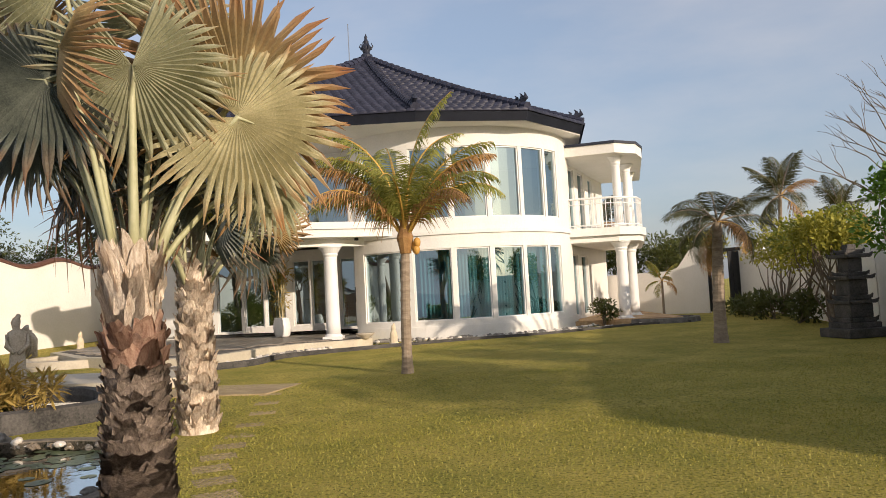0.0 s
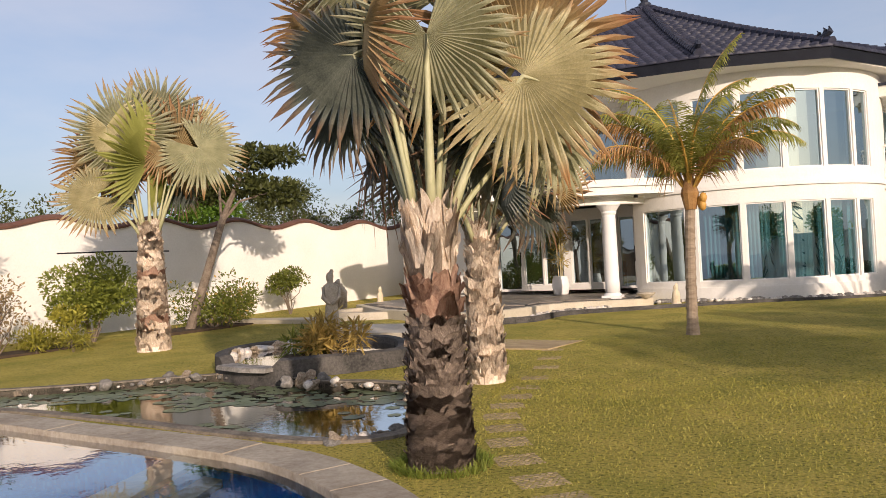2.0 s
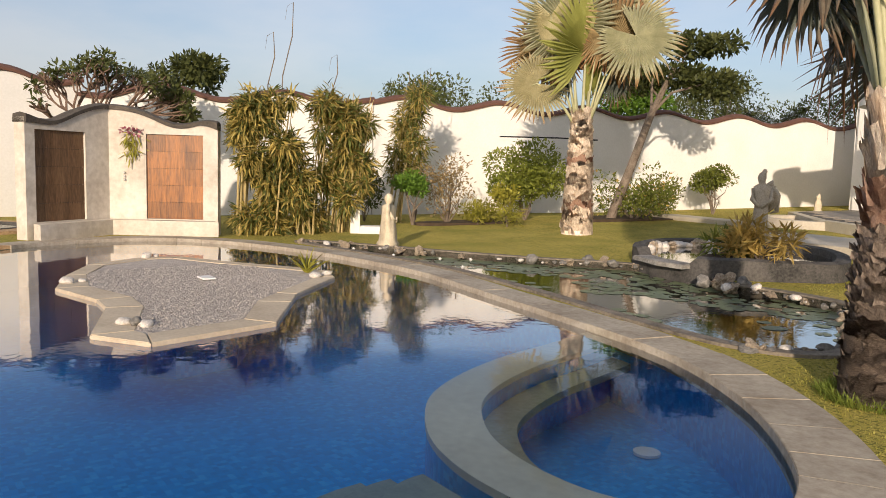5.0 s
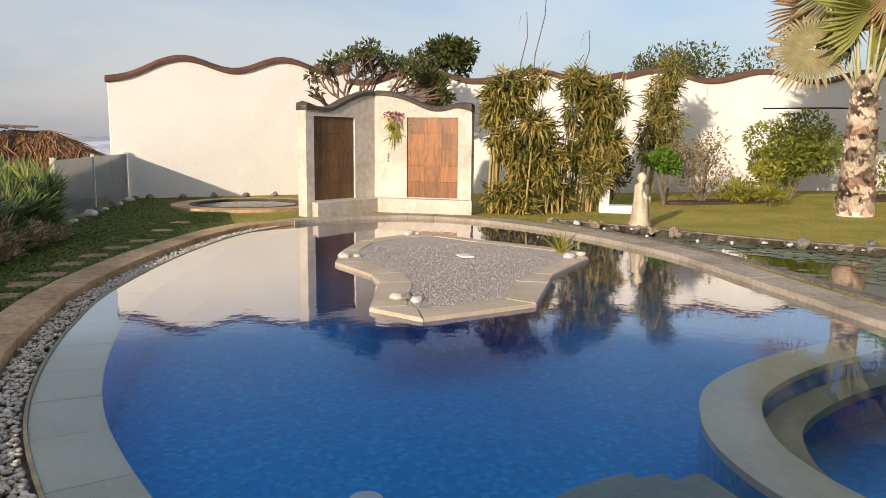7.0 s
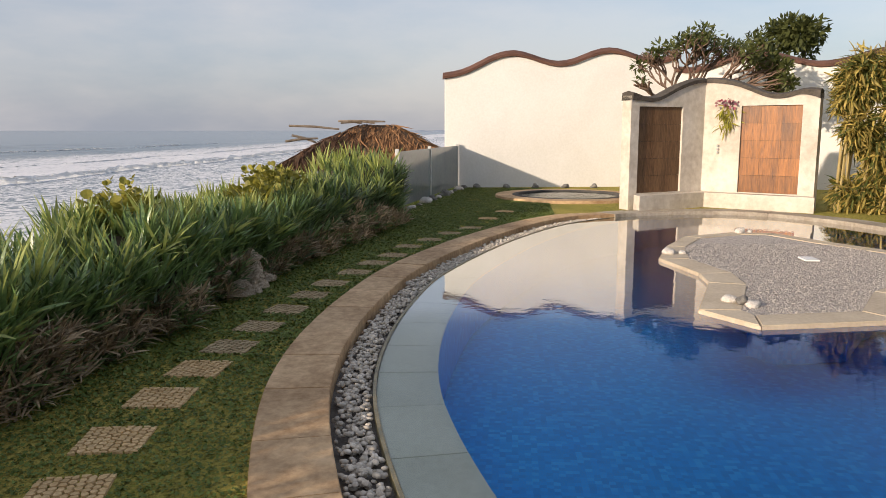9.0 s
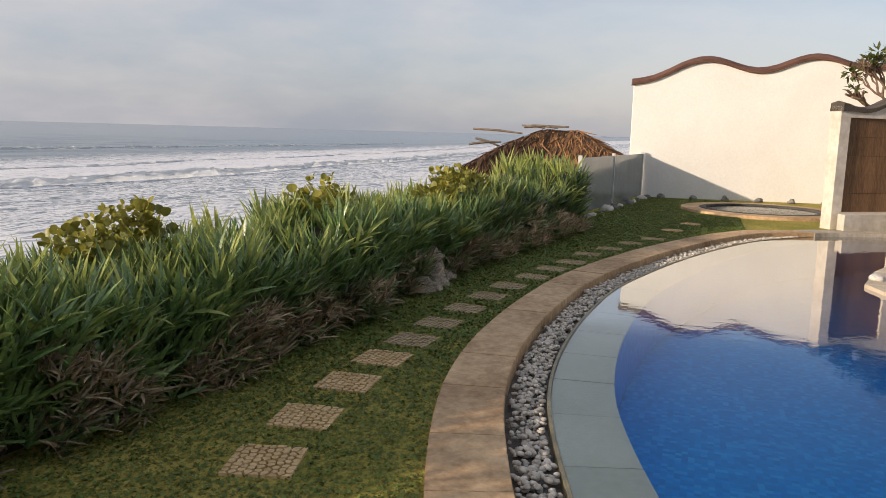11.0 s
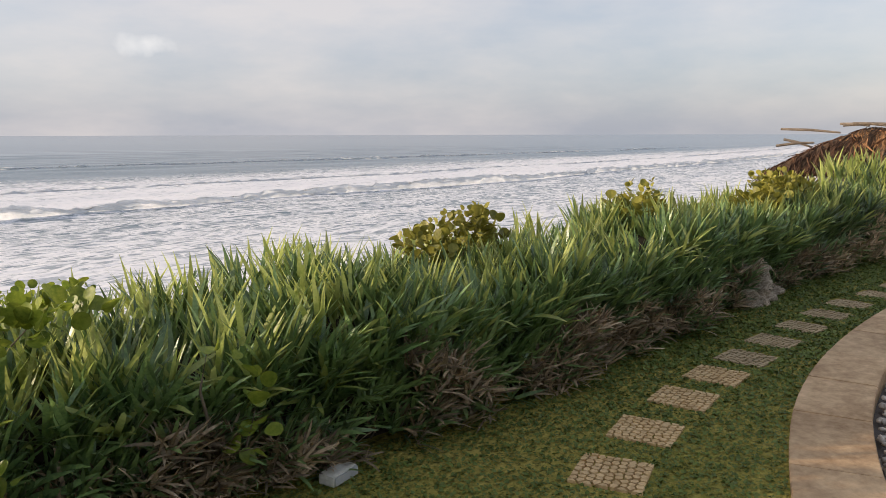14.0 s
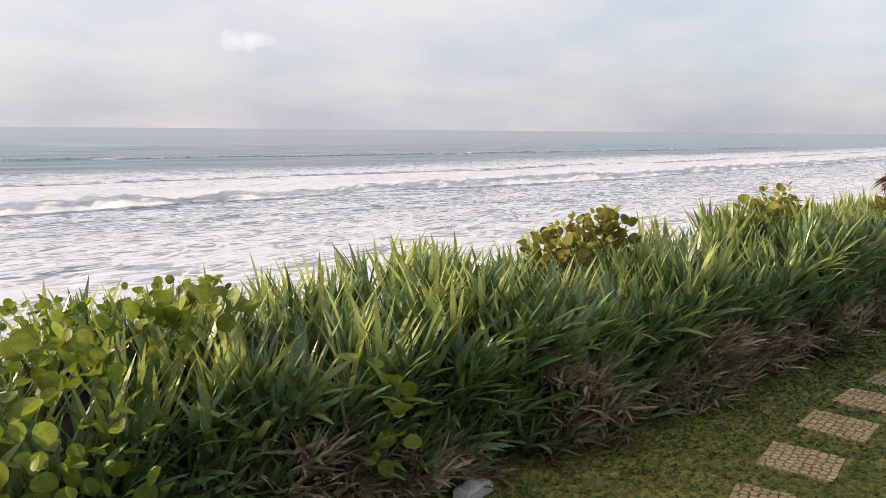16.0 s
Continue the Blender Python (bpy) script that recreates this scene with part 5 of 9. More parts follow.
def fan_palm(name, label, x, y, height, r0, r1, zones, leaves, seed, boot=0.2):
    """A stout fan palm: a trunk clad in old leaf bases, stalks and pleated fans. leaves: hub, way of the middle blade, facing, size, kind."""
    z0 = ground(x, y)
    palm = thing(name, label, "palm tree", (x, y, z0))
    r = random.Random(seed)
    bm = bmesh.new()
    prof = [(r0 * 1.12, -0.05), (r0, 0.12)] + [(r0 + (r1 - r0) * k / 6, 0.12 + (height - 0.12) * k / 6) for k in range(1, 7)] + [(r1 * 0.5, height + 0.1)]
    lathe(bm, [(q * (0.81 if boot < 0.18 else 0.88), h) for q, h in prof], 14)
    trunk = part("trunk", bm, BOOT_DARK if boot < 0.18 else BOOT_PALE, palm)
    if boot < 0.18:                              # pale fibre under the youngest leaf bases
        bm = bmesh.new()
        lathe(bm, [(0.16, 0.52 * height), (0.174, 0.58 * height), (0.155, 0.78 * height), (0.14, 0.9 * height), (0.11, height + 0.04), (0.02, height + 0.1)], 18, cap=False)
        part("fibre_sheath", bm, BOOT_PALE, palm)
    z, k = 0.02, 0
    while z < height - (0.22 if boot < 0.18 else 0.0):
        f = z / height
        rad = r0 + (r1 - r0) * f
        kind = zones(f, r)
        n = 11 if kind in ("dark", "foot") else 9 if kind == "rust" else 8
        tall = boot * (0.62 if kind == "dark" else 0.5 if kind == "foot" else 1.1 if kind == "rust" else 2.1 if boot < 0.18 else 1.0)
        hold = 0.88 if kind == "dark" else 0.93 if kind == "foot" else 0.84
        for i in range(n):
            a = 360 * (i + 0.5 * (k % 2) + r.uniform(-0.15, 0.15)) / n
            wide = 2 * math.pi * rad / n * 1.5
            m = pose(rad * hold * math.sin(radians(a)), -rad * hold * math.cos(radians(a)), z, r.uniform(-2, 8) if kind != "pale" else r.uniform(-6, 8), r.uniform(-14, 14), a) @ Matrix.Diagonal((wide, (0.12 if kind == "dark" else 0.06 if kind == "foot" else 0.16) + 0.11 * r.random(), tall * r.uniform(0.85, 1.25), 1))
            shared("leaf_base", r.choice(BOOTS[kind]), trunk, m)
        z += tall * (0.58 if kind != "pale" else 0.3 if boot < 0.18 else 0.45)
        k += 1
    for hub, way, face, size, kind, form in leaves:
        hub, way, face = Vector(hub), Vector(way).normalized(), Vector(face).normalized()
        side = way.cross(face).normalized()
        face = side.cross(way).normalized()
        root = Vector((hub.x, hub.y, 0))
        root = root.normalized() * r1 * 0.5 if root.length > 0.05 else Vector((0.05, 0, 0))
        root.z = height - 0.25
        bend = root.lerp(hub, 0.5) + Vector((0, 0, 0.12 * (hub - root).length))
        pts = [root, root.lerp(bend, 0.55) + Vector((0, 0, 0.03)), bend, hub.lerp(bend, 0.45) + Vector((0, 0, 0.02)), hub, hub + way * size * 0.14 + face * 0.008]
        bm = bmesh.new()
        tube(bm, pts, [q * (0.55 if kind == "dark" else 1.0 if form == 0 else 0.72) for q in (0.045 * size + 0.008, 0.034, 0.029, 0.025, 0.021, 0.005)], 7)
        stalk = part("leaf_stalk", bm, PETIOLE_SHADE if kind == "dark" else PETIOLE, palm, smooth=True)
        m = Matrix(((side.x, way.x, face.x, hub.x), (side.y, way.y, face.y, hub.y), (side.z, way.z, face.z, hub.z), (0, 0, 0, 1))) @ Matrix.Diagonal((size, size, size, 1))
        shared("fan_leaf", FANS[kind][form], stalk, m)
    return palm


def seen_from(x, y, rows, height):
    """Leaves told by right, up and away from the path, as one sees the palm when walking by."""
    v = Vector((x, y, 0)).normalized()
    rr = Vector((v.y, -v.x, 0))
    conv = lambda q: rr * q[0] + Vector((0, 0, q[1])) - v * q[2]
    out = []
    for hub, way, face, size, kind, form in rows:
        h = conv(hub)
        h.z += height
        out.append((h, conv(way), conv(face), size, kind, form))
    return out


SUNWARD = Vector((0.7, -0.72, 0.15))         # the fans turn to the light over the sea


def crown(n, seed, reach, size, height, low=-15, high=80, rise=0.0, kinds=("green", "green", "dark", "rust")):
    """A full round crown, oldest leaves lowest."""
    r = random.Random(seed)
    out = []
    for k in range(n):
        f = k / (n - 1)
        el = radians(low + (high - low) * f + r.uniform(-8, 8))
        az = k * 2.39996 + r.uniform(-0.3, 0.3)
        d = Vector((math.cos(az) * math.cos(el), math.sin(az) * math.cos(el), math.sin(el)))
        hub = d * reach * r.uniform(0.85, 1.1)
        up = Vector((-math.cos(az) * math.sin(el), -math.sin(az) * math.sin(el), math.cos(el)))
        way = (d + up * r.uniform(-0.3, 0.35) + Vector((0, 0, rise))).normalized()
        face = SUNWARD * 0.9 + up * 0.4 + d * 0.35 + Vector((r.uniform(-0.35, 0.35), r.uniform(-0.35, 0.35), 0))
        kind = "rust" if f < 0.16 else "lime" if f > 0.9 else r.choice(kinds)
        out.append((hub + Vector((0, 0, height)), way, face, size * r.uniform(0.85, 1.1), kind, r.choice((0, 1, 1, 2))))
    return out


zone_a = lambda f, r: "foot" if f < 0.24 + r.uniform(-0.03, 0.03) else "dark" if f < 0.55 + r.uniform(-0.03, 0.03) else "rust" if f < 0.68 else "pale"
zone_b = lambda f, r: "rust" if r.random() < 0.07 and f < 0.6 else "pale"
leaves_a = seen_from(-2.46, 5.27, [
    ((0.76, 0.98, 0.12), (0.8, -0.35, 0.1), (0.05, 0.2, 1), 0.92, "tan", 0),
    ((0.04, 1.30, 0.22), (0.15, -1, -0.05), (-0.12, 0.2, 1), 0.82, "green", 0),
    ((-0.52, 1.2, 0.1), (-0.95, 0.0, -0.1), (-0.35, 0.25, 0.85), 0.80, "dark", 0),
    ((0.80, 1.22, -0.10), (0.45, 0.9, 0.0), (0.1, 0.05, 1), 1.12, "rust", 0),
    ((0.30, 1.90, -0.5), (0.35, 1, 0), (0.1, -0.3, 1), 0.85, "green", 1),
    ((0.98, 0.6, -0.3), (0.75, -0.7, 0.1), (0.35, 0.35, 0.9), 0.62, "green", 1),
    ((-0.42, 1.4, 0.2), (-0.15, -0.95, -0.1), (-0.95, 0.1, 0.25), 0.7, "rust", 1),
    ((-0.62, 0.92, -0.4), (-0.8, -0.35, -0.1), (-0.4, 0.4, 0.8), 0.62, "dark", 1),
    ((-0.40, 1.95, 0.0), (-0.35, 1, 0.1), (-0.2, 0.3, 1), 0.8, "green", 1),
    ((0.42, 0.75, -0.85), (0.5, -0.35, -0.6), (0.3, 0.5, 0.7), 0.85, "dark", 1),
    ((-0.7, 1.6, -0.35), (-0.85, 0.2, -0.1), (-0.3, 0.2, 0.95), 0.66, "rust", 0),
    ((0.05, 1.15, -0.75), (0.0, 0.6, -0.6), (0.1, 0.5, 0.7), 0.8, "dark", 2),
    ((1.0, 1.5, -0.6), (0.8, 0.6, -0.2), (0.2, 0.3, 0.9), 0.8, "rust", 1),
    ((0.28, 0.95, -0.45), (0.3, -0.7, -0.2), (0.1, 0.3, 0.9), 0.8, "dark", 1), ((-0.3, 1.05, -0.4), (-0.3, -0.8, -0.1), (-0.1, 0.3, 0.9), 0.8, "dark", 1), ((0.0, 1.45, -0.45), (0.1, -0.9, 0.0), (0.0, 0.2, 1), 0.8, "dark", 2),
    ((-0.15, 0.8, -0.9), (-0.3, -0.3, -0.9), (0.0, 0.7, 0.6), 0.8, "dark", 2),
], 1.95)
leaves_b = seen_from(-12.3, 12.45, [
    ((-1.0, 0.68, 0.3), (-0.75, -0.3, 0.1), (-0.1, 0.2, 1), 0.95, "tan", 0), ((-0.38, 1.95, 0.25), (-0.62, 0.75, 0), (-0.15, 0.15, 1), 1.35, "green", 0), ((0.25, 2.4, -0.1), (0.25, 1, 0), (0.1, 0.2, 1), 1.2, "green", 0),
    ((0.02, 1.35, 0.35), (0.16, 1, 0.05), (0.86, 0.1, 0.5), 1.55, "lime", 0), ((0.6, 1.65, 0.05), (0.6, 0.78, 0), (0.35, 0.1, 0.9), 1.35, "rust", 1), ((1.05, 1.7, 0.35), (0.6, -0.5, 0.1), (0.15, 0.2, 1), 1.12, "green", 0),
    ((-0.75, 2.1, 0.45), (0.12, -0.95, 0.1), (-0.45, 0.15, 0.85), 1.0, "tan", 1), ((1.0, 2.1, -0.3), (0.85, 0.35, 0), (0.3, 0.2, 0.9), 1.1, "tan", 1), ((-0.9, 1.5, -0.2), (-0.9, 0.3, 0), (-0.2, 0.2, 1), 1.1, "rust", 1),
    ((0.3, 1.7, 0.3), (0.15, -0.9, 0.2), (0.5, 0.3, 0.8), 0.8, "rust", 1), ((0.0, 1.6, -0.4), (0, 1, -0.1), (0, 0.3, 1), 1.0, "dark", 1), ((-0.3, 1.1, -0.6), (-0.5, 0.4, -0.3), (-0.1, 0.4, 0.9), 0.9, "dark", 1),
    ((0.55, 1.0, -0.5), (0.6, 0.1, -0.3), (0, 0.4, 0.9), 0.85, "dark", 1), ((-0.5, 1.45, 0.1), (-0.2, -0.8, 0.1), (-0.3, 0.2, 0.9), 0.8, "rust", 1)], 2.6)
fan_palm("fan_palm", "stout fan palm with shaggy dark trunk and silver-green rust-tipped fans", -2.46, 5.27, 1.95, 0.262, 0.17, zone_a, leaves_a, 1, 0.16)
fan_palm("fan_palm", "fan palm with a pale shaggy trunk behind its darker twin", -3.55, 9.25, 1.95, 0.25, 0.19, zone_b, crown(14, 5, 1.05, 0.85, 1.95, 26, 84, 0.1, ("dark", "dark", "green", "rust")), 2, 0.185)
fan_palm("fan_palm", "round-crowned fan palm standing on the lawn by the wall", -12.3, 12.45, 2.6, 0.36, 0.22, zone_b, leaves_b, 3, 0.19)


def frond_mesh(name, mat, stalk_mat, seed, droop, length=2.3, pairs=74, leaf=0.62, limp=0.5, el=0.0):
    """A feather frond: a bending rib and two rows of narrow leaflets."""
    r = random.Random(seed)
    me = bpy.data.meshes.new(name)
    vs, fs, mi = [], [], []
    pts, d, p, steps = [], 0.0, Vector((0, 0, 0)), 24
    for k in range(steps + 1):
        pts.append(p.copy())
        a = el - droop * (k / steps) ** 1.7
        p = p + Vector((0, math.cos(a), math.sin(a))) * (length / steps)
    def at(f):
        k = min(int(f * steps), steps - 1)
        return pts[k].lerp(pts[k + 1], f * steps - k), (pts[k + 1] - pts[k]).normalized()
    for k in range(steps):
        w0, w1 = 0.035 * (1 - k / steps) + 0.004, 0.035 * (1 - (k + 1) / steps) + 0.004
        s = len(vs)
        for q, w in ((pts[k], w0), (pts[k + 1], w1)):
            vs += [(q.x - w, q.y, q.z), (q.x, q.y, q.z + w), (q.x + w, q.y, q.z), (q.x, q.y, q.z - w)]
        for j in range(4):
            fs.append((s + j, s + (j + 1) % 4, s + 4 + (j + 1) % 4, s + 4 + j))
            mi.append(1)
    for k in range(pairs):
        f = 0.2 + 0.79 * k / pairs
        q, t = at(f)
        L = leaf * math.sin(math.pi * min(0.25 + 0.75 * (f - 0.2) / 0.8, 0.97)) * r.uniform(0.8, 1.1) + 0.08
        for sgn in (-1, 1):
            out = (Vector((sgn, 0, 0)) * 0.85 + t * (0.3 + 0.45 * f) + Vector((0, 0, 0.1))).normalized()
            wid = t * 0.0135
            sag = limp * r.uniform(0.5, 1.2)
            m = q + out * L * 0.55 - Vector((0, 0, sag * L * 0.25))
            e = q + out * L * 0.9 - Vector((0, 0, sag * L * 0.85)) + Vector((r.uniform(-0.02, 0.02),) * 3)
            s = len(vs)
            vs += [tuple(q - wid * 0.5), tuple(q + wid * 0.5), tuple(m + wid), tuple(m - wid), tuple(e)]
            fs += [(s, s + 1, s + 2, s + 3), (s + 3, s + 2, s + 4)]
            mi += [0, 0]
    me.from_pydata(vs, [], fs)
    me.materials.append(mat)
    me.materials.append(stalk_mat)
    me.polygons.foreach_set("material_index", mi)
    return me


FRONDS = {"fresh": [frond_mesh("frond", COCO_LEAF, COCO_STALK, k, q, limp=0.75) for k, q in enumerate((0.7, 1.15, 1.5))],
          "dry": [frond_mesh("frond", COCO_DRY, COCO_STALK, 9 + k, q, limp=1.25) for k, q in enumerate((1.0, 1.5, 1.9))]}


# darker copy of the coconut leaf, shade put into its colour
COCO_SHADED = leaf_material("coconut_leaf_shadowed", (0.05, 0.055, 0.022), (0.13, 0.125, 0.05), None, sheer=0.15, vary=0.35)
FRONDS["far"] = [frond_mesh("frond", COCO_SHADED, COCO_BARK, 20 + k, q, limp=0.9) for k, q in enumerate((0.8, 1.4, 2.0))]


def coconut_palm(label, x, y, height, r0, r1, n, size, seed, lean=(0, 0), dry=0.35, high=82, low=-40, nuts=4, z0=None, category="palm tree", group="", fresh="fresh", placed=None):
    z0 = ground(x, y) if z0 is None else z0
    palm = thing("coconut_palm", label, category, (x, y, z0), group=group)
    r = random.Random(seed)
    bm = bmesh.new()
    pts = [Vector((lean[0] * (k / 14) ** 2, lean[1] * (k / 14) ** 2, height * k / 14 - 0.05)) for k in range(15)]
    rad = [r0 * 1.35, r0 * 1.1] + [r0 + (r1 - r0) * k / 12 for k in range(13)]
    fine, fr = [], []
    for k in range(14):
        for j in range(4):
            fine.append(pts[k].lerp(pts[k + 1], j / 4))
            fr.append((rad[k] + (rad[k + 1] - rad[k]) * j / 4) * (1.06 if j == 0 else 0.97))
    tube(bm, fine + [pts[-1]], fr + [rad[-1]], 12)
    part("trunk", bm, COCO_BARK, palm)
    top = pts[-1]
    for az, el, form, kind, s in placed or ():
        leaf_mat = COCO_LEAF if kind == "fresh" else COCO_DRY
        me = frond_mesh("frond", leaf_mat, COCO_STALK, int(az) % 50, (0.9, 1.45, 1.9)[form], leaf=0.55, pairs=64, limp=0.85 if kind == "fresh" else 1.1, el=radians(el))
        shared("frond", me, palm, Matrix.Translation(top + Vector((0, 0, 0.02))) @ pose(0, 0, 0, 0, r.uniform(-10, 10), az) @ Matrix.Diagonal((s, s, s, 1)))
    for k in range(0 if placed else n):
        f = k / (n - 1)
        el = high - (high - low) * (f ** 1.3) + r.uniform(-8, 8)
        az = k * 137.5 + r.uniform(-18, 18)
        kind = "dry" if r.random() < dry * (0.5 + f) else fresh
        form = 0 if el > 55 else 1 if el > 10 else 2
        s = size * r.uniform(0.85, 1.1) * (1.15 if el > 55 else 1)
        m = Matrix.Translation(top + Vector((0, 0, 0.02))) @ pose(0, 0, 0, 0, 0, az) @ pose(0, 0, 0, el, r.uniform(-25, 25), 0) @ Matrix.Diagonal((s, s, s, 1))
        shared("frond", FRONDS[kind][form], palm, m)
    if nuts:
        bm = bmesh.new()
        tube(bm, [top - Vector((0, 0, 0.2)), top + Vector((0, 0, 0.1)), top + Vector((0, 0, 0.45))], (r1 * 1.2, r1 * 1.9, r1 * 0.7), 10)
        part("crownshaft", bm, COCO_DRY, palm)
        bm = bmesh.new()
        lathe(bm, [(0.01, -0.1), (0.05, -0.075), (0.07, 0), (0.05, 0.065), (0.01, 0.09)], 10)
        nut = mesh_of(bm, "coconut", COCONUT, True)
        for k in range(nuts):
            a = r.uniform(-1.1, 0.1)
            shared("coconut", nut, palm, pose(top.x + 0.22 * math.cos(a) + r.uniform(-0.05, 0.05), top.y + 0.22 * math.sin(a), top.z - 0.05 + r.uniform(-0.12, 0.08)))
    return palm


coconut_palm("young coconut palm with yellowed fronds and orange nuts", -1.48, 14.36, 2.5, 0.10, 0.085, 0, 1.0, 4, (0.08, 0), placed=[
    (-80, 88, 0, "fresh", 1.42), (75, 85, 1, "fresh", 1.26), (-88, 70, 1, "dry", 1.15), (-102, 74, 1, "fresh", 1.2), (-118, 64, 2, "fresh", 1.12),
    (-135, 56, 2, "dry", 0.95), (95, 70, 1, "dry", 1.1), (66, 76, 1, "fresh", 1.15), (122, 60, 2, "dry", 1.0), (168, 70, 2, "fresh", 0.95),
    (-160, 74, 2, "fresh", 1.0), (12, 82, 1, "fresh", 1.25), (-30, 70, 1, "fresh", 1.1), (42, 66, 2, "fresh", 1.15), (-55, 84, 1, "fresh", 1.3), (105, 80, 2, "fresh", 1.2),
    (-75, 60, 2, "fresh", 1.1), (80, 58, 2, "fresh", 1.05)])
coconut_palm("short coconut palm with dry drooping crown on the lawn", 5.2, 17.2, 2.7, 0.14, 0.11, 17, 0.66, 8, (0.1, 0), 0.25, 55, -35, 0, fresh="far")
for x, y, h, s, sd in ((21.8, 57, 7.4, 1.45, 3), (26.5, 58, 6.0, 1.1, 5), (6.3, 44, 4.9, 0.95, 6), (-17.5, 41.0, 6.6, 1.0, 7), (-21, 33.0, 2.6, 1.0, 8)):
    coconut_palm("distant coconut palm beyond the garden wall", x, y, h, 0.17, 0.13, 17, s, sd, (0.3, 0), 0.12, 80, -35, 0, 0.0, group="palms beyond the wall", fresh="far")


# leafy shrubs and trees
def leaf_shape(long, wide, fold=0.15, curl=0.12, n=3):
    """A pointed, folded leaf from the root along +x."""
    vs, fs = [(0, 0, 0)], []
    for k in range(1, n + 1):
        f = k / (n + 1)
        w = wide / 2 * math.sin(math.pi * f ** 0.8)
        z = -curl * long * f * f
        vs += [(long * f, -w, z + fold * w), (long * f, 0, z), (long * f, w, z + fold * w)]
    vs.append((long, 0, -curl * long))
    fs = [(0, 1, 2), (0, 2, 3)]
    for k in range(n - 1):
        a = 1 + 3 * k
        fs += [(a, a + 3, a + 4, a + 1), (a + 1, a + 4, a + 5, a + 2)]
    a, e = 1 + 3 * (n - 1), len(vs) - 1
    fs += [(a, e, a + 1), (a + 1, e, a + 2)]
    return vs, fs


def leaves_in(blobs, count, seed, long, wide, up=0.3, outward=0.6, shell=0.55):
    """Frames for leaves filling uneven clumps: blobs of (x, y, z, rx, ry, rz)."""
    g = np.random.default_rng(seed)
    b = np.array(blobs, float)
    vol = b[:, 3] * b[:, 4] * b[:, 5]
    pick = g.choice(len(b), count, p=vol / vol.sum())
    d = g.normal(size=(count, 3))
    d /= np.linalg.norm(d, axis=1)[:, None]
    rad = shell + (1.08 - shell) * g.random(count) ** 0.7
    pos = b[pick, :3] + d * rad[:, None] * b[pick, 3:]
    way = d * outward + g.normal(size=(count, 3)) * 0.55 + np.array([0, 0, up])
    way /= np.linalg.norm(way, axis=1)[:, None]
    head = np.arctan2(way[:, 1], way[:, 0])
    lean = -np.arcsin(np.clip(way[:, 2], -1, 1))
    s = g.uniform(0.7, 1.25, count)
    m = frames_of(pos, head, lean, 0.0, np.c_[s, s, s])
    roll = g.normal(0, 0.7, count)
    c, sn = np.cos(roll), np.sin(roll)
    rx = np.zeros((count, 4, 4))
    rx[:, 0, 0] = rx[:, 3, 3] = 1
    rx[:, 1, 1], rx[:, 1, 2], rx[:, 2, 1], rx[:, 2, 2] = c, -sn, sn, c
    return m @ rx


def clumps(cx, cy, cz, r, n, seed, flat=0.8, spread=1.0, size=(0.35, 0.55)):
    g = random.Random(seed)
    out = []
    for _ in range(n):
        a, u = g.uniform(0, 2 * math.pi), g.random() ** 0.5
        el = g.uniform(-0.6, 1.0)
        s = g.uniform(*size) * r
        out.append((cx + spread * r * u * math.cos(a) * 0.75, cy + spread * r * u * math.sin(a) * 0.75, cz + r * flat * el * (1 - 0.5 * u), s, s, s * 0.8))
    return out


BARK = material("grey_brown_bark", (0.10, 0.075, 0.055), (0.26, 0.21, 0.16), 0.9, 6, 30, 0.6)
LEAF = {
    "green": leaf_material("shrub_leaf_green", (0.10, 0.13, 0.02), (0.29, 0.31, 0.055), None, vary=0.4),
    "olive": leaf_material("tree_leaf_olive", (0.06, 0.075, 0.022), (0.15, 0.165, 0.05), None, vary=0.4),
    "bright": leaf_material("leaf_bright_green", (0.08, 0.16, 0.015), (0.17, 0.28, 0.04), None, vary=0.35),
    "yellow": leaf_material("leaf_yellow_green", (0.22, 0.22, 0.03), (0.42, 0.38, 0.06), None, vary=0.35),
    "dry": leaf_material("leaf_dry_tan", (0.20, 0.14, 0.06), (0.40, 0.30, 0.15), None, vary=0.4),
    "bamboo": leaf_material("bamboo_leaf", (0.17, 0.145, 0.03), (0.50, 0.375, 0.11), None, vary=0.75),
    "bamboo_green": leaf_material("bamboo_leaf_green", (0.05, 0.07, 0.015), (0.19, 0.205, 0.05), None, vary=0.4),
    "red": leaf_material("croton_leaf_red", (0.30, 0.21, 0.05), (0.56, 0.40, 0.12), None, vary=0.5),
}


def branchy(bm, base, tips, seed, r0, bend=0.3):
    g = random.Random(seed)
    for t in tips:
        t = Vector(t)
        b = Vector(base)
        m1 = b.lerp(t, 0.35) + Vector((g.uniform(-bend, bend), g.uniform(-bend, bend), g.uniform(0, bend))) * (t - b).length * 0.4
        m2 = b.lerp(t, 0.7) + Vector((g.uniform(-bend, bend), g.uniform(-bend, bend), g.uniform(-bend, bend))) * (t - b).length * 0.3
        tube(bm, [b, m1, m2, t], (r0, r0 * 0.7, r0 * 0.45, r0 * 0.15), 6)


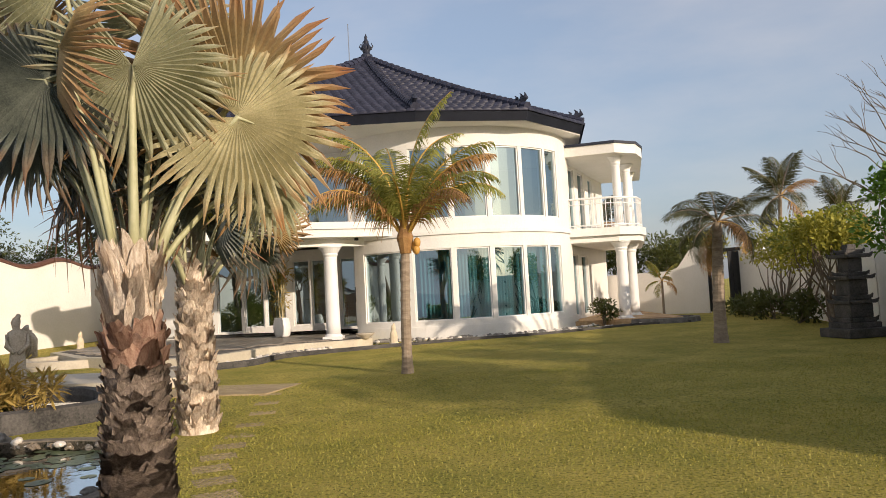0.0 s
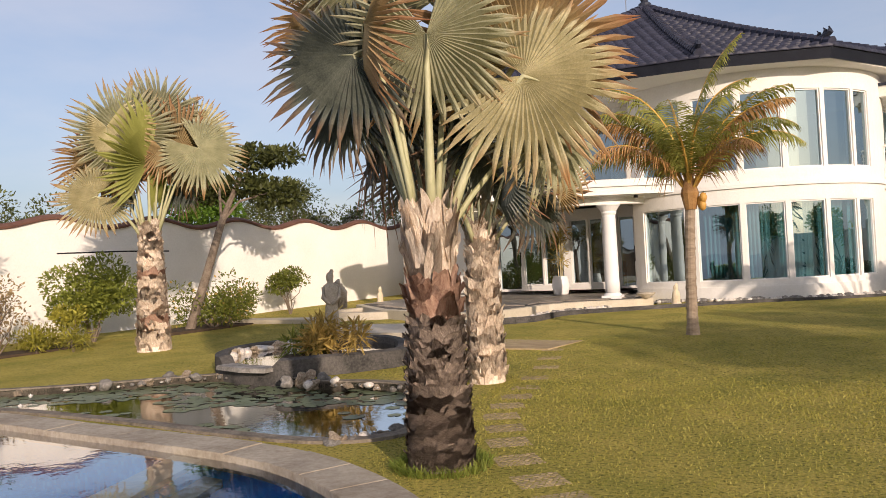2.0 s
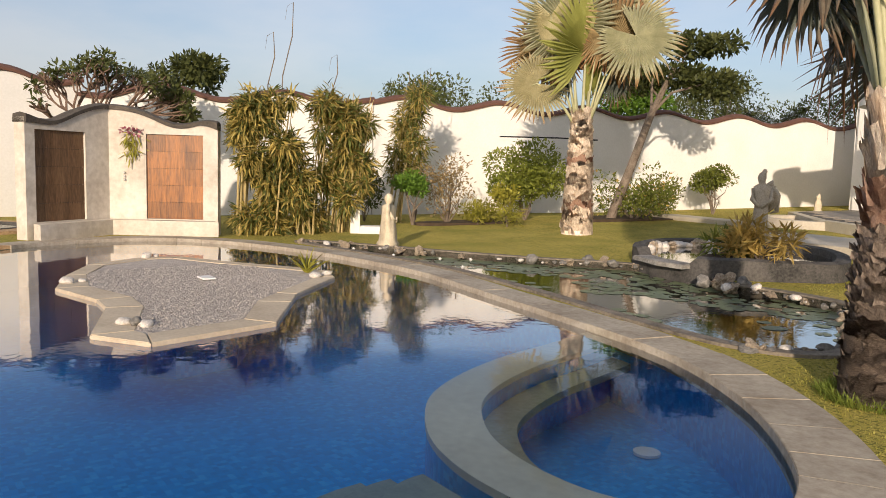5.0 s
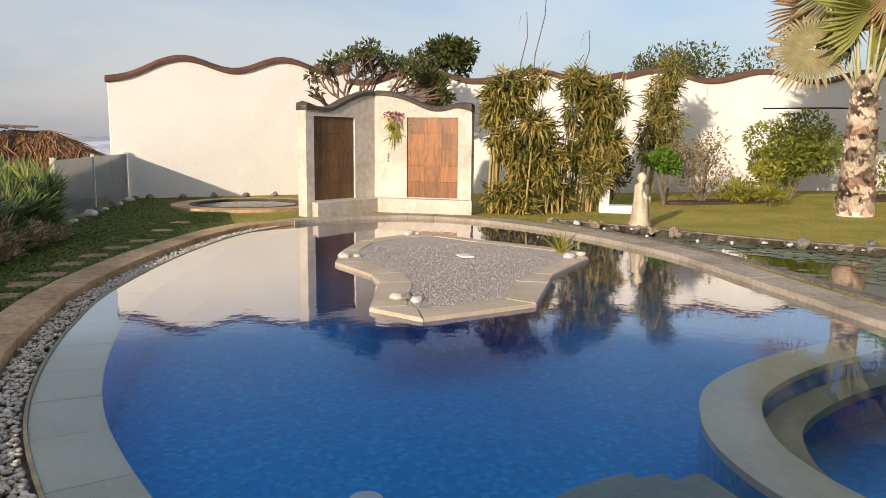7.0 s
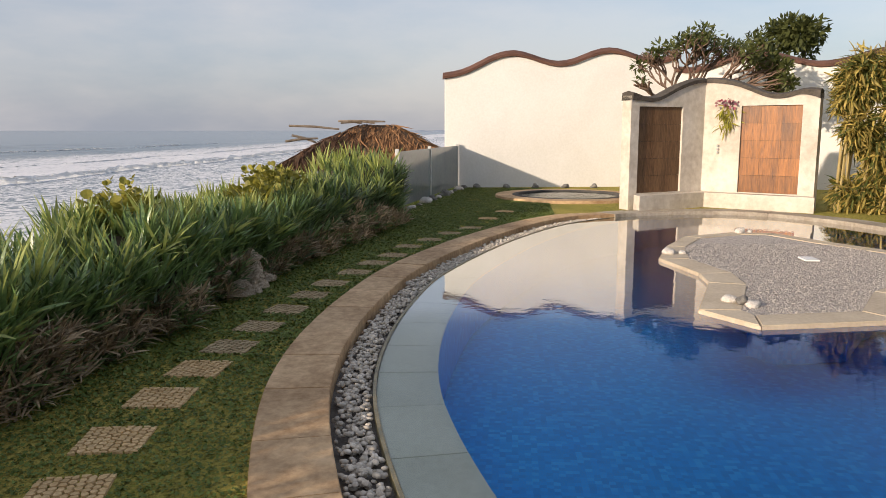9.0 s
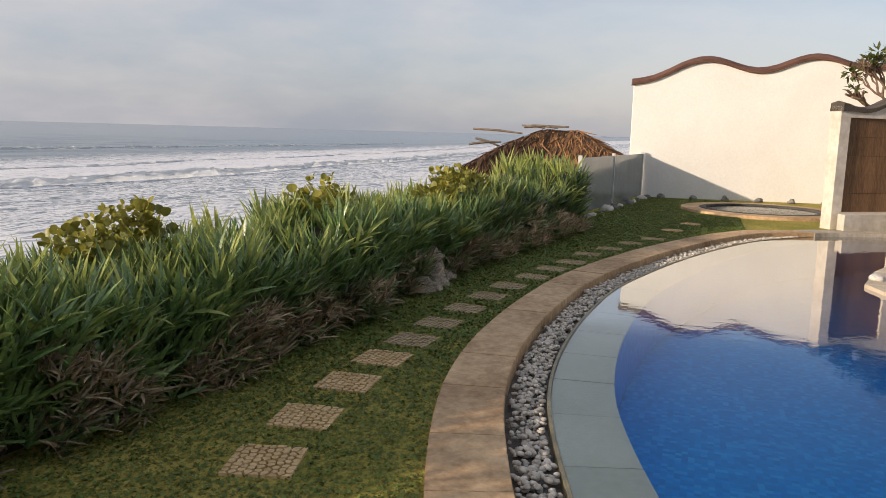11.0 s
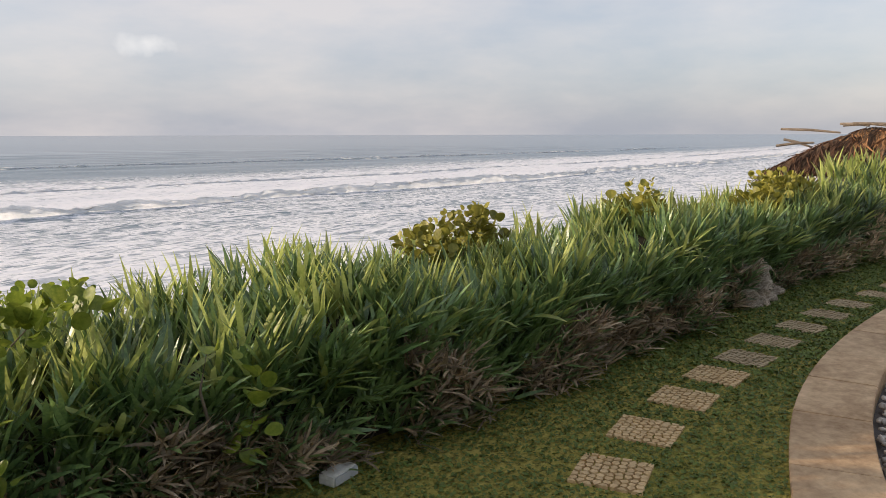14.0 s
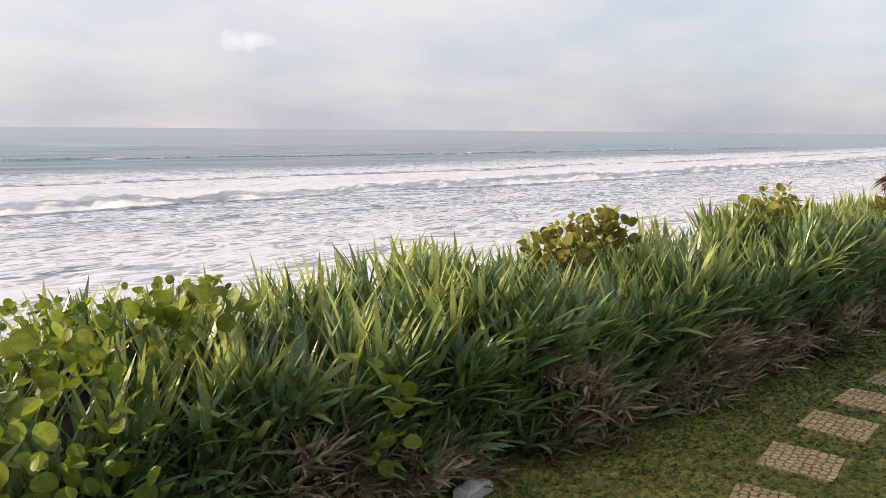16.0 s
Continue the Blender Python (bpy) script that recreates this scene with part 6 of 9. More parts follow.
def shrub(name, label, category, x, y, blobs, count, kind, long, wide, seed, stems=5, r0=0.02, z0=None, group="", extra=None):
    """A bush or small tree: stems from one foot and a ragged crown of leaves; blobs are told from its foot."""
    z0 = ground(x, y) if z0 is None else z0
    ob = thing(name, label, category, (x, y, z0), group=group)
    g = random.Random(seed)
    bm = bmesh.new()
    pick = [blobs[int(g.random() * len(blobs))] for _ in range(stems)]
    branchy(bm, (0, 0, -0.03), [(b[0], b[1], b[2]) for b in pick], seed, r0)
    part("stem", bm, BARK, ob)
    v, f = leaf_shape(long, wide)
    scatter("foliage", v, f, leaves_in(blobs, count, seed, long, wide), LEAF[kind], ob, kind="stuff")
    if extra:
        k2, c2, l2, w2 = extra
        v, f = leaf_shape(l2, w2)
        scatter("blossom", v, f, leaves_in(blobs, c2, seed + 1, l2, w2, shell=0.85), LEAF[k2], ob, kind="stuff")
    return ob

# ---------------------------------------------------------------- hedge towards the sea
HEDGE = loop_curve([(2.2, -3.55), (0.4, -3.4), (-1.0, -3.25), (-2.4, -3.05), (-3.45, -2.86), (-4.66, -2.8), (-5.95, -2.68), (-7.0, -2.72), (-8.7, -2.52), (-10.8, -2.22), (-12.1, -1.98), (-12.9, -2.05), (-13.5, -2.45)], 10, False)
HEDGE_IN = [(x, y - 0.16) for x, y in HEDGE]


def hedge_top(x):
    return 0.61 + 0.06 * math.sin(x * 1.7) + 0.05 * math.sin(x * 4.1 + 1) + (0.42 * math.exp(-((x + 12.9) / 1.0) ** 2)) - 0.06 * min(max((x + 5.5) / 2, 0), 1) - 0.05 * min(max((x + 3.6) / 1.5, 0), 1)


hedge = thing("hedge", "dense hedge of strappy green leaves with dry tan skirts", "hedge")
# solid dark sheet inside the hedge: colours its inner shade and blocks views through
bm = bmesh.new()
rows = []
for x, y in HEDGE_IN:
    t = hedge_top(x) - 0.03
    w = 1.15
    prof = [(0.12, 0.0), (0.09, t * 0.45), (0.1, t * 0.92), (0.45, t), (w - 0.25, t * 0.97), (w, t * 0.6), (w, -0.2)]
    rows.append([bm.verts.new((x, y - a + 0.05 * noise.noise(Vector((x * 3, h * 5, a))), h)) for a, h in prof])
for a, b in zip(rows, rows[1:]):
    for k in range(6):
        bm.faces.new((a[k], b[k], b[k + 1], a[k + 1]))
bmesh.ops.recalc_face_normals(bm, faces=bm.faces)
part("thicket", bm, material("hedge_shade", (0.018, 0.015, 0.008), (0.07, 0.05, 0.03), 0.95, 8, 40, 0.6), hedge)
STRAP = leaf_material("strap_leaf", (0.066, 0.125, 0.04), (0.25, 0.34, 0.115), None, sheer=0.25, vary=0.75, rough=0.33, spec=0.7)
# brighter, yellower copy of the strap leaf: sunlight on it put into the colour
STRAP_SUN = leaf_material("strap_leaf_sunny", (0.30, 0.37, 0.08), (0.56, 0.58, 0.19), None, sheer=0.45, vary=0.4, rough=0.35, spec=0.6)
STRAP_DRY = leaf_material("strap_leaf_dry", (0.26, 0.19, 0.11), (0.74, 0.56, 0.36), None, sheer=0.15, vary=0.75)


def strap(long, wide, arch, n=4):
    vs, fs = [], []
    x = z = 0.0
    for k in range(n + 1):
        f = k / n
        w = wide / 2 * (0.75 + 0.5 * f - 0.95 * f * f) if k < n else 0.0008
        a = radians(12) + arch * f * f
        vs += [(x, -w, z + 0.25 * w), (x, w, z + 0.25 * w)]
        x += math.sin(a) * long / n
        z += math.cos(a) * long / n
    for k in range(n):
        fs.append((2 * k, 2 * k + 1, 2 * k + 3, 2 * k + 2))
    return vs, fs


def tufts(name, foots, seed, blades, lean0, lean1, long, wide, arch, mat, parent, tip=None):
    """Rosettes of strap leaves. foots: x, y, z, way out (radians), how far leant out."""
    g = np.random.default_rng(seed)
    F = np.repeat(np.array(foots), blades, axis=0)
    n = len(F)
    az = g.uniform(0, 2 * np.pi, n)
    ln = g.uniform(lean0, lean1, n)
    d = np.stack([np.cos(az) * np.sin(ln), np.sin(az) * np.sin(ln), np.cos(ln)], 1)
    axis = np.stack([np.cos(F[:, 3]) * np.sin(F[:, 4]), np.sin(F[:, 3]) * np.sin(F[:, 4]), np.cos(F[:, 4])], 1)
    d = d + axis * 0.7 - np.array([0, 0, 0.4])
    d /= np.linalg.norm(d, axis=1)[:, None]
    head, lean = np.arctan2(d[:, 1], d[:, 0]), np.arccos(np.clip(d[:, 2], -1, 1))
    s = g.uniform(0.65, 1.2, n)
    vs, fs = strap(long, wide, arch)
    return scatter(name, vs, fs, frames_of(F[:, :3] + g.normal(0, 0.012, (n, 3)), head, lean, g.normal(0, 0.7, n), np.c_[s, s * g.uniform(0.8, 1.3, n), s]), mat, parent, kind="stuff")


hg_ = np.random.default_rng(21)


def hedge_feet(count, x0, x1, a0, a1, h0, h1, face, clump=None):
    out = []
    hx = [q[0] for q in HEDGE][::-1]
    hy = [q[1] for q in HEDGE][::-1]
    for _ in range(count):
        x = hg_.uniform(x0, x1)
        y = float(np.interp(x, hx, hy)) - 0.16
        a = hg_.uniform(a0, a1)
        t = hedge_top(x)
        z = t * hg_.uniform(h0, h1)
        dry_here = noise.noise(Vector((x * 1.5, z * 2.6, 9))) + 0.35 * noise.noise(Vector((x * 5, z * 7, 2))) - 1.1 * (z / t - 0.3)
        if clump and (dry_here > -0.1) != (clump > 0):
            continue
        lump = 0.10 * noise.noise(Vector((x * 1.8, z * 3, 5)))
        out.append((x, y - a + (lump if face else 0), z, math.pi / 2 + hg_.normal(0, 0.5) if face else hg_.uniform(0, 6.3), hg_.uniform(0.25, 0.85) if face else hg_.uniform(0, 0.3)))
    return out


for x0, x1, dens in ((-13.3, -9, 0.6), (-9, -4.5, 0.9), (-4.5, 2.2, 1.25)):
    w = x1 - x0
    tufts("top_leaves", hedge_feet(int(42 * w * dens), x0, x1, 0.0, 1.1, 0.70, 0.88, False), 1, 12, 0.03, 0.55, 0.36, 0.029, 0.35, STRAP, hedge)
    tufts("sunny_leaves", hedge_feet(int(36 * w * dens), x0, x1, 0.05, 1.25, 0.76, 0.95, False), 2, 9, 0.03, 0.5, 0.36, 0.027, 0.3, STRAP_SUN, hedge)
    tufts("side_leaves", hedge_feet(int(62 * w * dens), x0, x1, -0.06, 0.14, 0.30, 0.86, True), 3, 11, 0.05, 1.05, 0.25, 0.027, 0.4, STRAP, hedge)
    tufts("low_leaves", hedge_feet(int(60 * w * dens), x0, x1, -0.12, 0.06, 0.02, 0.5, True), 5, 9, 0.15, 1.5, 0.17, 0.02, 0.4, STRAP, hedge)
    tufts("dry_leaves", hedge_feet(int(185 * w * dens), x0, x1, -0.17, 0.0, 0.04, 0.72, True, 1), 4, 8, 0.15, 1.6, 0.15, 0.016, 0.5, STRAP_DRY, hedge)
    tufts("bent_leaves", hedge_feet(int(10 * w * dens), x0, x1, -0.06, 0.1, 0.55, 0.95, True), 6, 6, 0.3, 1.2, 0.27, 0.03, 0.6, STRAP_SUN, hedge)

ROUND = leaf_material("round_sea_leaf", (0.17, 0.17, 0.025), (0.40, 0.36, 0.07), None, sheer=0.28, vary=0.4, rough=0.4)
round_v = [(0, 0, 0)] + [(0.5 + 0.52 * math.cos(a), 0.5 * math.sin(a), 0.17 * abs(math.sin(a)) ** 1.4 + 0.03 * math.cos(3 * a)) for a in [math.pi - 0.35 - k * (2 * math.pi - 0.7) / 9 for k in range(10)]]
round_f = [(0, k, k + 1) for k in range(1, 10)]
VINE = leaf_material("vine_leaf", (0.13, 0.20, 0.02), (0.38, 0.43, 0.06), None, sheer=0.4, vary=0.4, rough=0.4)


def round_bush(label, x, y, blobs, count, size, seed, z0=0.0, mat=ROUND):
    ob = thing("sea_shrub", label, "shrub", (x, y, z0), group="round-leaved shrubs in the hedge")
    bm = bmesh.new()
    branchy(bm, (0, 0, 0), [b[:3] for b in blobs], seed, 0.012)
    part("stem", bm, BARK, ob)
    m = leaves_in(blobs, count, seed, size, size, up=0.5, outward=0.4, shell=0.3)
    m[:, :3, :3] *= size * np.random.default_rng(seed).uniform(0.6, 1.15, len(m))[:, None, None]
    scatter("foliage", round_v, round_f, m, mat, ob, kind="stuff")


round_bush("shrub with round yellow-green leaves rising from the hedge", -4.15, -3.72, [(0, 0, 0.86, 0.26, 0.2, 0.14), (0.3, 0, 0.78, 0.22, 0.2, 0.12), (-0.2, 0.05, 0.9, 0.13, 0.15, 0.12), (-0.33, 0.0, 0.78, 0.16, 0.16, 0.1)], 330, 0.062, 1)
round_bush("shrub with round yellow-green leaves rising from the hedge", -6.45, -3.5, [(0, 0, 0.95, 0.16, 0.2, 0.15), (-0.22, 0, 0.85, 0.2, 0.2, 0.11), (0.25, 0, 0.85, 0.18, 0.2, 0.12)], 190, 0.072, 2)
round_bush("bushy round-leaved shrub behind the hedge", -9.3, -3.2, [(0, 0, 0.9, 0.42, 0.3, 0.18), (-0.5, 0, 0.86, 0.36, 0.3, 0.14), (0.45, 0, 0.76, 0.3, 0.3, 0.12)], 520, 0.075, 3)
round_bush("creeping vine with big round leaves over the hedge", -1.1, -4.15, [(0, 0, 0.74, 0.55, 0.35, 0.08), (-0.6, 0.0, 0.76, 0.3, 0.3, 0.06), (0.6, 0.1, 0.74, 0.4, 0.35, 0.07), (0.15, 0.75, 0.78, 0.34, 0.22, 0.10), (0.2, 0.98, 0.62, 0.24, 0.08, 0.16), (0.1, 1.05, 0.36, 0.2, 0.06, 0.18), (-0.35, 0.6, 0.82, 0.25, 0.2, 0.06), (0.5, 1.0, 0.5, 0.2, 0.06, 0.2)], 560, 0.058, 4, mat=VINE)
round_bush("trailing vine with round leaves on the hedge's face", -2.0, -3.3, [(0.15, 0.22, 0.68, 0.15, 0.05, 0.1), (-0.02, 0.27, 0.42, 0.14, 0.05, 0.2)], 18, 0.08, 5, mat=VINE)

# longer grass round the near palm's foot
tuft = thing("grass_tuft", "ring of longer bright grass round the palm's foot", "grass", (-2.46, 5.27, 0.0))
rings = np.random.default_rng(3).uniform(0, 2 * np.pi, 170)
tufts("leafage", [(0.30 * math.cos(q) * (1 + 0.3 * (k % 5) / 5), 0.30 * math.sin(q) * (1 + 0.3 * (k % 5) / 5), -0.01, q, 0.4) for k, q in enumerate(rings)], 8, 8, 0.05, 0.7, 0.085, 0.007, 0.6, leaf_material("long_grass", (0.16, 0.22, 0.03), (0.36, 0.40, 0.08)), tuft)

# rocks in and under the hedge
ROCKS = [stone_mesh("rock", GREYROCK, k, 0.8, 0.3, 3) for k in range(3)]
CORAL = [stone_mesh("rock", WHITEROCK, 10 + k, 0.7, 0.3, 2) for k in range(3)]
PALEROCK = [stone_mesh("rock", material("pale_lumpy_rock", (0.30, 0.21, 0.13), (0.86, 0.73, 0.56), 0.85, 7, 30, 1.0, vary=0.2, dist=0.04), 20 + k, 0.9, 0.62, 4) for k in range(3)]


def rock(mesh, x, y, size, seed, label, group="", z=None, sink=0.25):
    r = random.Random(seed)
    z = ground(x, y) if z is None else z
    sx, sy, sz = size * r.uniform(0.8, 1.2), size * r.uniform(0.8, 1.2), size * r.uniform(0.7, 1.1)
    ob = new("rock", mesh)
    ob.matrix_basis = pose(x, y, z + sz * (0.4 - sink), 0, 0, r.uniform(0, 360)) @ Matrix.Diagonal((sx, sy, sz, 1))
    return tagged(ob, label, "rock", group)


for k, (x, y, s) in enumerate(((-6.98, -2.62, 0.26), (-7.25, -2.57, 0.30), (-7.50, -2.58, 0.27), (-7.08, -2.72, 0.26), (-7.42, -2.66, 0.26), (-6.80, -2.75, 0.22))):
    rock(PALEROCK[k % 3], x, y - 0.15, s * 0.92, k, "pale pitted rock jutting from the hedge's foot", "rocks at the hedge", z=0.03 + 0.19 * (k > 2))
for k in range(11):
    f = k / 10
    rock(CORAL[k % 3] if k % 2 else ROCKS[k % 3], -14.2 - 5.8 * f, -2.26 + 0.72 * f, 0.24 - 0.06 * (k % 3), 30 + k, "small rock along the fence foot", "rocks along the fence")
for k in range(7):
    rock(ROCKS[k % 3], -20.2 - 0.05 * k, -1.2 + 0.75 * k, 0.2, 50 + k, "small grey stone at the wall's foot", "stones at the wall")

# garden spotlight in the grass
lampg = thing("garden_light", "small grey bulkhead light in the grass at the hedge", "garden light", (-2.42, -3.0, 0.0), 8)
bm = bmesh.new()
box(bm, -0.085, 0.085, -0.045, 0.045, 0.0, 0.055, 0.018)
part("housing", bm, material("grey_light_housing", (0.50, 0.48, 0.40), (0.70, 0.67, 0.58), 0.6, 10, 60, 0.2), lampg)
bm = bmesh.new()
box(bm, -0.075, 0.075, 0.046, 0.051, 0.012, 0.048)
part("lens", bm, material("light_lens", (0.4, 0.4, 0.38), (0.5, 0.5, 0.47), 0.2, 10, 60, 0.0), lampg)

# stepping stones
def paver_mesh(seed):
    r = random.Random(seed)
    pts = [Vector((-0.2 + 0.4 * (i + 0.5 + 0.25 * (-1) ** j + r.uniform(-0.2, 0.2)) / 8, -0.2 + 0.4 * (j + 0.5 + r.uniform(-0.2, 0.2)) / 9)) for i in range(8) for j in range(9)]
    bm = bmesh.new()
    for p in pts:
        poly = [Vector(q) for q in ((-0.195, -0.195), (0.195, -0.195), (0.195, 0.195), (-0.195, 0.195))]
        for q in pts:
            if q is p or (q - p).length > 0.22:
                continue
            m, nn = (p + q) / 2, (q - p).normalized()
            m = m - nn * 0.004
            out = []
            for a, b in zip(poly, poly[1:] + poly[:1]):
                da, db = (a - m).dot(nn), (b - m).dot(nn)
                if da <= 0:
                    out.append(a)
                if (da < 0) != (db < 0):
                    out.append(a.lerp(b, da / (da - db)))
            poly = out
            if len(poly) < 3:
                break
        if len(poly) < 3:
            continue
        h = 0.016 + r.uniform(0, 0.005)
        lo = [bm.verts.new((q.x, q.y, 0.0)) for q in poly]
        hi = [bm.verts.new((p.x + (q.x - p.x) * 0.9, p.y + (q.y - p.y) * 0.9, h)) for q in poly]
        n = len(poly)
        for k in range(n):
            bm.faces.new((lo[k], lo[(k + 1) % n], hi[(k + 1) % n], hi[k]))
        bm.faces.new(hi)
    bmesh.ops.recalc_face_normals(bm, faces=bm.faces)
    return mesh_of(bm, "cobbles", PAVER)


COBBLES = [paver_mesh(k) for k in range(4)]
bm = bmesh.new()
box(bm, -0.205, 0.205, -0.205, 0.205, -0.06, 0.004, 0.006)
PAD = mesh_of(bm, "slab", MORTAR)


WORN = material("worn_paver", (0.32, 0.23, 0.12), (0.52, 0.40, 0.23), 0.85, 4, 40, 0.4, vary=0.15)
WORN_COBBLES = []
for c in COBBLES:
    c = c.copy()
    c.materials.clear()
    c.materials.append(WORN)
    WORN_COBBLES.append(c)
bm = bmesh.new()
box(bm, -0.205, 0.205, -0.205, 0.205, -0.06, 0.012, 0.006)
WORN_PAD = mesh_of(bm, "slab", material("worn_paver_mortar", (0.16, 0.14, 0.07), (0.25, 0.21, 0.12), 0.9, 8, 60, 0.4))


SUNK = material("overgrown_paver", (0.22, 0.175, 0.085), (0.44, 0.34, 0.19), 0.9, 4, 40, 0.4, vary=0.25)
SUNK_COBBLES = []
for c in COBBLES:
    c = c.copy()
    c.materials.clear()
    c.materials.append(SUNK)
    SUNK_COBBLES.append(c)
SETS = {"clean": (PAD, COBBLES), "worn": (WORN_PAD, WORN_COBBLES), "sunk": (WORN_PAD, SUNK_COBBLES)}


def paver(x, y, turn, seed, label, group, scale=1.0, deep=1.0, z=0.008, state="clean"):
    p = thing("stepping_stone", label, "stepping stone", (x, y, ground(x, y) + z), turn, group)
    p.scale = (scale, scale * deep, 1)
    shared("slab", SETS[state][0], p)
    c = shared("cobbles", SETS[state][1][seed % 4], p)
    tagged(c, kind="stuff")


left_steps = [(-2.68, -2.02), (-3.22, -2.1), (-3.77, -2.19), (-4.355, -2.23), (-4.88, -2.23), (-5.39, -2.215), (-5.94, -2.2), (-6.51, -2.155), (-7.07, -2.11), (-7.62, -2.05), (-8.21, -1.93), (-8.79, -1.83), (-9.34, -1.7),
              (-10.05, -1.61), (-10.67, -1.4), (-11.35, -1.19), (-11.99, -0.91), (-13.24, -0.69), (-14.38, -0.43)]
for k, (x, y) in enumerate(left_steps):
    old = 5 <= k < 17
    paver(x, y, 20 - 5 * k if k < 6 else -6 - 2 * (k - 5), k, "mossy worn stepping stone of pebbles set in the grass" if old else "square stepping stone of tan pebbles set in the grass", "stepping stones by the pool", 0.82, 1.0, -0.012 if old else -0.006, "worn" if old else "clean")
right_steps = [(-1.12, 4.2), (-1.34, 4.66), (-1.63, 5.06), (-1.95, 5.56), (-2.21, 6.1), (-2.42, 6.63), (-2.64, 7.15), (-2.76, 7.7), (-2.83, 8.25), (-2.92, 8.9), (-3.02, 9.6), (-3.12, 10.5), (-3.32, 11.4), (-3.54, 12.4), (-4.1, 13.2)]
for k, (x, y) in enumerate(right_steps):
    paver(x, y, 40 - 2.5 * k, k + 1, "flush stepping stone of worn pebbles in the lawn", "stepping stones on the lawn", 0.92, 0.9, -0.016, "sunk")

# ---------------------------------------------------------------- shower wall
shower = thing("shower_wall", "cream stone outdoor shower wall with timber and copper panels", "shower", kind="structure")
S0, SC, S1 = Vector((-14.92, 1.86)), Vector((-15.95, 3.42)), Vector((-14.85, 5.16))


def shower_half(a, b, heights, panel, pmat, pname):
    d = (b - a).normalized()
    far = (b - a).length
    nr = Vector((d.y, -d.x))                     # away from the pool or towards it
    if nr.dot(Vector((1, 0))) < 0:
        nr = -nr
    n = 24
    tops = [heights(k / n) for k in range(n + 1)]
    bm = bmesh.new()
    s0, s1, z0, z1 = panel
    cuts = sorted(set([far * k / n for k in range(n + 1)] + [s0, s1]))
    for u, v in zip(cuts, cuts[1:]):
        m = (u + v) / 2
        tu, tv = (float(np.interp(q / far, [k / n for k in range(n + 1)], tops)) for q in (u, v))
        bands = [(-0.1, -0.1, tu, tv)] if not s0 < m < s1 else [(-0.1, -0.1, z0, z0), (z1, z1, tu, tv)]
        for lo_u, lo_v, hi_u, hi_v in bands:
            vs = []
            for q, lo, hi in ((u, lo_u, hi_u), (v, lo_v, hi_v)):
                p = a + d * q
                for off in (0.0, -0.24):
                    vs += [bm.verts.new((p.x + nr.x * off, p.y + nr.y * off, lo)), bm.verts.new((p.x + nr.x * off, p.y + nr.y * off, hi))]
            for f in ((0, 1, 5, 4), (2, 6, 7, 3), (1, 3, 7, 5), (0, 4, 6, 2), (0, 2, 3, 1), (4, 5, 7, 6)):
                bm.faces.new([vs[i] for i in f])
    bmesh.ops.remove_doubles(bm, verts=bm.verts, dist=0.0005)
    bmesh.ops.recalc_face_normals(bm, faces=bm.faces)
    part("wall_body", bm, SHOWERSTONE, shower)
    bm = bmesh.new()
    rows = []
    for k in range(n + 1):
        p = a + d * (far * k / n)
        rows.append([bm.verts.new((p.x + nr.x * o, p.y + nr.y * o, tops[k] + h)) for o, h in ((0.035, -0.02 - 0.07 * max(0.0, 1 - k / 4)), (0.045, 0.05), (-0.1, 0.085), (-0.26, 0.05), (-0.275, -0.02 - 0.07 * max(0.0, 1 - k / 4)))])
    for p, q in zip(rows, rows[1:]):
        for k in range(5):
            bm.faces.new((p[k], q[k], q[(k + 1) % 5], p[(k + 1) % 5]))
    bm.faces.new(rows[0])
    bm.faces.new(rows[-1][::-1])
    bmesh.ops.recalc_face_normals(bm, faces=bm.faces)
    part("wall_cap", bm, material("grey_cap_stone", (0.05, 0.042, 0.034), (0.13, 0.108, 0.085), 0.8, 4, 30, 0.4), shower)
    # sheets of the panel
    for i in range(3):
        for j in range(5):
            bm = bmesh.new()
            u0, u1 = s0 + (s1 - s0) * i / 3 + 0.001, s0 + (s1 - s0) * (i + 1) / 3 - 0.001
            w0, w1 = z0 + (z1 - z0) * j / 5 + 0.002, z0 + (z1 - z0) * (j + 1) / 5 - 0.002
            off = -0.045 + 0.0015 * ((i + j) % 2)
            p, q = a + d * u0, a + d * u1
            slab(bm, [(p.x + nr.x * off, p.y + nr.y * off), (q.x + nr.x * off, q.y + nr.y * off), (q.x + nr.x * (off - 0.02), q.y + nr.y * (off - 0.02)), (p.x + nr.x * (off - 0.02), p.y + nr.y * (off - 0.02))], w0, w1)
            part(pname, bm, pmat, shower)
    bm = bmesh.new()
    p, q = a + d * s0, a + d * s1
    slab(bm, [(p.x - nr.x * 0.09, p.y - nr.y * 0.09), (q.x - nr.x * 0.09, q.y - nr.y * 0.09), (q.x - nr.x * 0.2, q.y - nr.y * 0.2), (p.x - nr.x * 0.2, p.y - nr.y * 0.2)], z0, z1)
    part("panel_back", bm, BLACK, shower)


bump = lambda f, c, w: math.exp(-((f - c) / w) ** 2)
shower_half(S0, SC, lambda f: 2.06 + 0.05 * bump(f, 0.0, 0.12) - 0.07 * bump(f, 0.32, 0.2) + 0.34 * (0.5 - 0.5 * math.cos(math.pi * f)) ** 1.5, (0.2, 1.3, 0.30, 1.91), BROWNPANEL, "timber_sheet")
shower_half(S1, SC, lambda f: 2.08 + 0.08 * bump(f, 0.1, 0.15) - 0.09 * bump(f, 0.42, 0.2) + 0.32 * (0.5 - 0.5 * math.cos(math.pi * f)) ** 1.2, (0.28, 1.36, 0.30, 1.93), COPPER, "copper_sheet")
bm = bmesh.new()
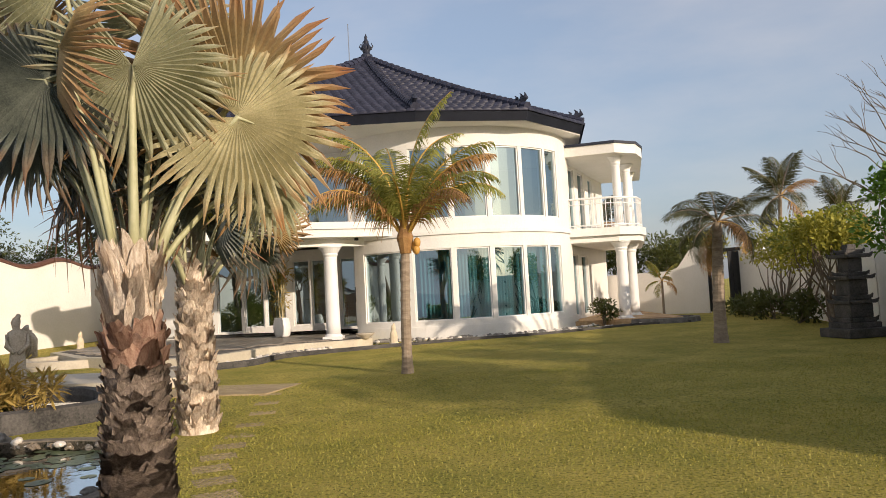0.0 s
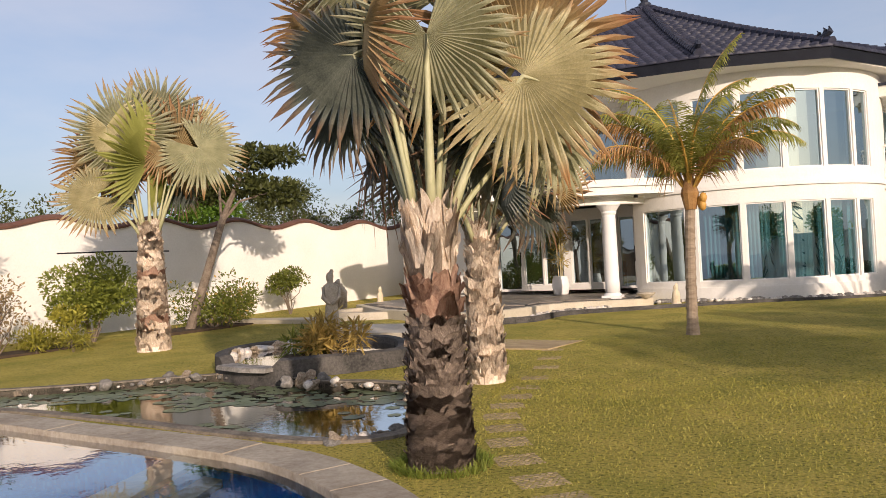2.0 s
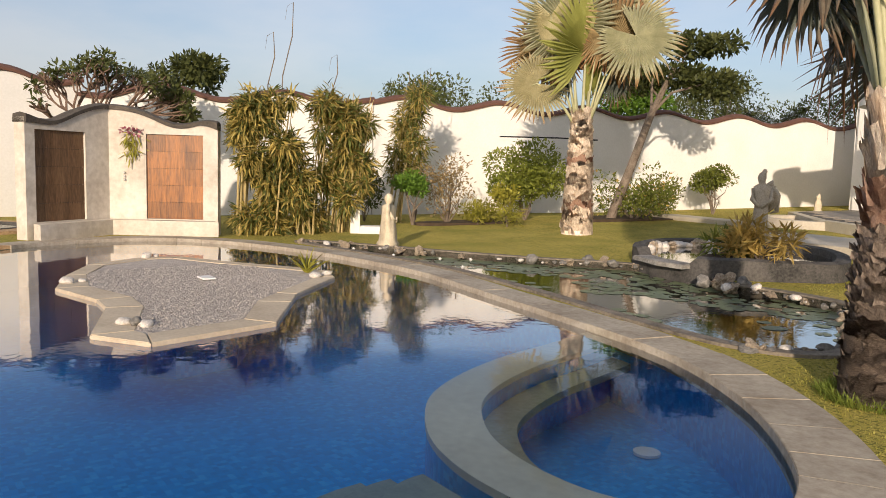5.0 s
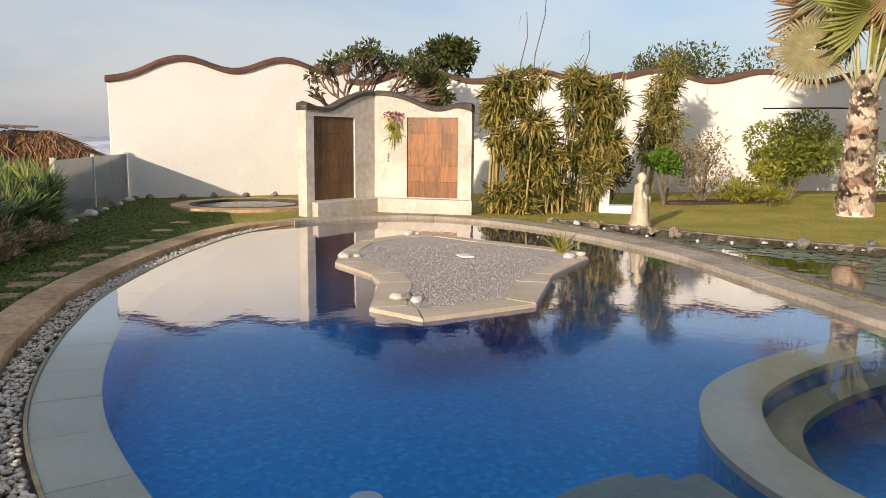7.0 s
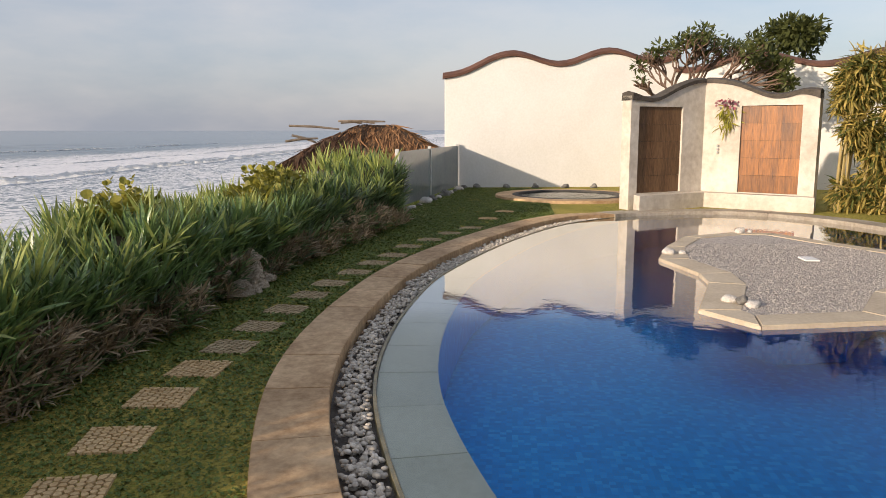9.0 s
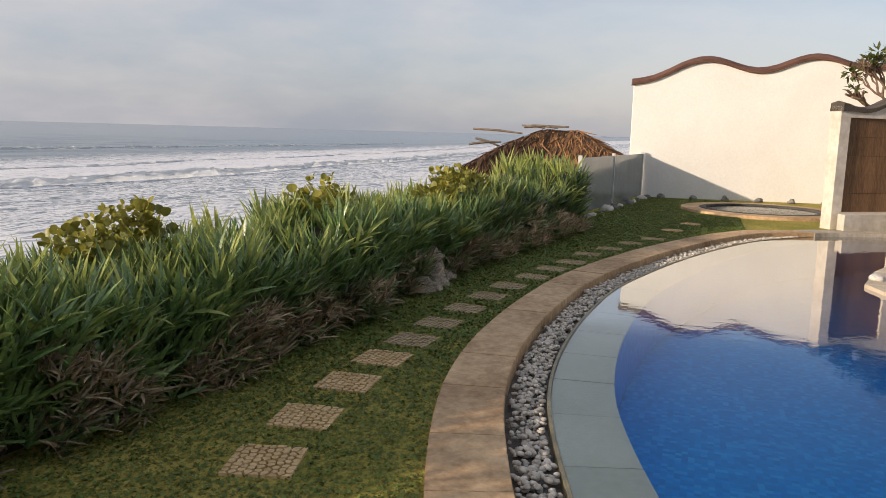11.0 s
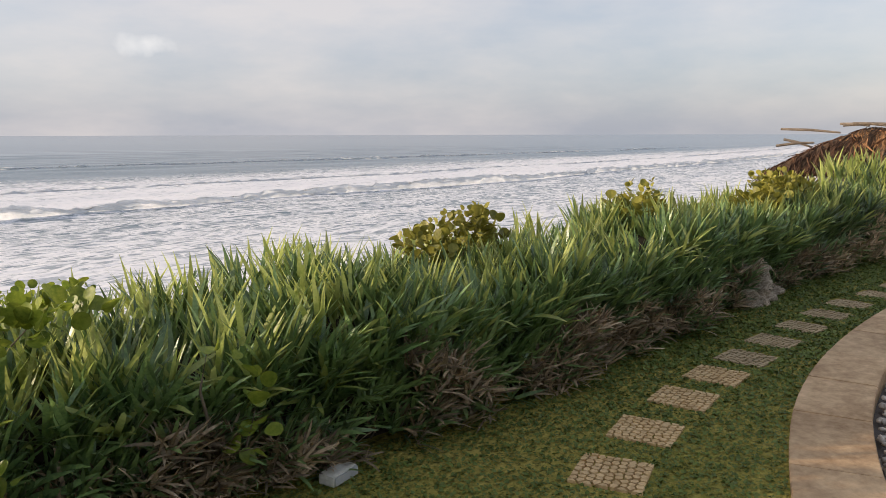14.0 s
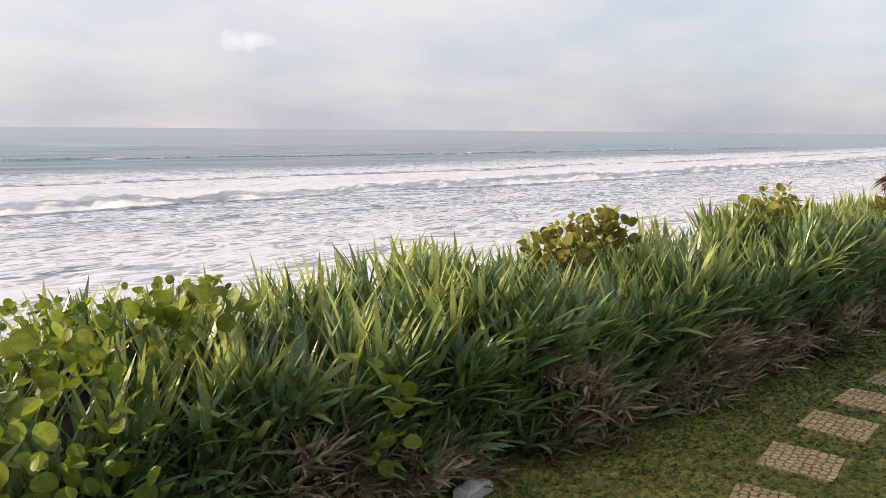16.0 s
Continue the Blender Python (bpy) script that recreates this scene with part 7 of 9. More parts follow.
pl = [S0 + Vector((0.02, 0.1)), SC + Vector((0.05, -0.02)), S1 + Vector((0.02, -0.1))]
pl2 = [q + Vector((0.3, 0.06 if k == 0 else 0)) for k, q in enumerate(pl)]
slab(bm, [tuple(q) for q in pl] + [tuple(q) for q in pl2[::-1]], 0.0, 0.285)
part("bench", bm, SHOWERSTONE, shower)
for k in range(3):
    p = SC + (S1 - SC).normalized() * 0.28 + Vector((0.02, 0))
    bm = bmesh.new()
    lathe(bm, [(0.022, 0), (0.022, 0.03), (0.015, 0.04)], 10)
    o = part("tap", bm, STEEL, shower)
    o.matrix_basis = pose(p.x, p.y, 1.05 + 0.065 * k, 0, 90, -20)
hang = thing("hanging_orchid", "orchid with pink blooms hanging on the shower wall", "plant", (-15.75, 3.78, 1.85))
v, f = leaf_shape(0.16, 0.025, curl=0.5)
scatter("foliage", v, f, leaves_in([(0.08, 0, -0.2, 0.1, 0.16, 0.25), (0.08, 0, 0, 0.1, 0.2, 0.1)], 160, 3, 0.2, 0.03, up=-0.8, shell=0.2), LEAF["yellow"], hang, kind="stuff")
v, f = leaf_shape(0.07, 0.06)
PINK = leaf_material("pink_petal", (0.30, 0.08, 0.12), (0.45, 0.20, 0.24), None, vary=0.4)
scatter("blossom", v, f, leaves_in([(0.1, 0, 0.12, 0.1, 0.22, 0.07)], 60, 4, 0.1, 0.1, shell=0.2), PINK, hang, kind="stuff")

# fence panels
fence = thing("glass_fence", "frosted grey-green fence panels between steel posts", "fence", (0, 0, 0), kind="structure")
fp = [(-14.5, -2.42), (-17.1, -2.1), (-20.15, -1.72)]
for (x0, y0), (x1, y1) in zip(fp, fp[1:]):
    d = Vector((x1 - x0, y1 - y0)).normalized()
    nn = Vector((-d.y, d.x)) * 0.02
    bm = bmesh.new()
    a, b = Vector((x0, y0)) + d * 0.05, Vector((x1, y1)) - d * 0.05
    slab(bm, [tuple(a + nn), tuple(b + nn), tuple(b - nn), tuple(a - nn)], 0.05, 1.08)
    part("panel", bm, FENCEGLASS, fence)
for x, y in fp:
    bm = bmesh.new()
    box(bm, x - 0.035, x + 0.035, y - 0.035, y + 0.035, -0.1, 1.13, 0.006)
    part("post", bm, material("pale_steel_post", (0.5, 0.5, 0.49), (0.62, 0.62, 0.6), 0.4, 5, 50, 0.05), fence)

# beach hut roof beyond the fence
THATCH = leaf_material("thatch_straw", (0.095, 0.048, 0.022), (0.36, 0.19, 0.085), None, sheer=0.0, vary=0.5, rough=0.9)
# dark copy of the thatch: the seaward end's shade put into its colour
SHADE_THATCH = leaf_material("rotten_thatch", (0.022, 0.013, 0.009), (0.10, 0.05, 0.026), None, sheer=0.0, vary=0.6, rough=0.9)
hut = thing("beach_hut", "beach hut with a ragged sun-bleached thatch roof and loose poles", "hut", (-27.0, -5.3, -4.0))


def thatch_z(u, v):
    """Height of the roof over its plan: a short ridge, hipped and sagging to the eaves."""
    a = max(-v - 0.1, 0.0) / 2.4 if v < 0 else max(v - 0.75, 0.0) / 2.6
    d = max(abs(u) / 2.3, a)
    return 5.66 - (1.32 * d ** 1.35 if v < -0.1 else 1.5 * d ** 1.15) + 0.05 * noise.noise(Vector((u * 1.3, v * 1.3, 2)))


bm = bmesh.new()
gu, gv = np.linspace(-2.3, 2.3, 15), np.linspace(-2.5, 3.35, 21)
sheet = [[bm.verts.new((u, v, thatch_z(u, v))) for v in gv] for u in gu]
for p, q in zip(sheet, sheet[1:]):
    for k in range(len(gv) - 1):
        bm.faces.new((p[k], q[k], q[k + 1], p[k + 1]))
bmesh.ops.recalc_face_normals(bm, faces=bm.faces)
bmesh.ops.solidify(bm, geom=bm.faces[:], thickness=0.14)
part("roof", bm, material("thatch_core", (0.04, 0.026, 0.015), (0.11, 0.065, 0.035), 0.95, 6, 30, 0.7), hut)
g = np.random.default_rng(4)
n = 5600
tu, tv = g.uniform(-2.35, 2.35, n), g.uniform(-2.55, 3.4, n)
au = np.abs(tu) / 2.3
av = np.where(tv < 0, np.maximum(-tv - 0.1, 0) / 2.4, np.maximum(tv - 0.75, 0) / 2.6)
az = np.where(au > av, np.where(tu > 0, 0, np.pi), np.where(tv > 0, np.pi / 2, -np.pi / 2)) + g.normal(0, 0.3, n)
zz = np.array([thatch_z(p, q) for p, q in zip(tu, tv)]) + 0.02
vs, fs = strap(0.75, 0.045, 0.5)
fm = frames_of(np.c_[tu, tv, zz], az, 1.98 + g.normal(0, 0.14, n), g.normal(0, 0.6, n), g.uniform(0.5, 1.2, n)[:, None] * np.ones(3))
# straws at the seaward end that take the shade-coloured thatch
in_shade = tv + 0.35 * np.sin(tu * 2.3) + g.normal(0, 0.2, n) < -0.15
scatter("thatch", vs, fs, fm[~in_shade], THATCH, hut, kind="stuff")
scatter("rotten_thatch", vs, fs, fm[in_shade & (g.random(n) < 0.7)], SHADE_THATCH, hut, kind="stuff")
# torn edge: drooping bundles at the seaward end
n = 700
tu = g.uniform(-2.3, 2.3, n)
scatter("torn_thatch", vs, fs, frames_of(np.c_[tu, np.full(n, -2.48) + g.normal(0, 0.06, n), 4.40 + g.normal(0, 0.07, n) - 0.1 * (tu / 2.3) ** 2], -np.pi / 2 + g.normal(0, 0.5, n), 2.5 + g.normal(0, 0.25, n), g.normal(0, 0.6, n), g.uniform(0.4, 0.9, n)[:, None] * np.ones(3)), SHADE_THATCH, hut, kind="stuff")
for u, v in ((-1.7, -2.2), (1.7, -2.2), (-1.7, 2.4), (1.7, 2.4)):
    bm = bmesh.new()
    tube(bm, [(u, v, 0.0), (u * 0.98, v, 2.3), (u, v, thatch_z(u, v) - 0.1)], 0.08, 8)
    part("post", bm, BARK, hut)
for p, q in (((0.3, -2.75, 5.62), (0.2, -1.0, 5.5)), ((0.4, -0.9, 5.72), (0.1, 0.6, 5.76)), ((0.6, -0.6, 5.78), (0.5, 0.3, 5.7)), ((1.2, -2.4, 5.3), (1.0, -1.6, 5.05)), ((1.6, -2.5, 5.1), (1.2, -1.5, 5.2)), ((1.4, -2.9, 4.3), (0.6, -1.9, 4.15)),
             ((-0.2, -1.1, 5.78), (0.3, -0.2, 5.7))):
    bm = bmesh.new()
    tube(bm, [p, Vector(p).lerp(Vector(q), 0.5) + Vector((0, 0, 0.03)), q], (0.04, 0.045, 0.03), 6)
    part("loose_pole", bm, BARK, hut)

# small round plunge pool in the lawn
plunge = thing("plunge_pool", "small round pool with a stone rim set in the lawn", "plunge pool", (-17.6, 0.95, 0.0), kind="structure")
bm = bmesh.new()
lathe(bm, [(1.25, -0.1), (1.25, 0.06), (1.62, 0.06), (1.65, -0.05)], 40, cap=False)
part("rim", bm, SAND, plunge)
bm = bmesh.new()
lathe(bm, [(1.248, -0.02), (1.245, 0.068), (1.12, 0.068), (1.09, -0.05)], 40, cap=False)
part("inner_kerb", bm, DARKSTONE, plunge)
bm = bmesh.new()
bmesh.ops.create_circle(bm, cap_ends=True, radius=1.06, segments=40)
w = part("water", bm, water_material("plunge_water", (0.4, 0.45, 0.38), 0.08, (3.0, 11.0), 0.02, ior=1.03), plunge)
w.location = (0, 0, 0.04)
bm = bmesh.new()
bmesh.ops.create_circle(bm, cap_ends=True, radius=1.2, segments=40)
w = part("floor", bm, PONDBED, plunge)
w.location = (0, 0, 0.012)

# ---------------------------------------------------------------- statues
def blob_statue(name, label, x, y, z, mat, rings, turn=0, extra=(), category="statue"):
    """A carved figure kept as one plain mesh: stacked oval rings of (height, half width, half depth, shift x, shift y)."""
    bm = bmesh.new()
    n = 20
    rows = []
    for h, a, b, sx, sy in rings:
        rows.append([bm.verts.new((sx + a * math.cos(2 * math.pi * k / n), sy + b * math.sin(2 * math.pi * k / n) + 0.02 * math.sin(9 * 2 * math.pi * k / n + h * 3) * (a / 0.15), h)) for k in range(n)])
    for p, q in zip(rows, rows[1:]):
        for k in range(n):
            bm.faces.new((p[k], p[(k + 1) % n], q[(k + 1) % n], q[k]))
    bm.faces.new(rows[0][::-1])
    bm.faces.new(rows[-1])
    for pts, rad in extra:
        tube(bm, pts, rad, 8)
    ob = part(name, bm, mat, smooth=True)
    ob.matrix_basis = pose(x, y, z, 0, 0, turn)
    return tagged(ob, label, category)


robed = [(0.0, 0.15, 0.13, 0, 0), (0.06, 0.16, 0.14, 0, 0), (0.10, 0.135, 0.115, 0, 0), (0.3, 0.125, 0.105, 0, 0), (0.5, 0.13, 0.10, 0.005, 0), (0.62, 0.12, 0.095, 0.01, 0), (0.70, 0.13, 0.09, 0.01, 0), (0.745, 0.115, 0.075, 0.01, 0),
         (0.775, 0.048, 0.045, 0.01, -0.005), (0.80, 0.062, 0.06, 0.01, -0.01), (0.85, 0.08, 0.078, 0.01, -0.01), (0.90, 0.072, 0.07, 0.01, -0.005), (0.945, 0.04, 0.034, 0.01, 0), (0.96, 0.01, 0.01, 0.01, 0)]
blob_statue("robed_statue", "cream stone statue of a robed standing figure by the pond", -11.95, 7.28, 0.0, STATUE, [(h, a_ * (1.38 if h < 0.76 else 1.15), b_ * (1.3 if h < 0.76 else 1.12), sx, sy) for h, a_, b_, sx, sy in robed], 150,
            [([(-0.11, 0, 0.66), (-0.13, -0.06, 0.52), (-0.02, -0.12, 0.47)], (0.04, 0.038, 0.03)), ([(0.13, 0, 0.66), (0.14, -0.06, 0.52), (0.03, -0.12, 0.48)], (0.04, 0.038, 0.03)), ([(0.0, -0.12, 0.44), (0.0, -0.13, 0.54)], (0.045, 0.035))])
angel = [(0.0, 0.17, 0.15, 0, 0), (0.25, 0.16, 0.14, 0, 0), (0.6, 0.14, 0.12, 0, 0), (0.9, 0.12, 0.10, 0.01, 0), (1.1, 0.15, 0.11, 0.01, 0), (1.22, 0.16, 0.10, 0.01, 0), (1.28, 0.06, 0.06, 0.0, 0), (1.32, 0.065, 0.07, -0.01, 0),
         (1.40, 0.08, 0.085, -0.01, 0), (1.47, 0.06, 0.06, 0.0, 0), (1.50, 0.05, 0.05, 0.03, 0), (1.55, 0.02, 0.02, 0.03, 0)]
feather = [([(0.10 + 0.05 * j, 0.11 + 0.012 * j, 1.22 - 0.02 * j), (0.17 + 0.045 * j, 0.15, 1.30 - 0.08 * j), (0.20 + 0.035 * j, 0.17, 1.12 - 0.12 * j), (0.13 + 0.02 * j, 0.16, 0.78 - 0.02 * j)], (0.05, 0.06, 0.05, 0.012)) for j in range(4)]
blob_statue("winged_statue", "weathered grey stone statue of a winged figure", -8.35, 13.25, ground(-8, 13.2) - 0.02, GREYSTATUE, angel, 40,
            feather + [([(-0.14, 0, 1.18), (-0.17, -0.06, 0.98), (-0.06, -0.13, 0.85)], (0.05, 0.045, 0.035)), ([(0.15, 0, 1.18), (0.17, -0.08, 0.98), (0.0, -0.14, 0.84)], (0.05, 0.045, 0.035))])
small = [(0.0, 0.13, 0.11, 0, 0), (0.08, 0.13, 0.11, 0, 0), (0.1, 0.1, 0.09, 0, 0), (0.25, 0.11, 0.09, 0, 0), (0.36, 0.09, 0.08, 0, 0), (0.42, 0.05, 0.05, 0, 0), (0.46, 0.07, 0.07, 0, 0), (0.53, 0.06, 0.06, 0, 0), (0.58, 0.03, 0.03, 0.02, 0), (0.62, 0.01, 0.01, 0.02, 0)]
blob_statue("guardian_statue", "small carved stone guardian figure by the porch", -2.55, 21.25, 0.18, STATUE, small, 20)
blob_statue("guardian_statue", "small carved stone guardian figure by the wall", -12.85, 23.7, 0.36, STATUE, small, 60)
bowl = thing("stone_bowl", "shallow grey stone bowl on the porch corner", "bowl", (-3.35, 21.3, FLOOR_Z - 0.06))
bm = bmesh.new()
lathe(bm, [(0.1, 0), (0.12, 0.03), (0.25, 0.12), (0.27, 0.16), (0.23, 0.15), (0.1, 0.08), (0.01, 0.07)], 20)
part("bowl_body", bm, GREYSTATUE, bowl, smooth=True)

# shrine by the right wall
shrine = thing("stone_shrine", "dark tiered lava-stone shrine by the wall", "shrine", (8.0, 17.0, ground(8, 17)), 12)
z = 0.0
for name, w, h in (("base", 0.5, 0.2), ("base", 0.37, 0.12), ("tier", 0.31, 0.1), ("tier", 0.27, 0.3), ("tier", 0.33, 0.08), ("tier", 0.26, 0.1), ("tier", 0.22, 0.34), ("tier", 0.31, 0.08), ("tier", 0.24, 0.08), ("niche", 0.17, 0.3), ("crown", 0.3, 0.09),
                   ("crown", 0.2, 0.09), ("crown", 0.1, 0.12)):
    bm = bmesh.new()
    box(bm, -w, w, -w, w, z, z + h - 0.002, 0.02)
    if h <= 0.1:
        for sx in (-1, 1):
            for sy in (-1, 1):
                tube(bm, [(sx * w * 0.95, sy * w * 0.95, z + h * 0.5), (sx * w * 1.08, sy * w * 1.08, z + h * 1.3)], (0.05, 0.012), 5)
    part(name, bm, DARKSTONE, shrine)
    z += h

# planting strip edged with stones along the foot of the bow and the terrace
border = thing("stone_border", "dark planting strip edged with pale and dark stones", "border", kind="structure")
run = loop_curve([(-6.5, 18.25), (-4.88, 20.0), (-3.64, 21.55), (-2.75, 22.35), (-1.6, 22.2), (-0.4, 22.15), (1.0, 22.45), (2.3, 23.4), (3.4, 25.0), (4.4, 26.9)], 10, False)
bm = bmesh.new()
back = [(x + 0.03, y + 0.28) for x, y in run]
for k in range(len(run) - 1):
    q = [(*run[k], ground(*run[k]) + 0.02), (*run[k + 1], ground(*run[k + 1]) + 0.02), (*back[k + 1], ground(*back[k + 1]) + 0.03), (*back[k], ground(*back[k]) + 0.03)]
    bm.faces.new([bm.verts.new(p) for p in q])
part("soil", bm, SOIL, border)
rb = random.Random(12)
for k in range(0, len(run) - 1):
    for j in range(2):
        f = (j + rb.random()) / 2
        x, y = run[k][0] + (run[k + 1][0] - run[k][0]) * f, run[k][1] + (run[k + 1][1] - run[k][1]) * f
        sz = rb.uniform(0.09, 0.17)
        shared("stone", (CORAL if rb.random() < 0.6 else ROCKS)[rb.randrange(3)], border, pose(x, y + rb.uniform(-0.03, 0.07), ground(x, y) + 0.04, 0, 0, rb.uniform(0, 360)) @ Matrix.Diagonal((sz * 1.3, sz, sz, 1)))

# ---------------------------------------------------------------- raised basin, pads and stones round the pond
basin = thing("raised_basin", "raised dark lava-stone water basin spilling into the pond", "basin", (0, 0, 0), kind="structure")
RING = loop_curve([(-8.25, 9.62), (-8.75, 10.25), (-9.0, 11.0), (-8.9, 11.7), (-8.4, 12.35), (-7.6, 12.82), (-6.8, 12.72), (-6.15, 12.15), (-5.65, 11.3), (-5.4, 10.55), (-5.75, 10.0), (-6.25, 9.5), (-6.75, 9.15), (-7.5, 9.25)], 5)
inner = offset_line(RING, -0.2, True)
if not inside(*inner[3], RING):
    inner = offset_line(RING, 0.2, True)
bm = bmesh.new()
n = len(RING)
rows = []
for k in range(n):
    (x0, y0), (x1, y1) = inner[k], RING[k]
    low = -8.1 < x1 < -6.85 and y1 < 9.6
    top = (0.16 if low else 0.29) + 0.012 * noise.noise(Vector((x1 * 3, y1 * 3, 0)))
    rows.append([bm.verts.new(q) for q in ((x0, y0, -0.3), (x0, y0, top), ((x0 + x1) / 2, (y0 + y1) / 2, top + 0.02), (x1, y1, top - 0.01), (x1, y1, -0.3))])
for k in range(n):
    p, q = rows[k], rows[(k + 1) % n]
    for j in range(4):
        bm.faces.new((p[j], q[j], q[j + 1], p[j + 1]))
bmesh.ops.recalc_face_normals(bm, faces=bm.faces)
part("rim", bm, DARKSTONE, basin)
for name, z, mat in (("water", 0.17, PONDWATER), ("basin_floor", 0.03, PONDBED)):
    bm = bmesh.new()
    bmesh.ops.triangulate(bm, faces=[bm.faces.new([bm.verts.new((x, y, z)) for x, y in inner])])
    bmesh.ops.recalc_face_normals(bm, faces=bm.faces)
    if bm.faces[:][0].normal.z < 0:
        bmesh.ops.reverse_faces(bm, faces=bm.faces)
    w = part(name, bm, mat, basin)
    w.visible_shadow = name != "water"
bm = bmesh.new()
slab(bm, [(-8.0, 9.3), (-7.3, 9.0), (-6.85, 8.98), (-6.8, 9.3), (-7.4, 9.4), (-7.95, 9.66)], 0.12, 0.185)
bmesh.ops.bevel(bm, geom=[q for q in bm.edges if min(v.co.z for v in q.verts) > 0.18 and len(q.link_faces) == 2 and q.calc_face_angle(0) > 0.5], offset=0.015, segments=2, affect="EDGES")
part("spill_slab", bm, GREYROCK, basin)
bm = bmesh.new()
slab(bm, [(-6.95, 9.5), (-6.3, 9.75), (-5.85, 10.2), (-6.2, 10.6), (-6.9, 10.4), (-7.2, 10.0)], 0.02, 0.262)
part("planter_soil", bm, SOIL, basin)
for k in range(11):
    a = 2.25 + 0.13 * k
    rock(CORAL[k % 3] if k % 3 else PALEROCK[k % 3], -7.25 + 1.5 * math.cos(a), 11.0 + 1.45 * math.sin(a), 0.2 + 0.05 * (k % 2), 70 + k, "pale flat rock in the raised basin", "rocks in the basin", z=0.17)
r9 = random.Random(9)
n = len(POND_EDGE)
bm = bmesh.new()
loop = POND_EDGE + POND_EDGE[:1]
strip(bm, loop, offset_line(loop, 0.16 if sum(a[0] * b[1] - b[0] * a[1] for a, b in zip(loop, loop[1:])) < 0 else -0.16), -0.2, 0.03)
part("kerb", bm, material("pond_kerb", (0.10, 0.085, 0.065), (0.30, 0.255, 0.20), 0.9, 6, 30, 0.6, dist=0.02), pond)
for k in range(0, n):
    x, y = POND_EDGE[k]
    if k > n - 26 and k < n - 2:
        continue
    for j in range(3):
        big = r9.random() < 0.12
        ox, oy = r9.uniform(-0.16, 0.16), r9.uniform(-0.16, 0.16)
        mesh = r9.choice(CORAL[:1] + ROCKS + PALEROCK)
        rock(mesh, x + ox, y + oy, r9.uniform(0.04, 0.10) + (0.09 if big else 0), 100 + 3 * k + j, "rough stone on the pond's edge", "stones round the pond", z=ground(x, y) - 0.03)
for k, (x, y, s) in enumerate(((-6.15, 8.95, 0.24), (-5.95, 9.1, 0.2), (-6.35, 8.8, 0.2), (-5.7, 9.0, 0.16), (-8.6, 9.3, 0.2), (-8.85, 9.2, 0.16), (-8.3, 9.2, 0.17), (-4.6, 10.2, 0.3), (-4.5, 9.9, 0.24),
                               (-3.72, 5.72, 0.13), (-3.6, 5.85, 0.11), (-3.55, 6.0, 0.12), (-3.42, 6.15, 0.10), (-3.4, 6.35, 0.12), (-3.36, 6.55, 0.11), (-3.4, 6.75, 0.13))):
    rock((PALEROCK, ROCKS, ROCKS, CORAL)[k % 4][k % 3], x, y, s, 400 + k, "weathered rock at the pond's edge", "rocks at the pond")

PAD_LEAF = leaf_material("lily_pad", (0.09, 0.12, 0.06), (0.22, 0.26, 0.14), None, sheer=0.0, vary=0.35, rough=0.3)
pad_v = [(0, 0, 0.002)] + [(math.cos(a), math.sin(a), 0.008 + 0.01 * math.sin(3 * a)) for a in [0.15 + k * (2 * math.pi - 0.3) / 13 for k in range(14)]]
me = bpy.data.meshes.new("lily_pad")
me.from_pydata(pad_v, [], [(0, k, k + 1) for k in range(1, 14)])
me.materials.append(PAD_LEAF)
rp, placed = random.Random(17), []
while len(placed) < 290:
    x, y = rp.uniform(-13.2, -3.4), rp.uniform(5.6, 9.5)
    if not inside(x, y, POND_EDGE) or ((x + 5.7) / 1.1) ** 2 + ((y - 7.2) / 0.6) ** 2 < 1 or ((x + 4.3) / 0.9) ** 2 + ((y - 6.6) / 0.6) ** 2 < 1 or noise.noise(Vector((x * 0.55, y * 0.8, 2.0))) < -0.12 and rp.random() < 0.93:
        continue
    if any((x - a) ** 2 + (y - b) ** 2 < 0.017 for a, b in placed):
        continue
    placed.append((x, y))
    s = rp.uniform(0.07, 0.145)
    ob = new("lily_pad", me)
    ob.parent = pond
    ob.matrix_basis = pose(x, y, -0.088 + 0.002 * rp.random(), 0, 0, rp.uniform(0, 360)) @ Matrix.Diagonal((s, s * rp.uniform(0.8, 1), s, 1))
PETAL = material("white_lily_petal", (0.75, 0.72, 0.68), (0.86, 0.84, 0.82), 0.5, 8, 40, 0.0)
v, f = leaf_shape(0.06, 0.028, fold=0.5, curl=-0.5)
for k, (x, y) in enumerate(((-10.2, 7.2), (-10.9, 6.75), (-9.2, 6.9), (-12.0, 6.6), (-9.9, 7.6))):
    fl = thing("water_lily", "white water lily in bloom on the pond", "water lily", (x, y, -0.07), group="water lilies")
    az = np.arange(12) * 2 * np.pi / 6 + np.repeat((0, 0.5), 6)
    scatter("petals", v, f, frames_of(np.zeros((12, 3)) + (0, 0, 0.01), az, np.repeat((-0.5, -1.0), 6), 0.0, 1.0), PETAL, fl, kind="stuff")

# things on the island
for k, (x, y, s) in enumerate(((-7.15, 1.62, 0.15), (-6.99, 1.76, 0.16), (-9.74, 1.6, 0.2), (-9.78, 1.77, 0.13), (-11.83, 3.02, 0.2), (-11.86, 3.17, 0.14), (-9.03, 4.4, 0.2), (-9.12, 4.61, 0.15))):
    rock(CORAL[k % 3], x, y, s * 0.8, 500 + k, "white coral stone on the island's rim", "stones on the island", z=0.0)
rock(ROCKS[0], -7.07, 1.71, 0.13, 520, "dark rounded stone on the island's rim", "stones on the island", z=0.0)
bm = bmesh.new()
box(bm, -0.12, 0.12, -0.08, 0.08, 0.0, 0.02, 0.004)
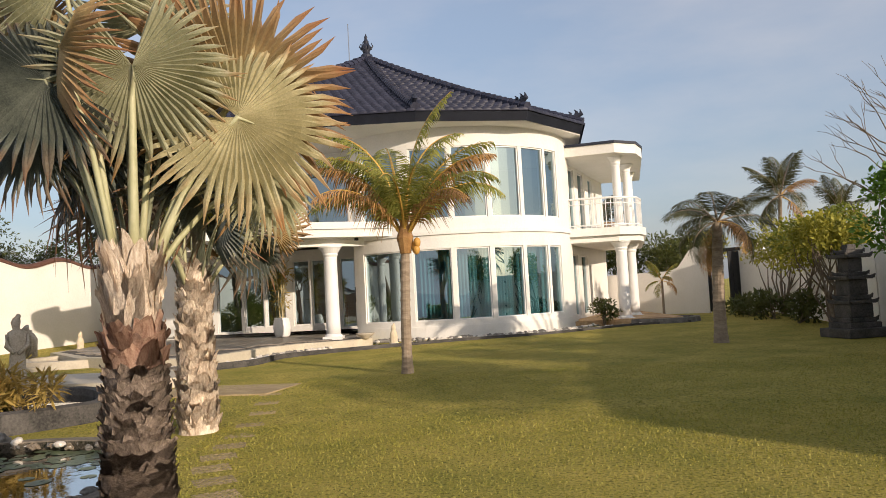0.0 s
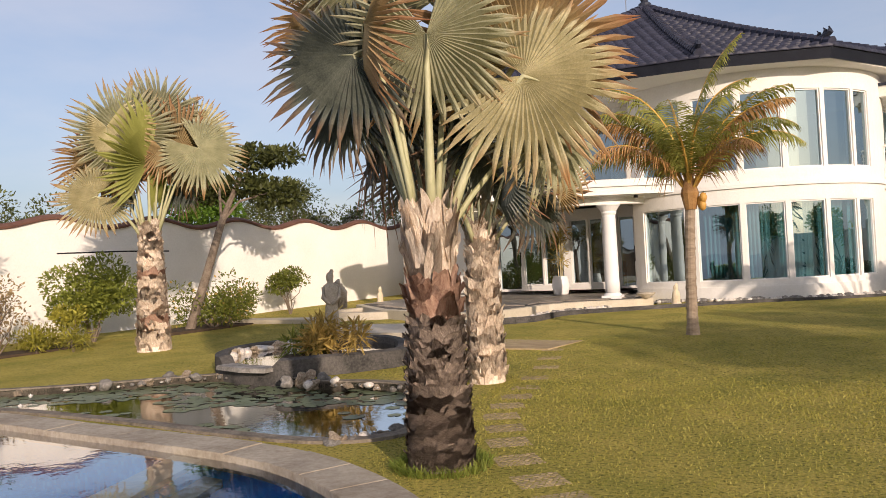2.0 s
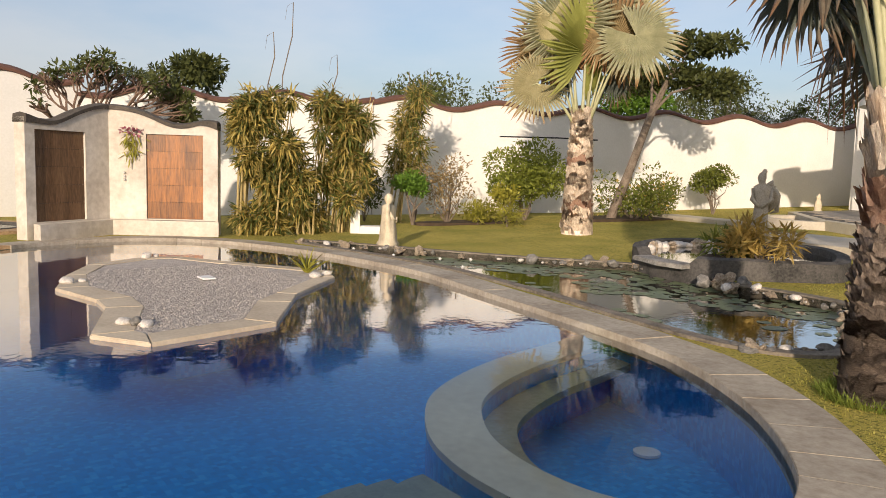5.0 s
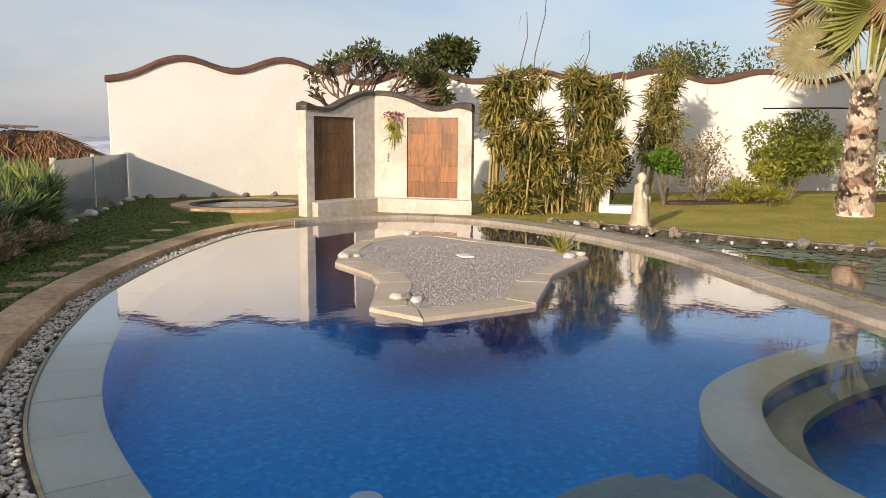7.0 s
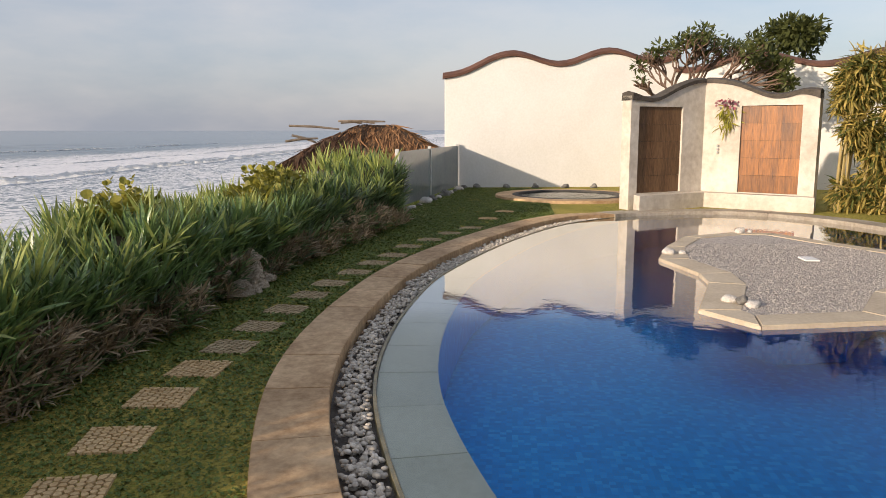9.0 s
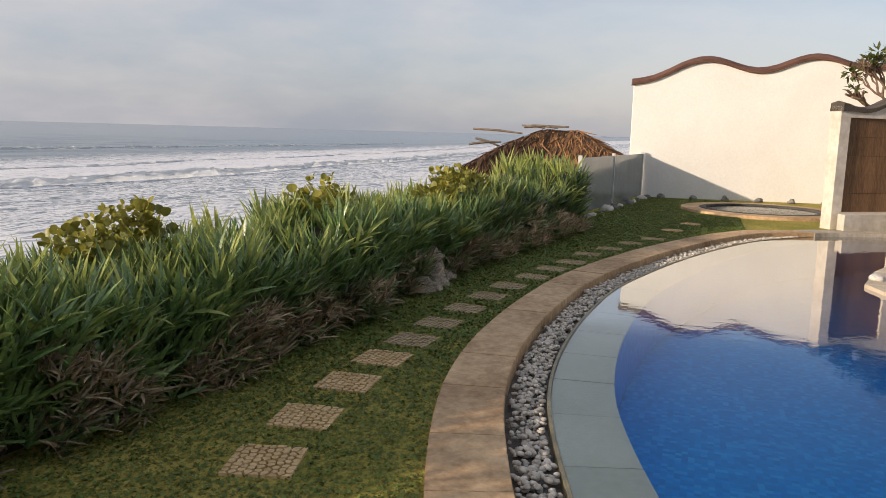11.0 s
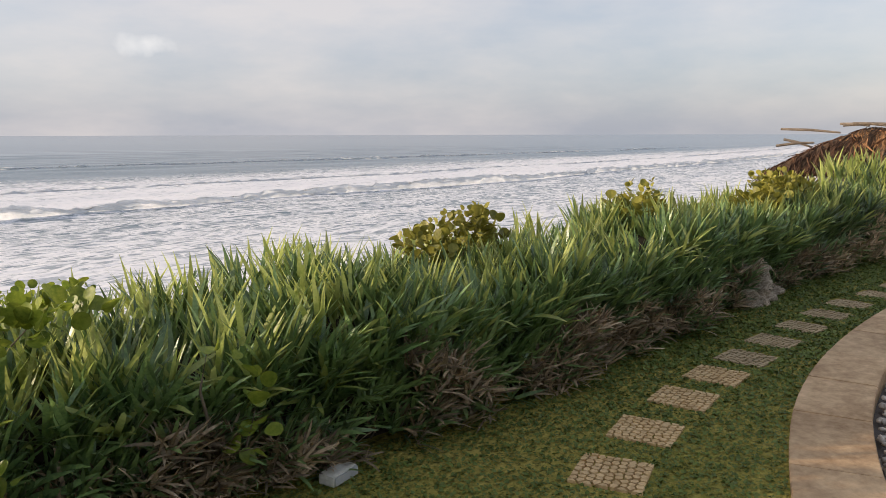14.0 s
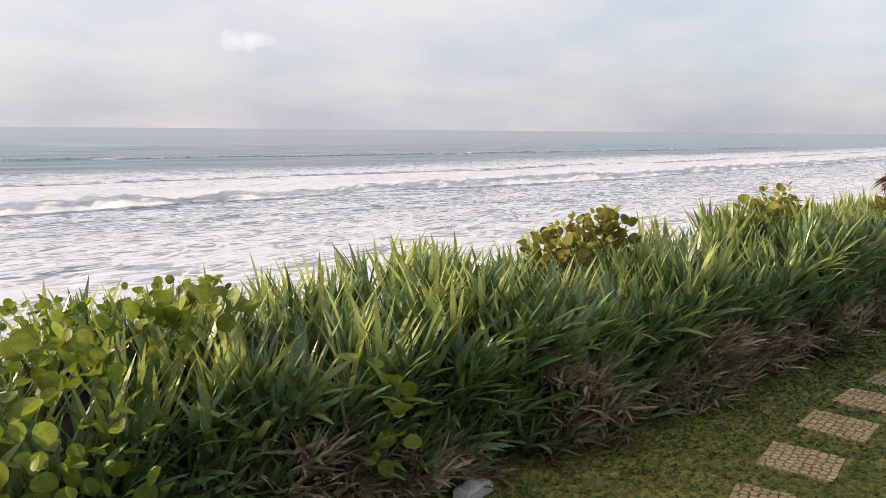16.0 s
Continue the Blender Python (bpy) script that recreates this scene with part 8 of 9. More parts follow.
cover = tagged(part("drain_cover", bm, TRIM), "small white cover in the island gravel", "cover")
cover.location = (-9.42, 3.11, 0.008)
spike = thing("spiky_plant", "small spiky plant among the island stones", "plant", (-9.47, 4.48, 0.0))
tufts("foliage", [(0, 0, 0, 0, 0)] * 2, 6, 16, 0.1, 1.1, 0.34, 0.022, 0.6, LEAF["yellow"], spike)
bm = bmesh.new()
lathe(bm, [(0.1, 0), (0.1, 0.02), (0.05, 0.03)], 16)
lamp_ = tagged(part("pool_light", bm, TRIM), "round white light on the pool floor", "pool light")
lamp_.location = (-4.42, 0.72, -0.61)
lamp_ = tagged(new("pool_light", lamp_.data), "round white light on the spa floor", "pool light")
lamp_.location = (-3.68, 4.45, -0.61)

# ---------------------------------------------------------------- shrubs, bamboo, trees
def bamboo(label, x, y, width, height, lean, seed, count, canes=16, base=0.1, shoots=()):
    z0 = ground(x, y)
    ob = thing("bamboo", label, "bamboo", (x, y, z0), group="bamboo along the wall")
    r = random.Random(seed)
    cane = material("bamboo_cane", (0.34, 0.25, 0.09), (0.52, 0.42, 0.20), 0.5, 4, 30, 0.1, vary=0.2)
    v = Vector((x, y, 0)).normalized()
    side = Vector((v.y, -v.x, 0))
    for k in range(canes):
        s = r.uniform(-0.38, 0.38) * width
        d = r.uniform(-0.3, 0.3)
        h = height * r.uniform(0.75, 1.05)
        p0 = side * s + v * d
        p2 = p0 + side * (lean * h / height + r.uniform(-0.2, 0.2)) + Vector((0, 0, h))
        bm = bmesh.new()
        tube(bm, [p0 - Vector((0, 0, 0.05)), p0.lerp(p2, 0.5) - side * lean * 0.15, p2], (0.022, 0.018, 0.006), 6)
        part("cane", bm, cane, ob)
    blobs = []
    for k in range(int(26 * height / 3)):
        f = base + (1 - base) * (k / (26 * height / 3)) ** 0.8
        s = r.uniform(-0.42, 0.42) * width * (1.0 if f > 0.35 else 0.8)
        q = side * (s + lean * f) + v * r.uniform(-0.45, 0.25)
        e = r.uniform(0.18, 0.34)
        blobs.append((q.x, q.y, f * height, e, e, e))
    vv, ff = leaf_shape(0.22, 0.033, curl=0.35)
    scatter("foliage", vv, ff, leaves_in(blobs, int(count * 1.5), seed, 0.26, 0.03, up=-0.25, outward=0.7, shell=0.15), LEAF["bamboo"], ob, kind="stuff")
    scatter("green_foliage", vv, ff, leaves_in(blobs, int(count * 1.1), seed + 9, 0.26, 0.03, up=-0.2, outward=0.7, shell=0.1), LEAF["bamboo_green"], ob, kind="stuff")
    for s, tall in shoots:
        p = side * (s + lean * 0.8) + Vector((0, 0, height * 0.85))
        q = p + side * r.uniform(0.05, 0.3) + Vector((0, 0, tall))
        bm = bmesh.new()
        tube(bm, [p, p.lerp(q, 0.35) - side * 0.05, p.lerp(q, 0.7) + side * 0.05, q, q - side * 0.12 - Vector((0, 0, 0.08)), q - side * 0.16 - Vector((0, 0, 0.35))], (0.011, 0.012, 0.011, 0.008, 0.005, 0.002), 5)
        part("shoot", bm, BARK, ob)


bamboo("tall bamboo clump with yellowing leaves against the wall", -14.85, 6.05, 1.35, 2.85, 0.2, 1, 3600, 20, 0.04, shoots=((-0.02, 1.6), (0.22, 2.2)))
bamboo("low bamboo shoots between the tall clumps", -14.75, 6.95, 0.6, 1.45, 0.0, 4, 800, 8, 0.05)
bamboo("tall bamboo clump with bare golden canes below", -14.95, 7.72, 1.25, 2.9, 0.3, 2, 3000, 26, 0.16, ((-0.3, 1.3),))
bamboo("slim leaning bamboo clump beside the shrubs", -16.9, 10.45, 0.72, 3.45, 0.6, 3, 1300, 10, 0.3, ((-0.2, 0.9), (0.2, 1.0)))
shrub("shrub", "clipped round green bush on the lawn's edge", "shrub", -15.85, 10.4, clumps(0, 0, 0.95, 0.6, 9, 2, 0.5), 1900, "bright", 0.085, 0.045, 2, 4, 0.04)
shrub("shrub", "dry tan-leaved bush with bare twigs", "shrub", -15.8, 11.4, clumps(0, 0, 0.9, 0.8, 12, 3, 1.0), 1300, "dry", 0.09, 0.04, 3, 14, 0.02)
shrub("shrub", "dark green shrub in the wall's shade", "shrub", -17.4, 9.9, clumps(0, 0, 0.7, 0.55, 8, 4, 1.0), 900, "olive", 0.12, 0.05, 4)
shrub("shrub", "big rounded green shrub against the white wall", "shrub", -15.9, 14.1, clumps(0, 0, 1.15, 1.0, 18, 5, 0.85), 7000, "green", 0.10, 0.05, 5, 8, 0.03)
shrub("shrub", "small yellow-leaved shrub by the wall", "shrub", -15.6, 13.1, clumps(0, 0, 0.65, 0.4, 6, 6, 1.2), 700, "yellow", 0.10, 0.05, 6)
shrub("shrub", "low mixed shrub along the wall bed", "shrub", -15.6, 12.4, clumps(0, 0, 0.25, 0.5, 8, 7, 0.6, 1.3), 800, "yellow", 0.12, 0.035, 7)
shrub("shrub", "straggly flowering shrub with red blooms", "shrub", -14.6, 17.0, clumps(0, 0, 0.7, 1.0, 16, 8, 0.8, 1.3), 2800, "green", 0.10, 0.045, 8, 12, 0.02, extra=("red", 160, 0.09, 0.06))
shrub("shrub", "straggly green shrub with bare shoots", "shrub", -14.9, 18.4, clumps(0, 0, 0.55, 0.7, 10, 9, 0.9, 1.2), 1400, "green", 0.10, 0.045, 9, 9, 0.02, extra=("red", 60, 0.09, 0.06))
shrub("shrub", "small umbrella-shaped green shrub", "shrub", -14.9, 21.2, clumps(0, 0, 1.05, 0.75, 10, 10, 0.45, 1.0), 2000, "green", 0.11, 0.05, 10, 8, 0.025)
shrub("shrub", "reddish spiky shrub in the basin planter", "shrub", -6.3, 10.0, clumps(0, 0, 0.22, 0.42, 9, 11, 0.7, 1.2), 700, "red", 0.22, 0.03, 11, 4, 0.015, z0=0.28)
shrub("shrub", "green spiky shrub in the basin planter", "shrub", -6.95, 10.2, clumps(0, 0, 0.18, 0.36, 7, 12, 0.7, 1.1), 500, "green", 0.2, 0.03, 12, 4, 0.015, z0=0.2)
shrub("shrub", "low bush by the balcony column", "shrub", 3.9, 25.3, clumps(0, 0, 0.5, 0.45, 8, 13, 0.9), 700, "olive", 0.13, 0.05, 13, 5, 0.02)
for k, (x, y, h, wd) in enumerate(((-14.4, 12.2, 0.3, 0.35), (-15.2, 11.9, 0.25, 0.4))):
    shrub("shrub", "low grassy clump in the wall bed", "shrub", x, y, clumps(0, 0, h, wd, 5, 60 + k, 0.8), 300, "yellow", 0.2, 0.025, 60 + k, 3, 0.01)
for k, (x, y, w, h) in enumerate(((-15.7, 12.0, 2.0, 0.05), (-15.0, 17.5, 3.4, 0.05))):
    bm = bmesh.new()
    slab(bm, [(x + w * 0.25 * math.cos(a) * (1 + 0.12 * math.sin(3 * a)), y + w * 0.8 * math.sin(a)) for a in [k2 * math.pi / 12 for k2 in range(24)]], ground(x, y) - 0.1, ground(x, y) + h)
    tagged(part("flower_bed", bm, SOIL), "dark soil bed at the foot of the wall", "flower bed", kind="structure")

# leaning trunk and the trees over the wall
leaning = thing("leaning_tree", "slim leaning grey trunk with a dense dark crown", "tree", (-14.9, 16.4, ground(-15, 16.4)))
bm = bmesh.new()
tube(bm, [(0, 0, -0.05), (0.25, 0.5, 1.5), (0.45, 1.0, 3.0), (0.75, 1.5, 4.3)], (0.14, 0.12, 0.10, 0.06), 10)
branchy(bm, (0.45, 1.0, 3.0), [(-0.4, 1.6, 4.4), (0.9, 1.9, 4.9), (1.6, 2.2, 4.2), (0.4, 1.4, 5.2)], 2, 0.05)
part("trunk", bm, BARK, leaning)
v, f = leaf_shape(0.17, 0.08)
scatter("foliage", v, f, leaves_in([(0.9, 1.9, 4.9, 0.8, 0.8, 0.35), (1.7, 2.3, 4.9, 0.6, 0.6, 0.28), (0.4, 1.9, 4.1, 1.2, 0.9, 0.3), (1.5, 2.3, 3.8, 0.9, 0.8, 0.4), (-0.4, 1.6, 4.0, 0.6, 0.6, 0.35)], 4200, 5, 0.17, 0.08, shell=0.3), LEAF["olive"], leaning, kind="stuff")
shrub("tree", "broad dark green tree rising behind the wall", "tree", -20.8, 23.8, clumps(0, 0, 4.1, 1.5, 16, 21, 0.8), 5200, "bright", 0.2, 0.09, 21, 7, 0.09, z0=0)
shrub("tree", "airy grey-green tree beyond the wall", "tree", -21.5, 30.5, clumps(0, 0, 4.4, 2.3, 24, 22, 0.75, 1.1, (0.22, 0.4)), 6000, "olive", 0.16, 0.06, 22, 18, 0.06, z0=0)
shrub("tree", "airy grey-green tree beyond the wall", "tree", -19.0, 35.0, clumps(0, 0, 4.0, 2.2, 18, 23, 0.75, 1.1, (0.22, 0.4)), 3600, "olive", 0.16, 0.06, 23, 14, 0.06, z0=0)
shrub("tree", "low scrubby treetop showing over the wall", "tree", -26.0, 19.0, clumps(0, 0, 3.9, 2.4, 22, 24, 0.5, 1.2, (0.25, 0.4)), 5200, "olive", 0.16, 0.07, 24, 12, 0.06, z0=0)
shrub("tree", "low scrubby treetop showing over the wall", "tree", -23.0, 14.8, clumps(0, 0, 3.6, 1.1, 9, 25, 0.6, 1.2), 1500, "olive", 0.16, 0.07, 25, 9, 0.05, z0=0)
# frangipani: fat bare forking limbs with leaves at their ends
frang = thing("frangipani_tree", "frangipani with fat forking limbs and tufted leaves", "tree", (-18.7, 3.28, -0.1))
bm = bmesh.new()
rf = random.Random(6)
tips = []


def fork(p, d, length, rad, depth):
    q = p + d * length
    tube(bm, [p, p.lerp(q, 0.5) + Vector((rf.uniform(-0.04, 0.04), rf.uniform(-0.04, 0.04), -0.02)), q], (rad, rad * 0.88, rad * 0.82), 6)
    if depth == 0:
        tips.append(q)
        return
    for k in range(3 if rf.random() < 0.5 else 2):
        e = (d + Vector((rf.uniform(-0.6, 0.6), rf.uniform(-0.6, 0.75), rf.uniform(-0.3, 0.3)))).normalized()
        fork(q, e, length * rf.uniform(0.66, 0.88), rad * 0.78, depth - 1)


for k in range(11):
    dy = -0.6 + 2.1 * k / 10
    fork(Vector((0.25 * math.sin(k * 2.4), 0.1 + 0.08 * k, 2.25)), Vector((0.25 * math.cos(k * 1.9), dy, 0.95 - 0.5 * abs(dy) / 1.5)).normalized(), 0.40 + 0.17 * k / 10, 0.036, 4)
fork(Vector((0.3, 0.0, 2.1)), Vector((0.35, -0.7, 0.35)).normalized(), 0.5, 0.05, 2)
for y0 in (0.1, 0.3, 0.55):
    tube(bm, [(0, 0, 0), (0, 0.5 * y0, 1.3), (0, y0, 2.32)], (0.12, 0.09, 0.06), 8)
part("limb", bm, material("frangipani_bark", (0.11, 0.068, 0.048), (0.27, 0.185, 0.135), 0.85, 5, 40, 0.4), frang)
v, f = leaf_shape(0.14, 0.05)
blobs = [(q.x, q.y, q.z + 0.04, 0.13, 0.13, 0.1) for q in tips if rf.random() < (0.5 if q.y > 2.0 or q.z > 3.45 else 0.2)]
scatter("foliage", v, f, leaves_in(blobs, 26 * len(blobs), 8, 0.2, 0.06, up=0.3, outward=0.9, shell=0.1), LEAF["olive"], frang, kind="stuff")
shrub("tree", "dark round treetop just showing over the wall", "tree", -23.6, 7.5, clumps(0, 0, 3.95, 0.85, 10, 26, 0.6, 1.1), 1700, "olive", 0.2, 0.08, 26, 7, 0.06, z0=0)

# ---------------------------------------------------------------- gate side
gate_wall = thing("wall_gate", "white garden wall swept up to the gate posts", "wall", kind="structure")


def swept(p0, p1, hts, thick=0.22):
    a, b = Vector(p0), Vector(p1)
    d = (b - a).normalized()
    nn = Vector((-d.y, d.x)) * thick / 2
    bm = bmesh.new()
    rows = []
    n = 24
    for k in range(n + 1):
        c = a.lerp(b, k / n)
        t = float(np.interp(k / n, [q[0] for q in hts], [q[1] for q in hts]))
        rows.append([bm.verts.new(q) for q in ((*(c + nn), -0.2), (*(c + nn), t), (*(c - nn), t), (*(c - nn), -0.2))])
    for p, q in zip(rows, rows[1:]):
        for k in range(3):
            bm.faces.new((p[k], q[k], q[k + 1], p[k + 1]))
    bm.faces.new(rows[0])
    bm.faces.new(rows[-1][::-1])
    bmesh.ops.recalc_face_normals(bm, faces=bm.faces)
    part("wall_body", bm, WHITE, gate_wall)


swept((4.2, 33.9), (9.0, 31.0), [(0, 1.9), (0.72, 1.95), (0.8, 2.1), (0.87, 2.7), (0.92, 2.85), (1, 2.85)])
swept((10.05, 30.15), (10.75, 28.6), [(0, 2.8), (0.5, 2.85), (0.75, 2.5), (1, 2.2)])
swept((10.78, 28.6), (8.75, 17.2), [(0, 2.2), (1, 2.15)])
swept((8.75, 17.16), (7.6, 6.0), [(0, 2.15), (1, 2.3)])
swept((7.6, 5.96), (7.9, -3.0), [(0, 2.3), (0.4, 2.3), (0.5, 1.0), (1, 1.0)])
swept((11.2, 36.5), (4.2, 40.0), [(0, 1.2), (1, 1.2)])
gate = thing("garden_gate", "tall black timber gate standing half open", "gate", (9.55, 30.6, 0.22))
for name, x0, x1, turn, px_, py_ in (("leaf", 0.0, 0.6, 150, -0.45, 0.3), ("leaf", 0.0, 0.95, 35, -0.1, -0.75)):
    bm = bmesh.new()
    for k in range(4):
        w = (x1 - x0) / 4
        box(bm, x0 + k * w + 0.004, x0 + (k + 1) * w - 0.004, -0.02, 0.02, 0.03, 2.35, 0.005)
    o = part(name, bm, BLACK, gate)
    o.matrix_basis = pose(px_, py_, 0, 0, 0, turn)
bm = bmesh.new()
box(bm, -0.9, 0.9, -0.03, 0.03, 2.36, 2.5)
o = part("lintel", bm, BLACK, gate)
o.matrix_basis = pose(0, -0.1, 0, 0, 0, -45)
roundbed = thing("round_kerb", "low stone kerb ring round a bare bed", "kerb", (5.9, 26.0, ground(6, 26)), kind="structure")
bm = bmesh.new()
lathe(bm, [(1.05, -0.05), (1.05, 0.16), (1.25, 0.16), (1.28, -0.05)], 36, cap=False)
part("ring", bm, GREYROCK, roundbed)
bm = bmesh.new()
bmesh.ops.create_circle(bm, cap_ends=True, radius=1.06, segments=30)
o = part("bed", bm, SOIL, roundbed)
o.location = (0, 0, 0.05)

for k, (x, y, z, rr, kind, cnt, lo) in enumerate(((8.3, 33.2, 2.6, 1.3, "olive", 3000, 1.6), (6.2, 36.0, 2.7, 1.6, "olive", 3400, 1.6), (9.6, 35.5, 2.5, 1.5, "yellow", 2600, 1.5), (4.4, 38.0, 3.0, 1.4, "olive", 2000, 1.6))):
    shrub("tree", "dense scrub growing behind the gate wall", "shrub", x, y, clumps(0, 0, z, rr, 14, 30 + k, 0.6), cnt, kind, 0.2, 0.07, 30 + k, 8, 0.04, z0=0.1, group="scrub beyond the wall")
for k, (x, y, z, rr, kind, cnt) in enumerate(((10.2, 25.6, 2.3, 1.1, "yellow", 2400), (9.6, 22.6, 2.1, 1.2, "yellow", 2600), (9.2, 20.0, 2.3, 1.2, "green", 2800), (9.0, 19.2, 2.3, 0.95, "yellow", 2200), (8.5, 14.6, 3.0, 0.75, "bright", 1800), (7.9, 12.8, 2.3, 1.1, "bright", 2600))):
    shrub("shrub", "tall leggy shrub leaning over the garden wall", "shrub", x - 0.4, y, clumps(0, 0, z, rr, 14, 40 + k, 0.55), cnt, kind, 0.12, 0.06, 40 + k, 12, 0.035, group="shrubs along the side wall")
for k, (x, y) in enumerate(((9.6, 26.5), (9.4, 24.0), (9.1, 21.5), (9.9, 28.0))):
    shrub("shrub", "low leafy plant at the foot of the side wall", "shrub", x - 0.5, y, clumps(0, 0, 0.35, 0.6, 7, 50 + k, 0.8, 1.2), 600, "olive", 0.2, 0.05, 50 + k, 6, 0.015, group="plants at the side wall")
# trees nearer the sea by the side wall: out of sight, they shade the lawn
for k, (x, y, z, rr) in enumerate(((7.6, 9.6, 2.4, 1.1), (7.3, 6.5, 2.6, 1.2), (7.2, 3.8, 2.8, 1.3))):
    shrub("shrub", "tall leggy shrub leaning over the garden wall", "shrub", x, y, clumps(0, 0, z, rr, 14, 80 + k, 0.6), 2400, "green", 0.13, 0.07, 80 + k, 10, 0.035, group="shrubs along the side wall")
baretree = thing("bare_tree", "leafless tree reaching over the side wall", "tree", (10.4, 15.6, 0.1))
bm = bmesh.new()
rf = random.Random(14)


def twig(p, d, length, rad, depth):
    q = p + d * length
    tube(bm, [p, p.lerp(q, 0.5) + Vector((rf.uniform(-0.1, 0.1), rf.uniform(-0.1, 0.1), rf.uniform(-0.05, 0.1))) * length, q], (rad, rad * 0.8, rad * 0.6), 5)
    if depth:
        for k in range(2):
            twig(q, (d + Vector((rf.uniform(-0.6, 0.45), rf.uniform(-0.4, 0.4), rf.uniform(-0.1, 0.55)))).normalized(), length * rf.uniform(0.6, 0.85), rad * 0.58, depth - 1)


twig(Vector((0, 0, 0)), Vector((-0.1, 0, 1)).normalized(), 2.6, 0.1, 0)
for d in ((-0.9, 0.1, 0.55), (-0.6, 0.1, 0.95), (-0.95, 0.0, 0.15), (-0.3, 0.2, 1)):
    twig(Vector((-0.25, 0, 2.5)), Vector(d).normalized(), 1.2, 0.05, 4)
part("limb", bm, BARK, baretree)
coconut_palm("small slender palm against the gate wall", 6.7, 29.0, 1.4, 0.05, 0.04, 9, 0.4, 12, (0, 0), 0.1, 70, -20, 0)

# potted plant on the porch
pot = thing("potted_plant", "white ceramic pot with a tall leafy plant on the porch", "potted plant", (-6.5, 24.3, FLOOR_Z - 0.02))
bm = bmesh.new()
lathe(bm, [(0.2, 0), (0.24, 0.04), (0.29, 0.3), (0.26, 0.52), (0.23, 0.58), (0.25, 0.61), (0.21, 0.61), (0.2, 0.52)], 24)
part("pot", bm, TRIM, pot, "glossy white ceramic pot", smooth=True)
bm = bmesh.new()
for k in range(5):
    a = k * 1.3
    tube(bm, [(0.06 * math.cos(a), 0.06 * math.sin(a), 0.5), (0.1 * math.cos(a), 0.1 * math.sin(a), 1.6), (0.2 * math.cos(a), 0.16 * math.sin(a), 2.3)], (0.018, 0.015, 0.008), 6)
part("stem", bm, material("pale_cane", (0.4, 0.34, 0.18), (0.55, 0.48, 0.3), 0.6, 5, 40, 0.1), pot)
v, f = leaf_shape(0.2, 0.03, curl=0.3)
scatter("foliage", v, f, leaves_in([(0, 0, 2.0, 0.4, 0.3, 0.4), (0, 0, 1.3, 0.22, 0.2, 0.5)], 420, 5, 0.2, 0.03, shell=0.1), LEAF["bamboo"], pot, kind="stuff")
# porch-side stepped edge stones and gravel strip by the house
kerbline = loop_curve([(-6.9, 16.3), (-5.4, 17.2), (-4.9, 18.9), (-3.3, 20.0), (-1.0, 21.3), (1.8, 22.3), (3.6, 23.7), (4.8, 24.6), (6.6, 24.9)], 10, False)
kerb = thing("house_kerb", "low dark kerb with a strip of pale stones", "kerb", kind="structure")
bm = bmesh.new()
strip(bm, kerbline, offset_line(kerbline, 0.1), -0.1, 0.27)
part("kerb_edge", bm, DARKSTONE, kerb)
ks = []
for (x0, y0), (x1, y1) in zip(kerbline, kerbline[1:]):
    for _ in range(10):
        f_ = rng.random()
        d = Vector((x1 - x0, y1 - y0)).normalized()
        o = rng.uniform(0.13, 0.42)
        ks.append((x0 + (x1 - x0) * f_ - d.y * o, y0 + (y1 - y0) * f_ + d.x * o, 0.2 + 0.03 * rng.random(), rng.uniform(0.06, 0.16)))
ks = np.array(ks)
bm = bmesh.new()
strip(bm, offset_line(kerbline, 0.102), offset_line(kerbline, 0.46), -0.1, 0.215)
part("stone_bed", bm, GRAVELBED, kerb)
scatter("stones", ball_v, ball_f, frames_of(ks[:, :3], rng.uniform(0, 6, len(ks)), rng.normal(0, 0.3, len(ks)), 0.0, np.c_[ks[:, 3], ks[:, 3] * 0.8, ks[:, 3] * 0.6]), WHITEROCK, kerb, kind="stuff", smooth=True)
# pavings between basin and porch
for pts, z, lab in (([(-9.6, 14.0), (-6.3, 13.4), (-5.4, 14.3), (-6.6, 15.8), (-9.4, 16.0)], 0.26, "pale stone paving pad between basin and porch"), ([(-6.2, 12.6), (-3.6, 12.3), (-3.3, 13.6), (-5.6, 14.0)], ground(-4.5, 13.2) + 0.012, "flush pebbled paving pad in the lawn"),
                    ([(-15.0, 18.3), (-11.5, 17.9), (-11.2, 18.6), (-14.8, 19.2)], 0.26, "narrow pale stone path along the bed")):
    bm = bmesh.new()
    slab(bm, pts, -0.1, z)
    tagged(part("paving", bm, material("pale_paving_stone", (0.46, 0.40, 0.31), (0.60, 0.54, 0.43), 0.75, 2, 24, 0.2) if z > 0.25 else WORN), lab, "paving", kind="structure")
minip = thing("small_pond", "small shallow pond with a pale stone rim", "pond", (-10.9, 20.6, 0.0), kind="structure")
bm = bmesh.new()
lathe(bm, [(1.5, 0.1), (1.5, 0.36), (1.85, 0.36), (1.9, 0.1)], 36, cap=False)
part("rim", bm, material("pale_paving_stone", (0.46, 0.40, 0.31), (0.60, 0.54, 0.43)), minip)
bm = bmesh.new()
bmesh.ops.create_circle(bm, cap_ends=True, radius=1.5, segments=36)
o = part("water", bm, PONDWATER, minip)
o.location = (0, 0, 0.28)
bm = bmesh.new()
bmesh.ops.create_circle(bm, cap_ends=True, radius=1.52, segments=36)
o = part("floor", bm, PONDBED, minip)
o.location = (0, 0, 0.2)
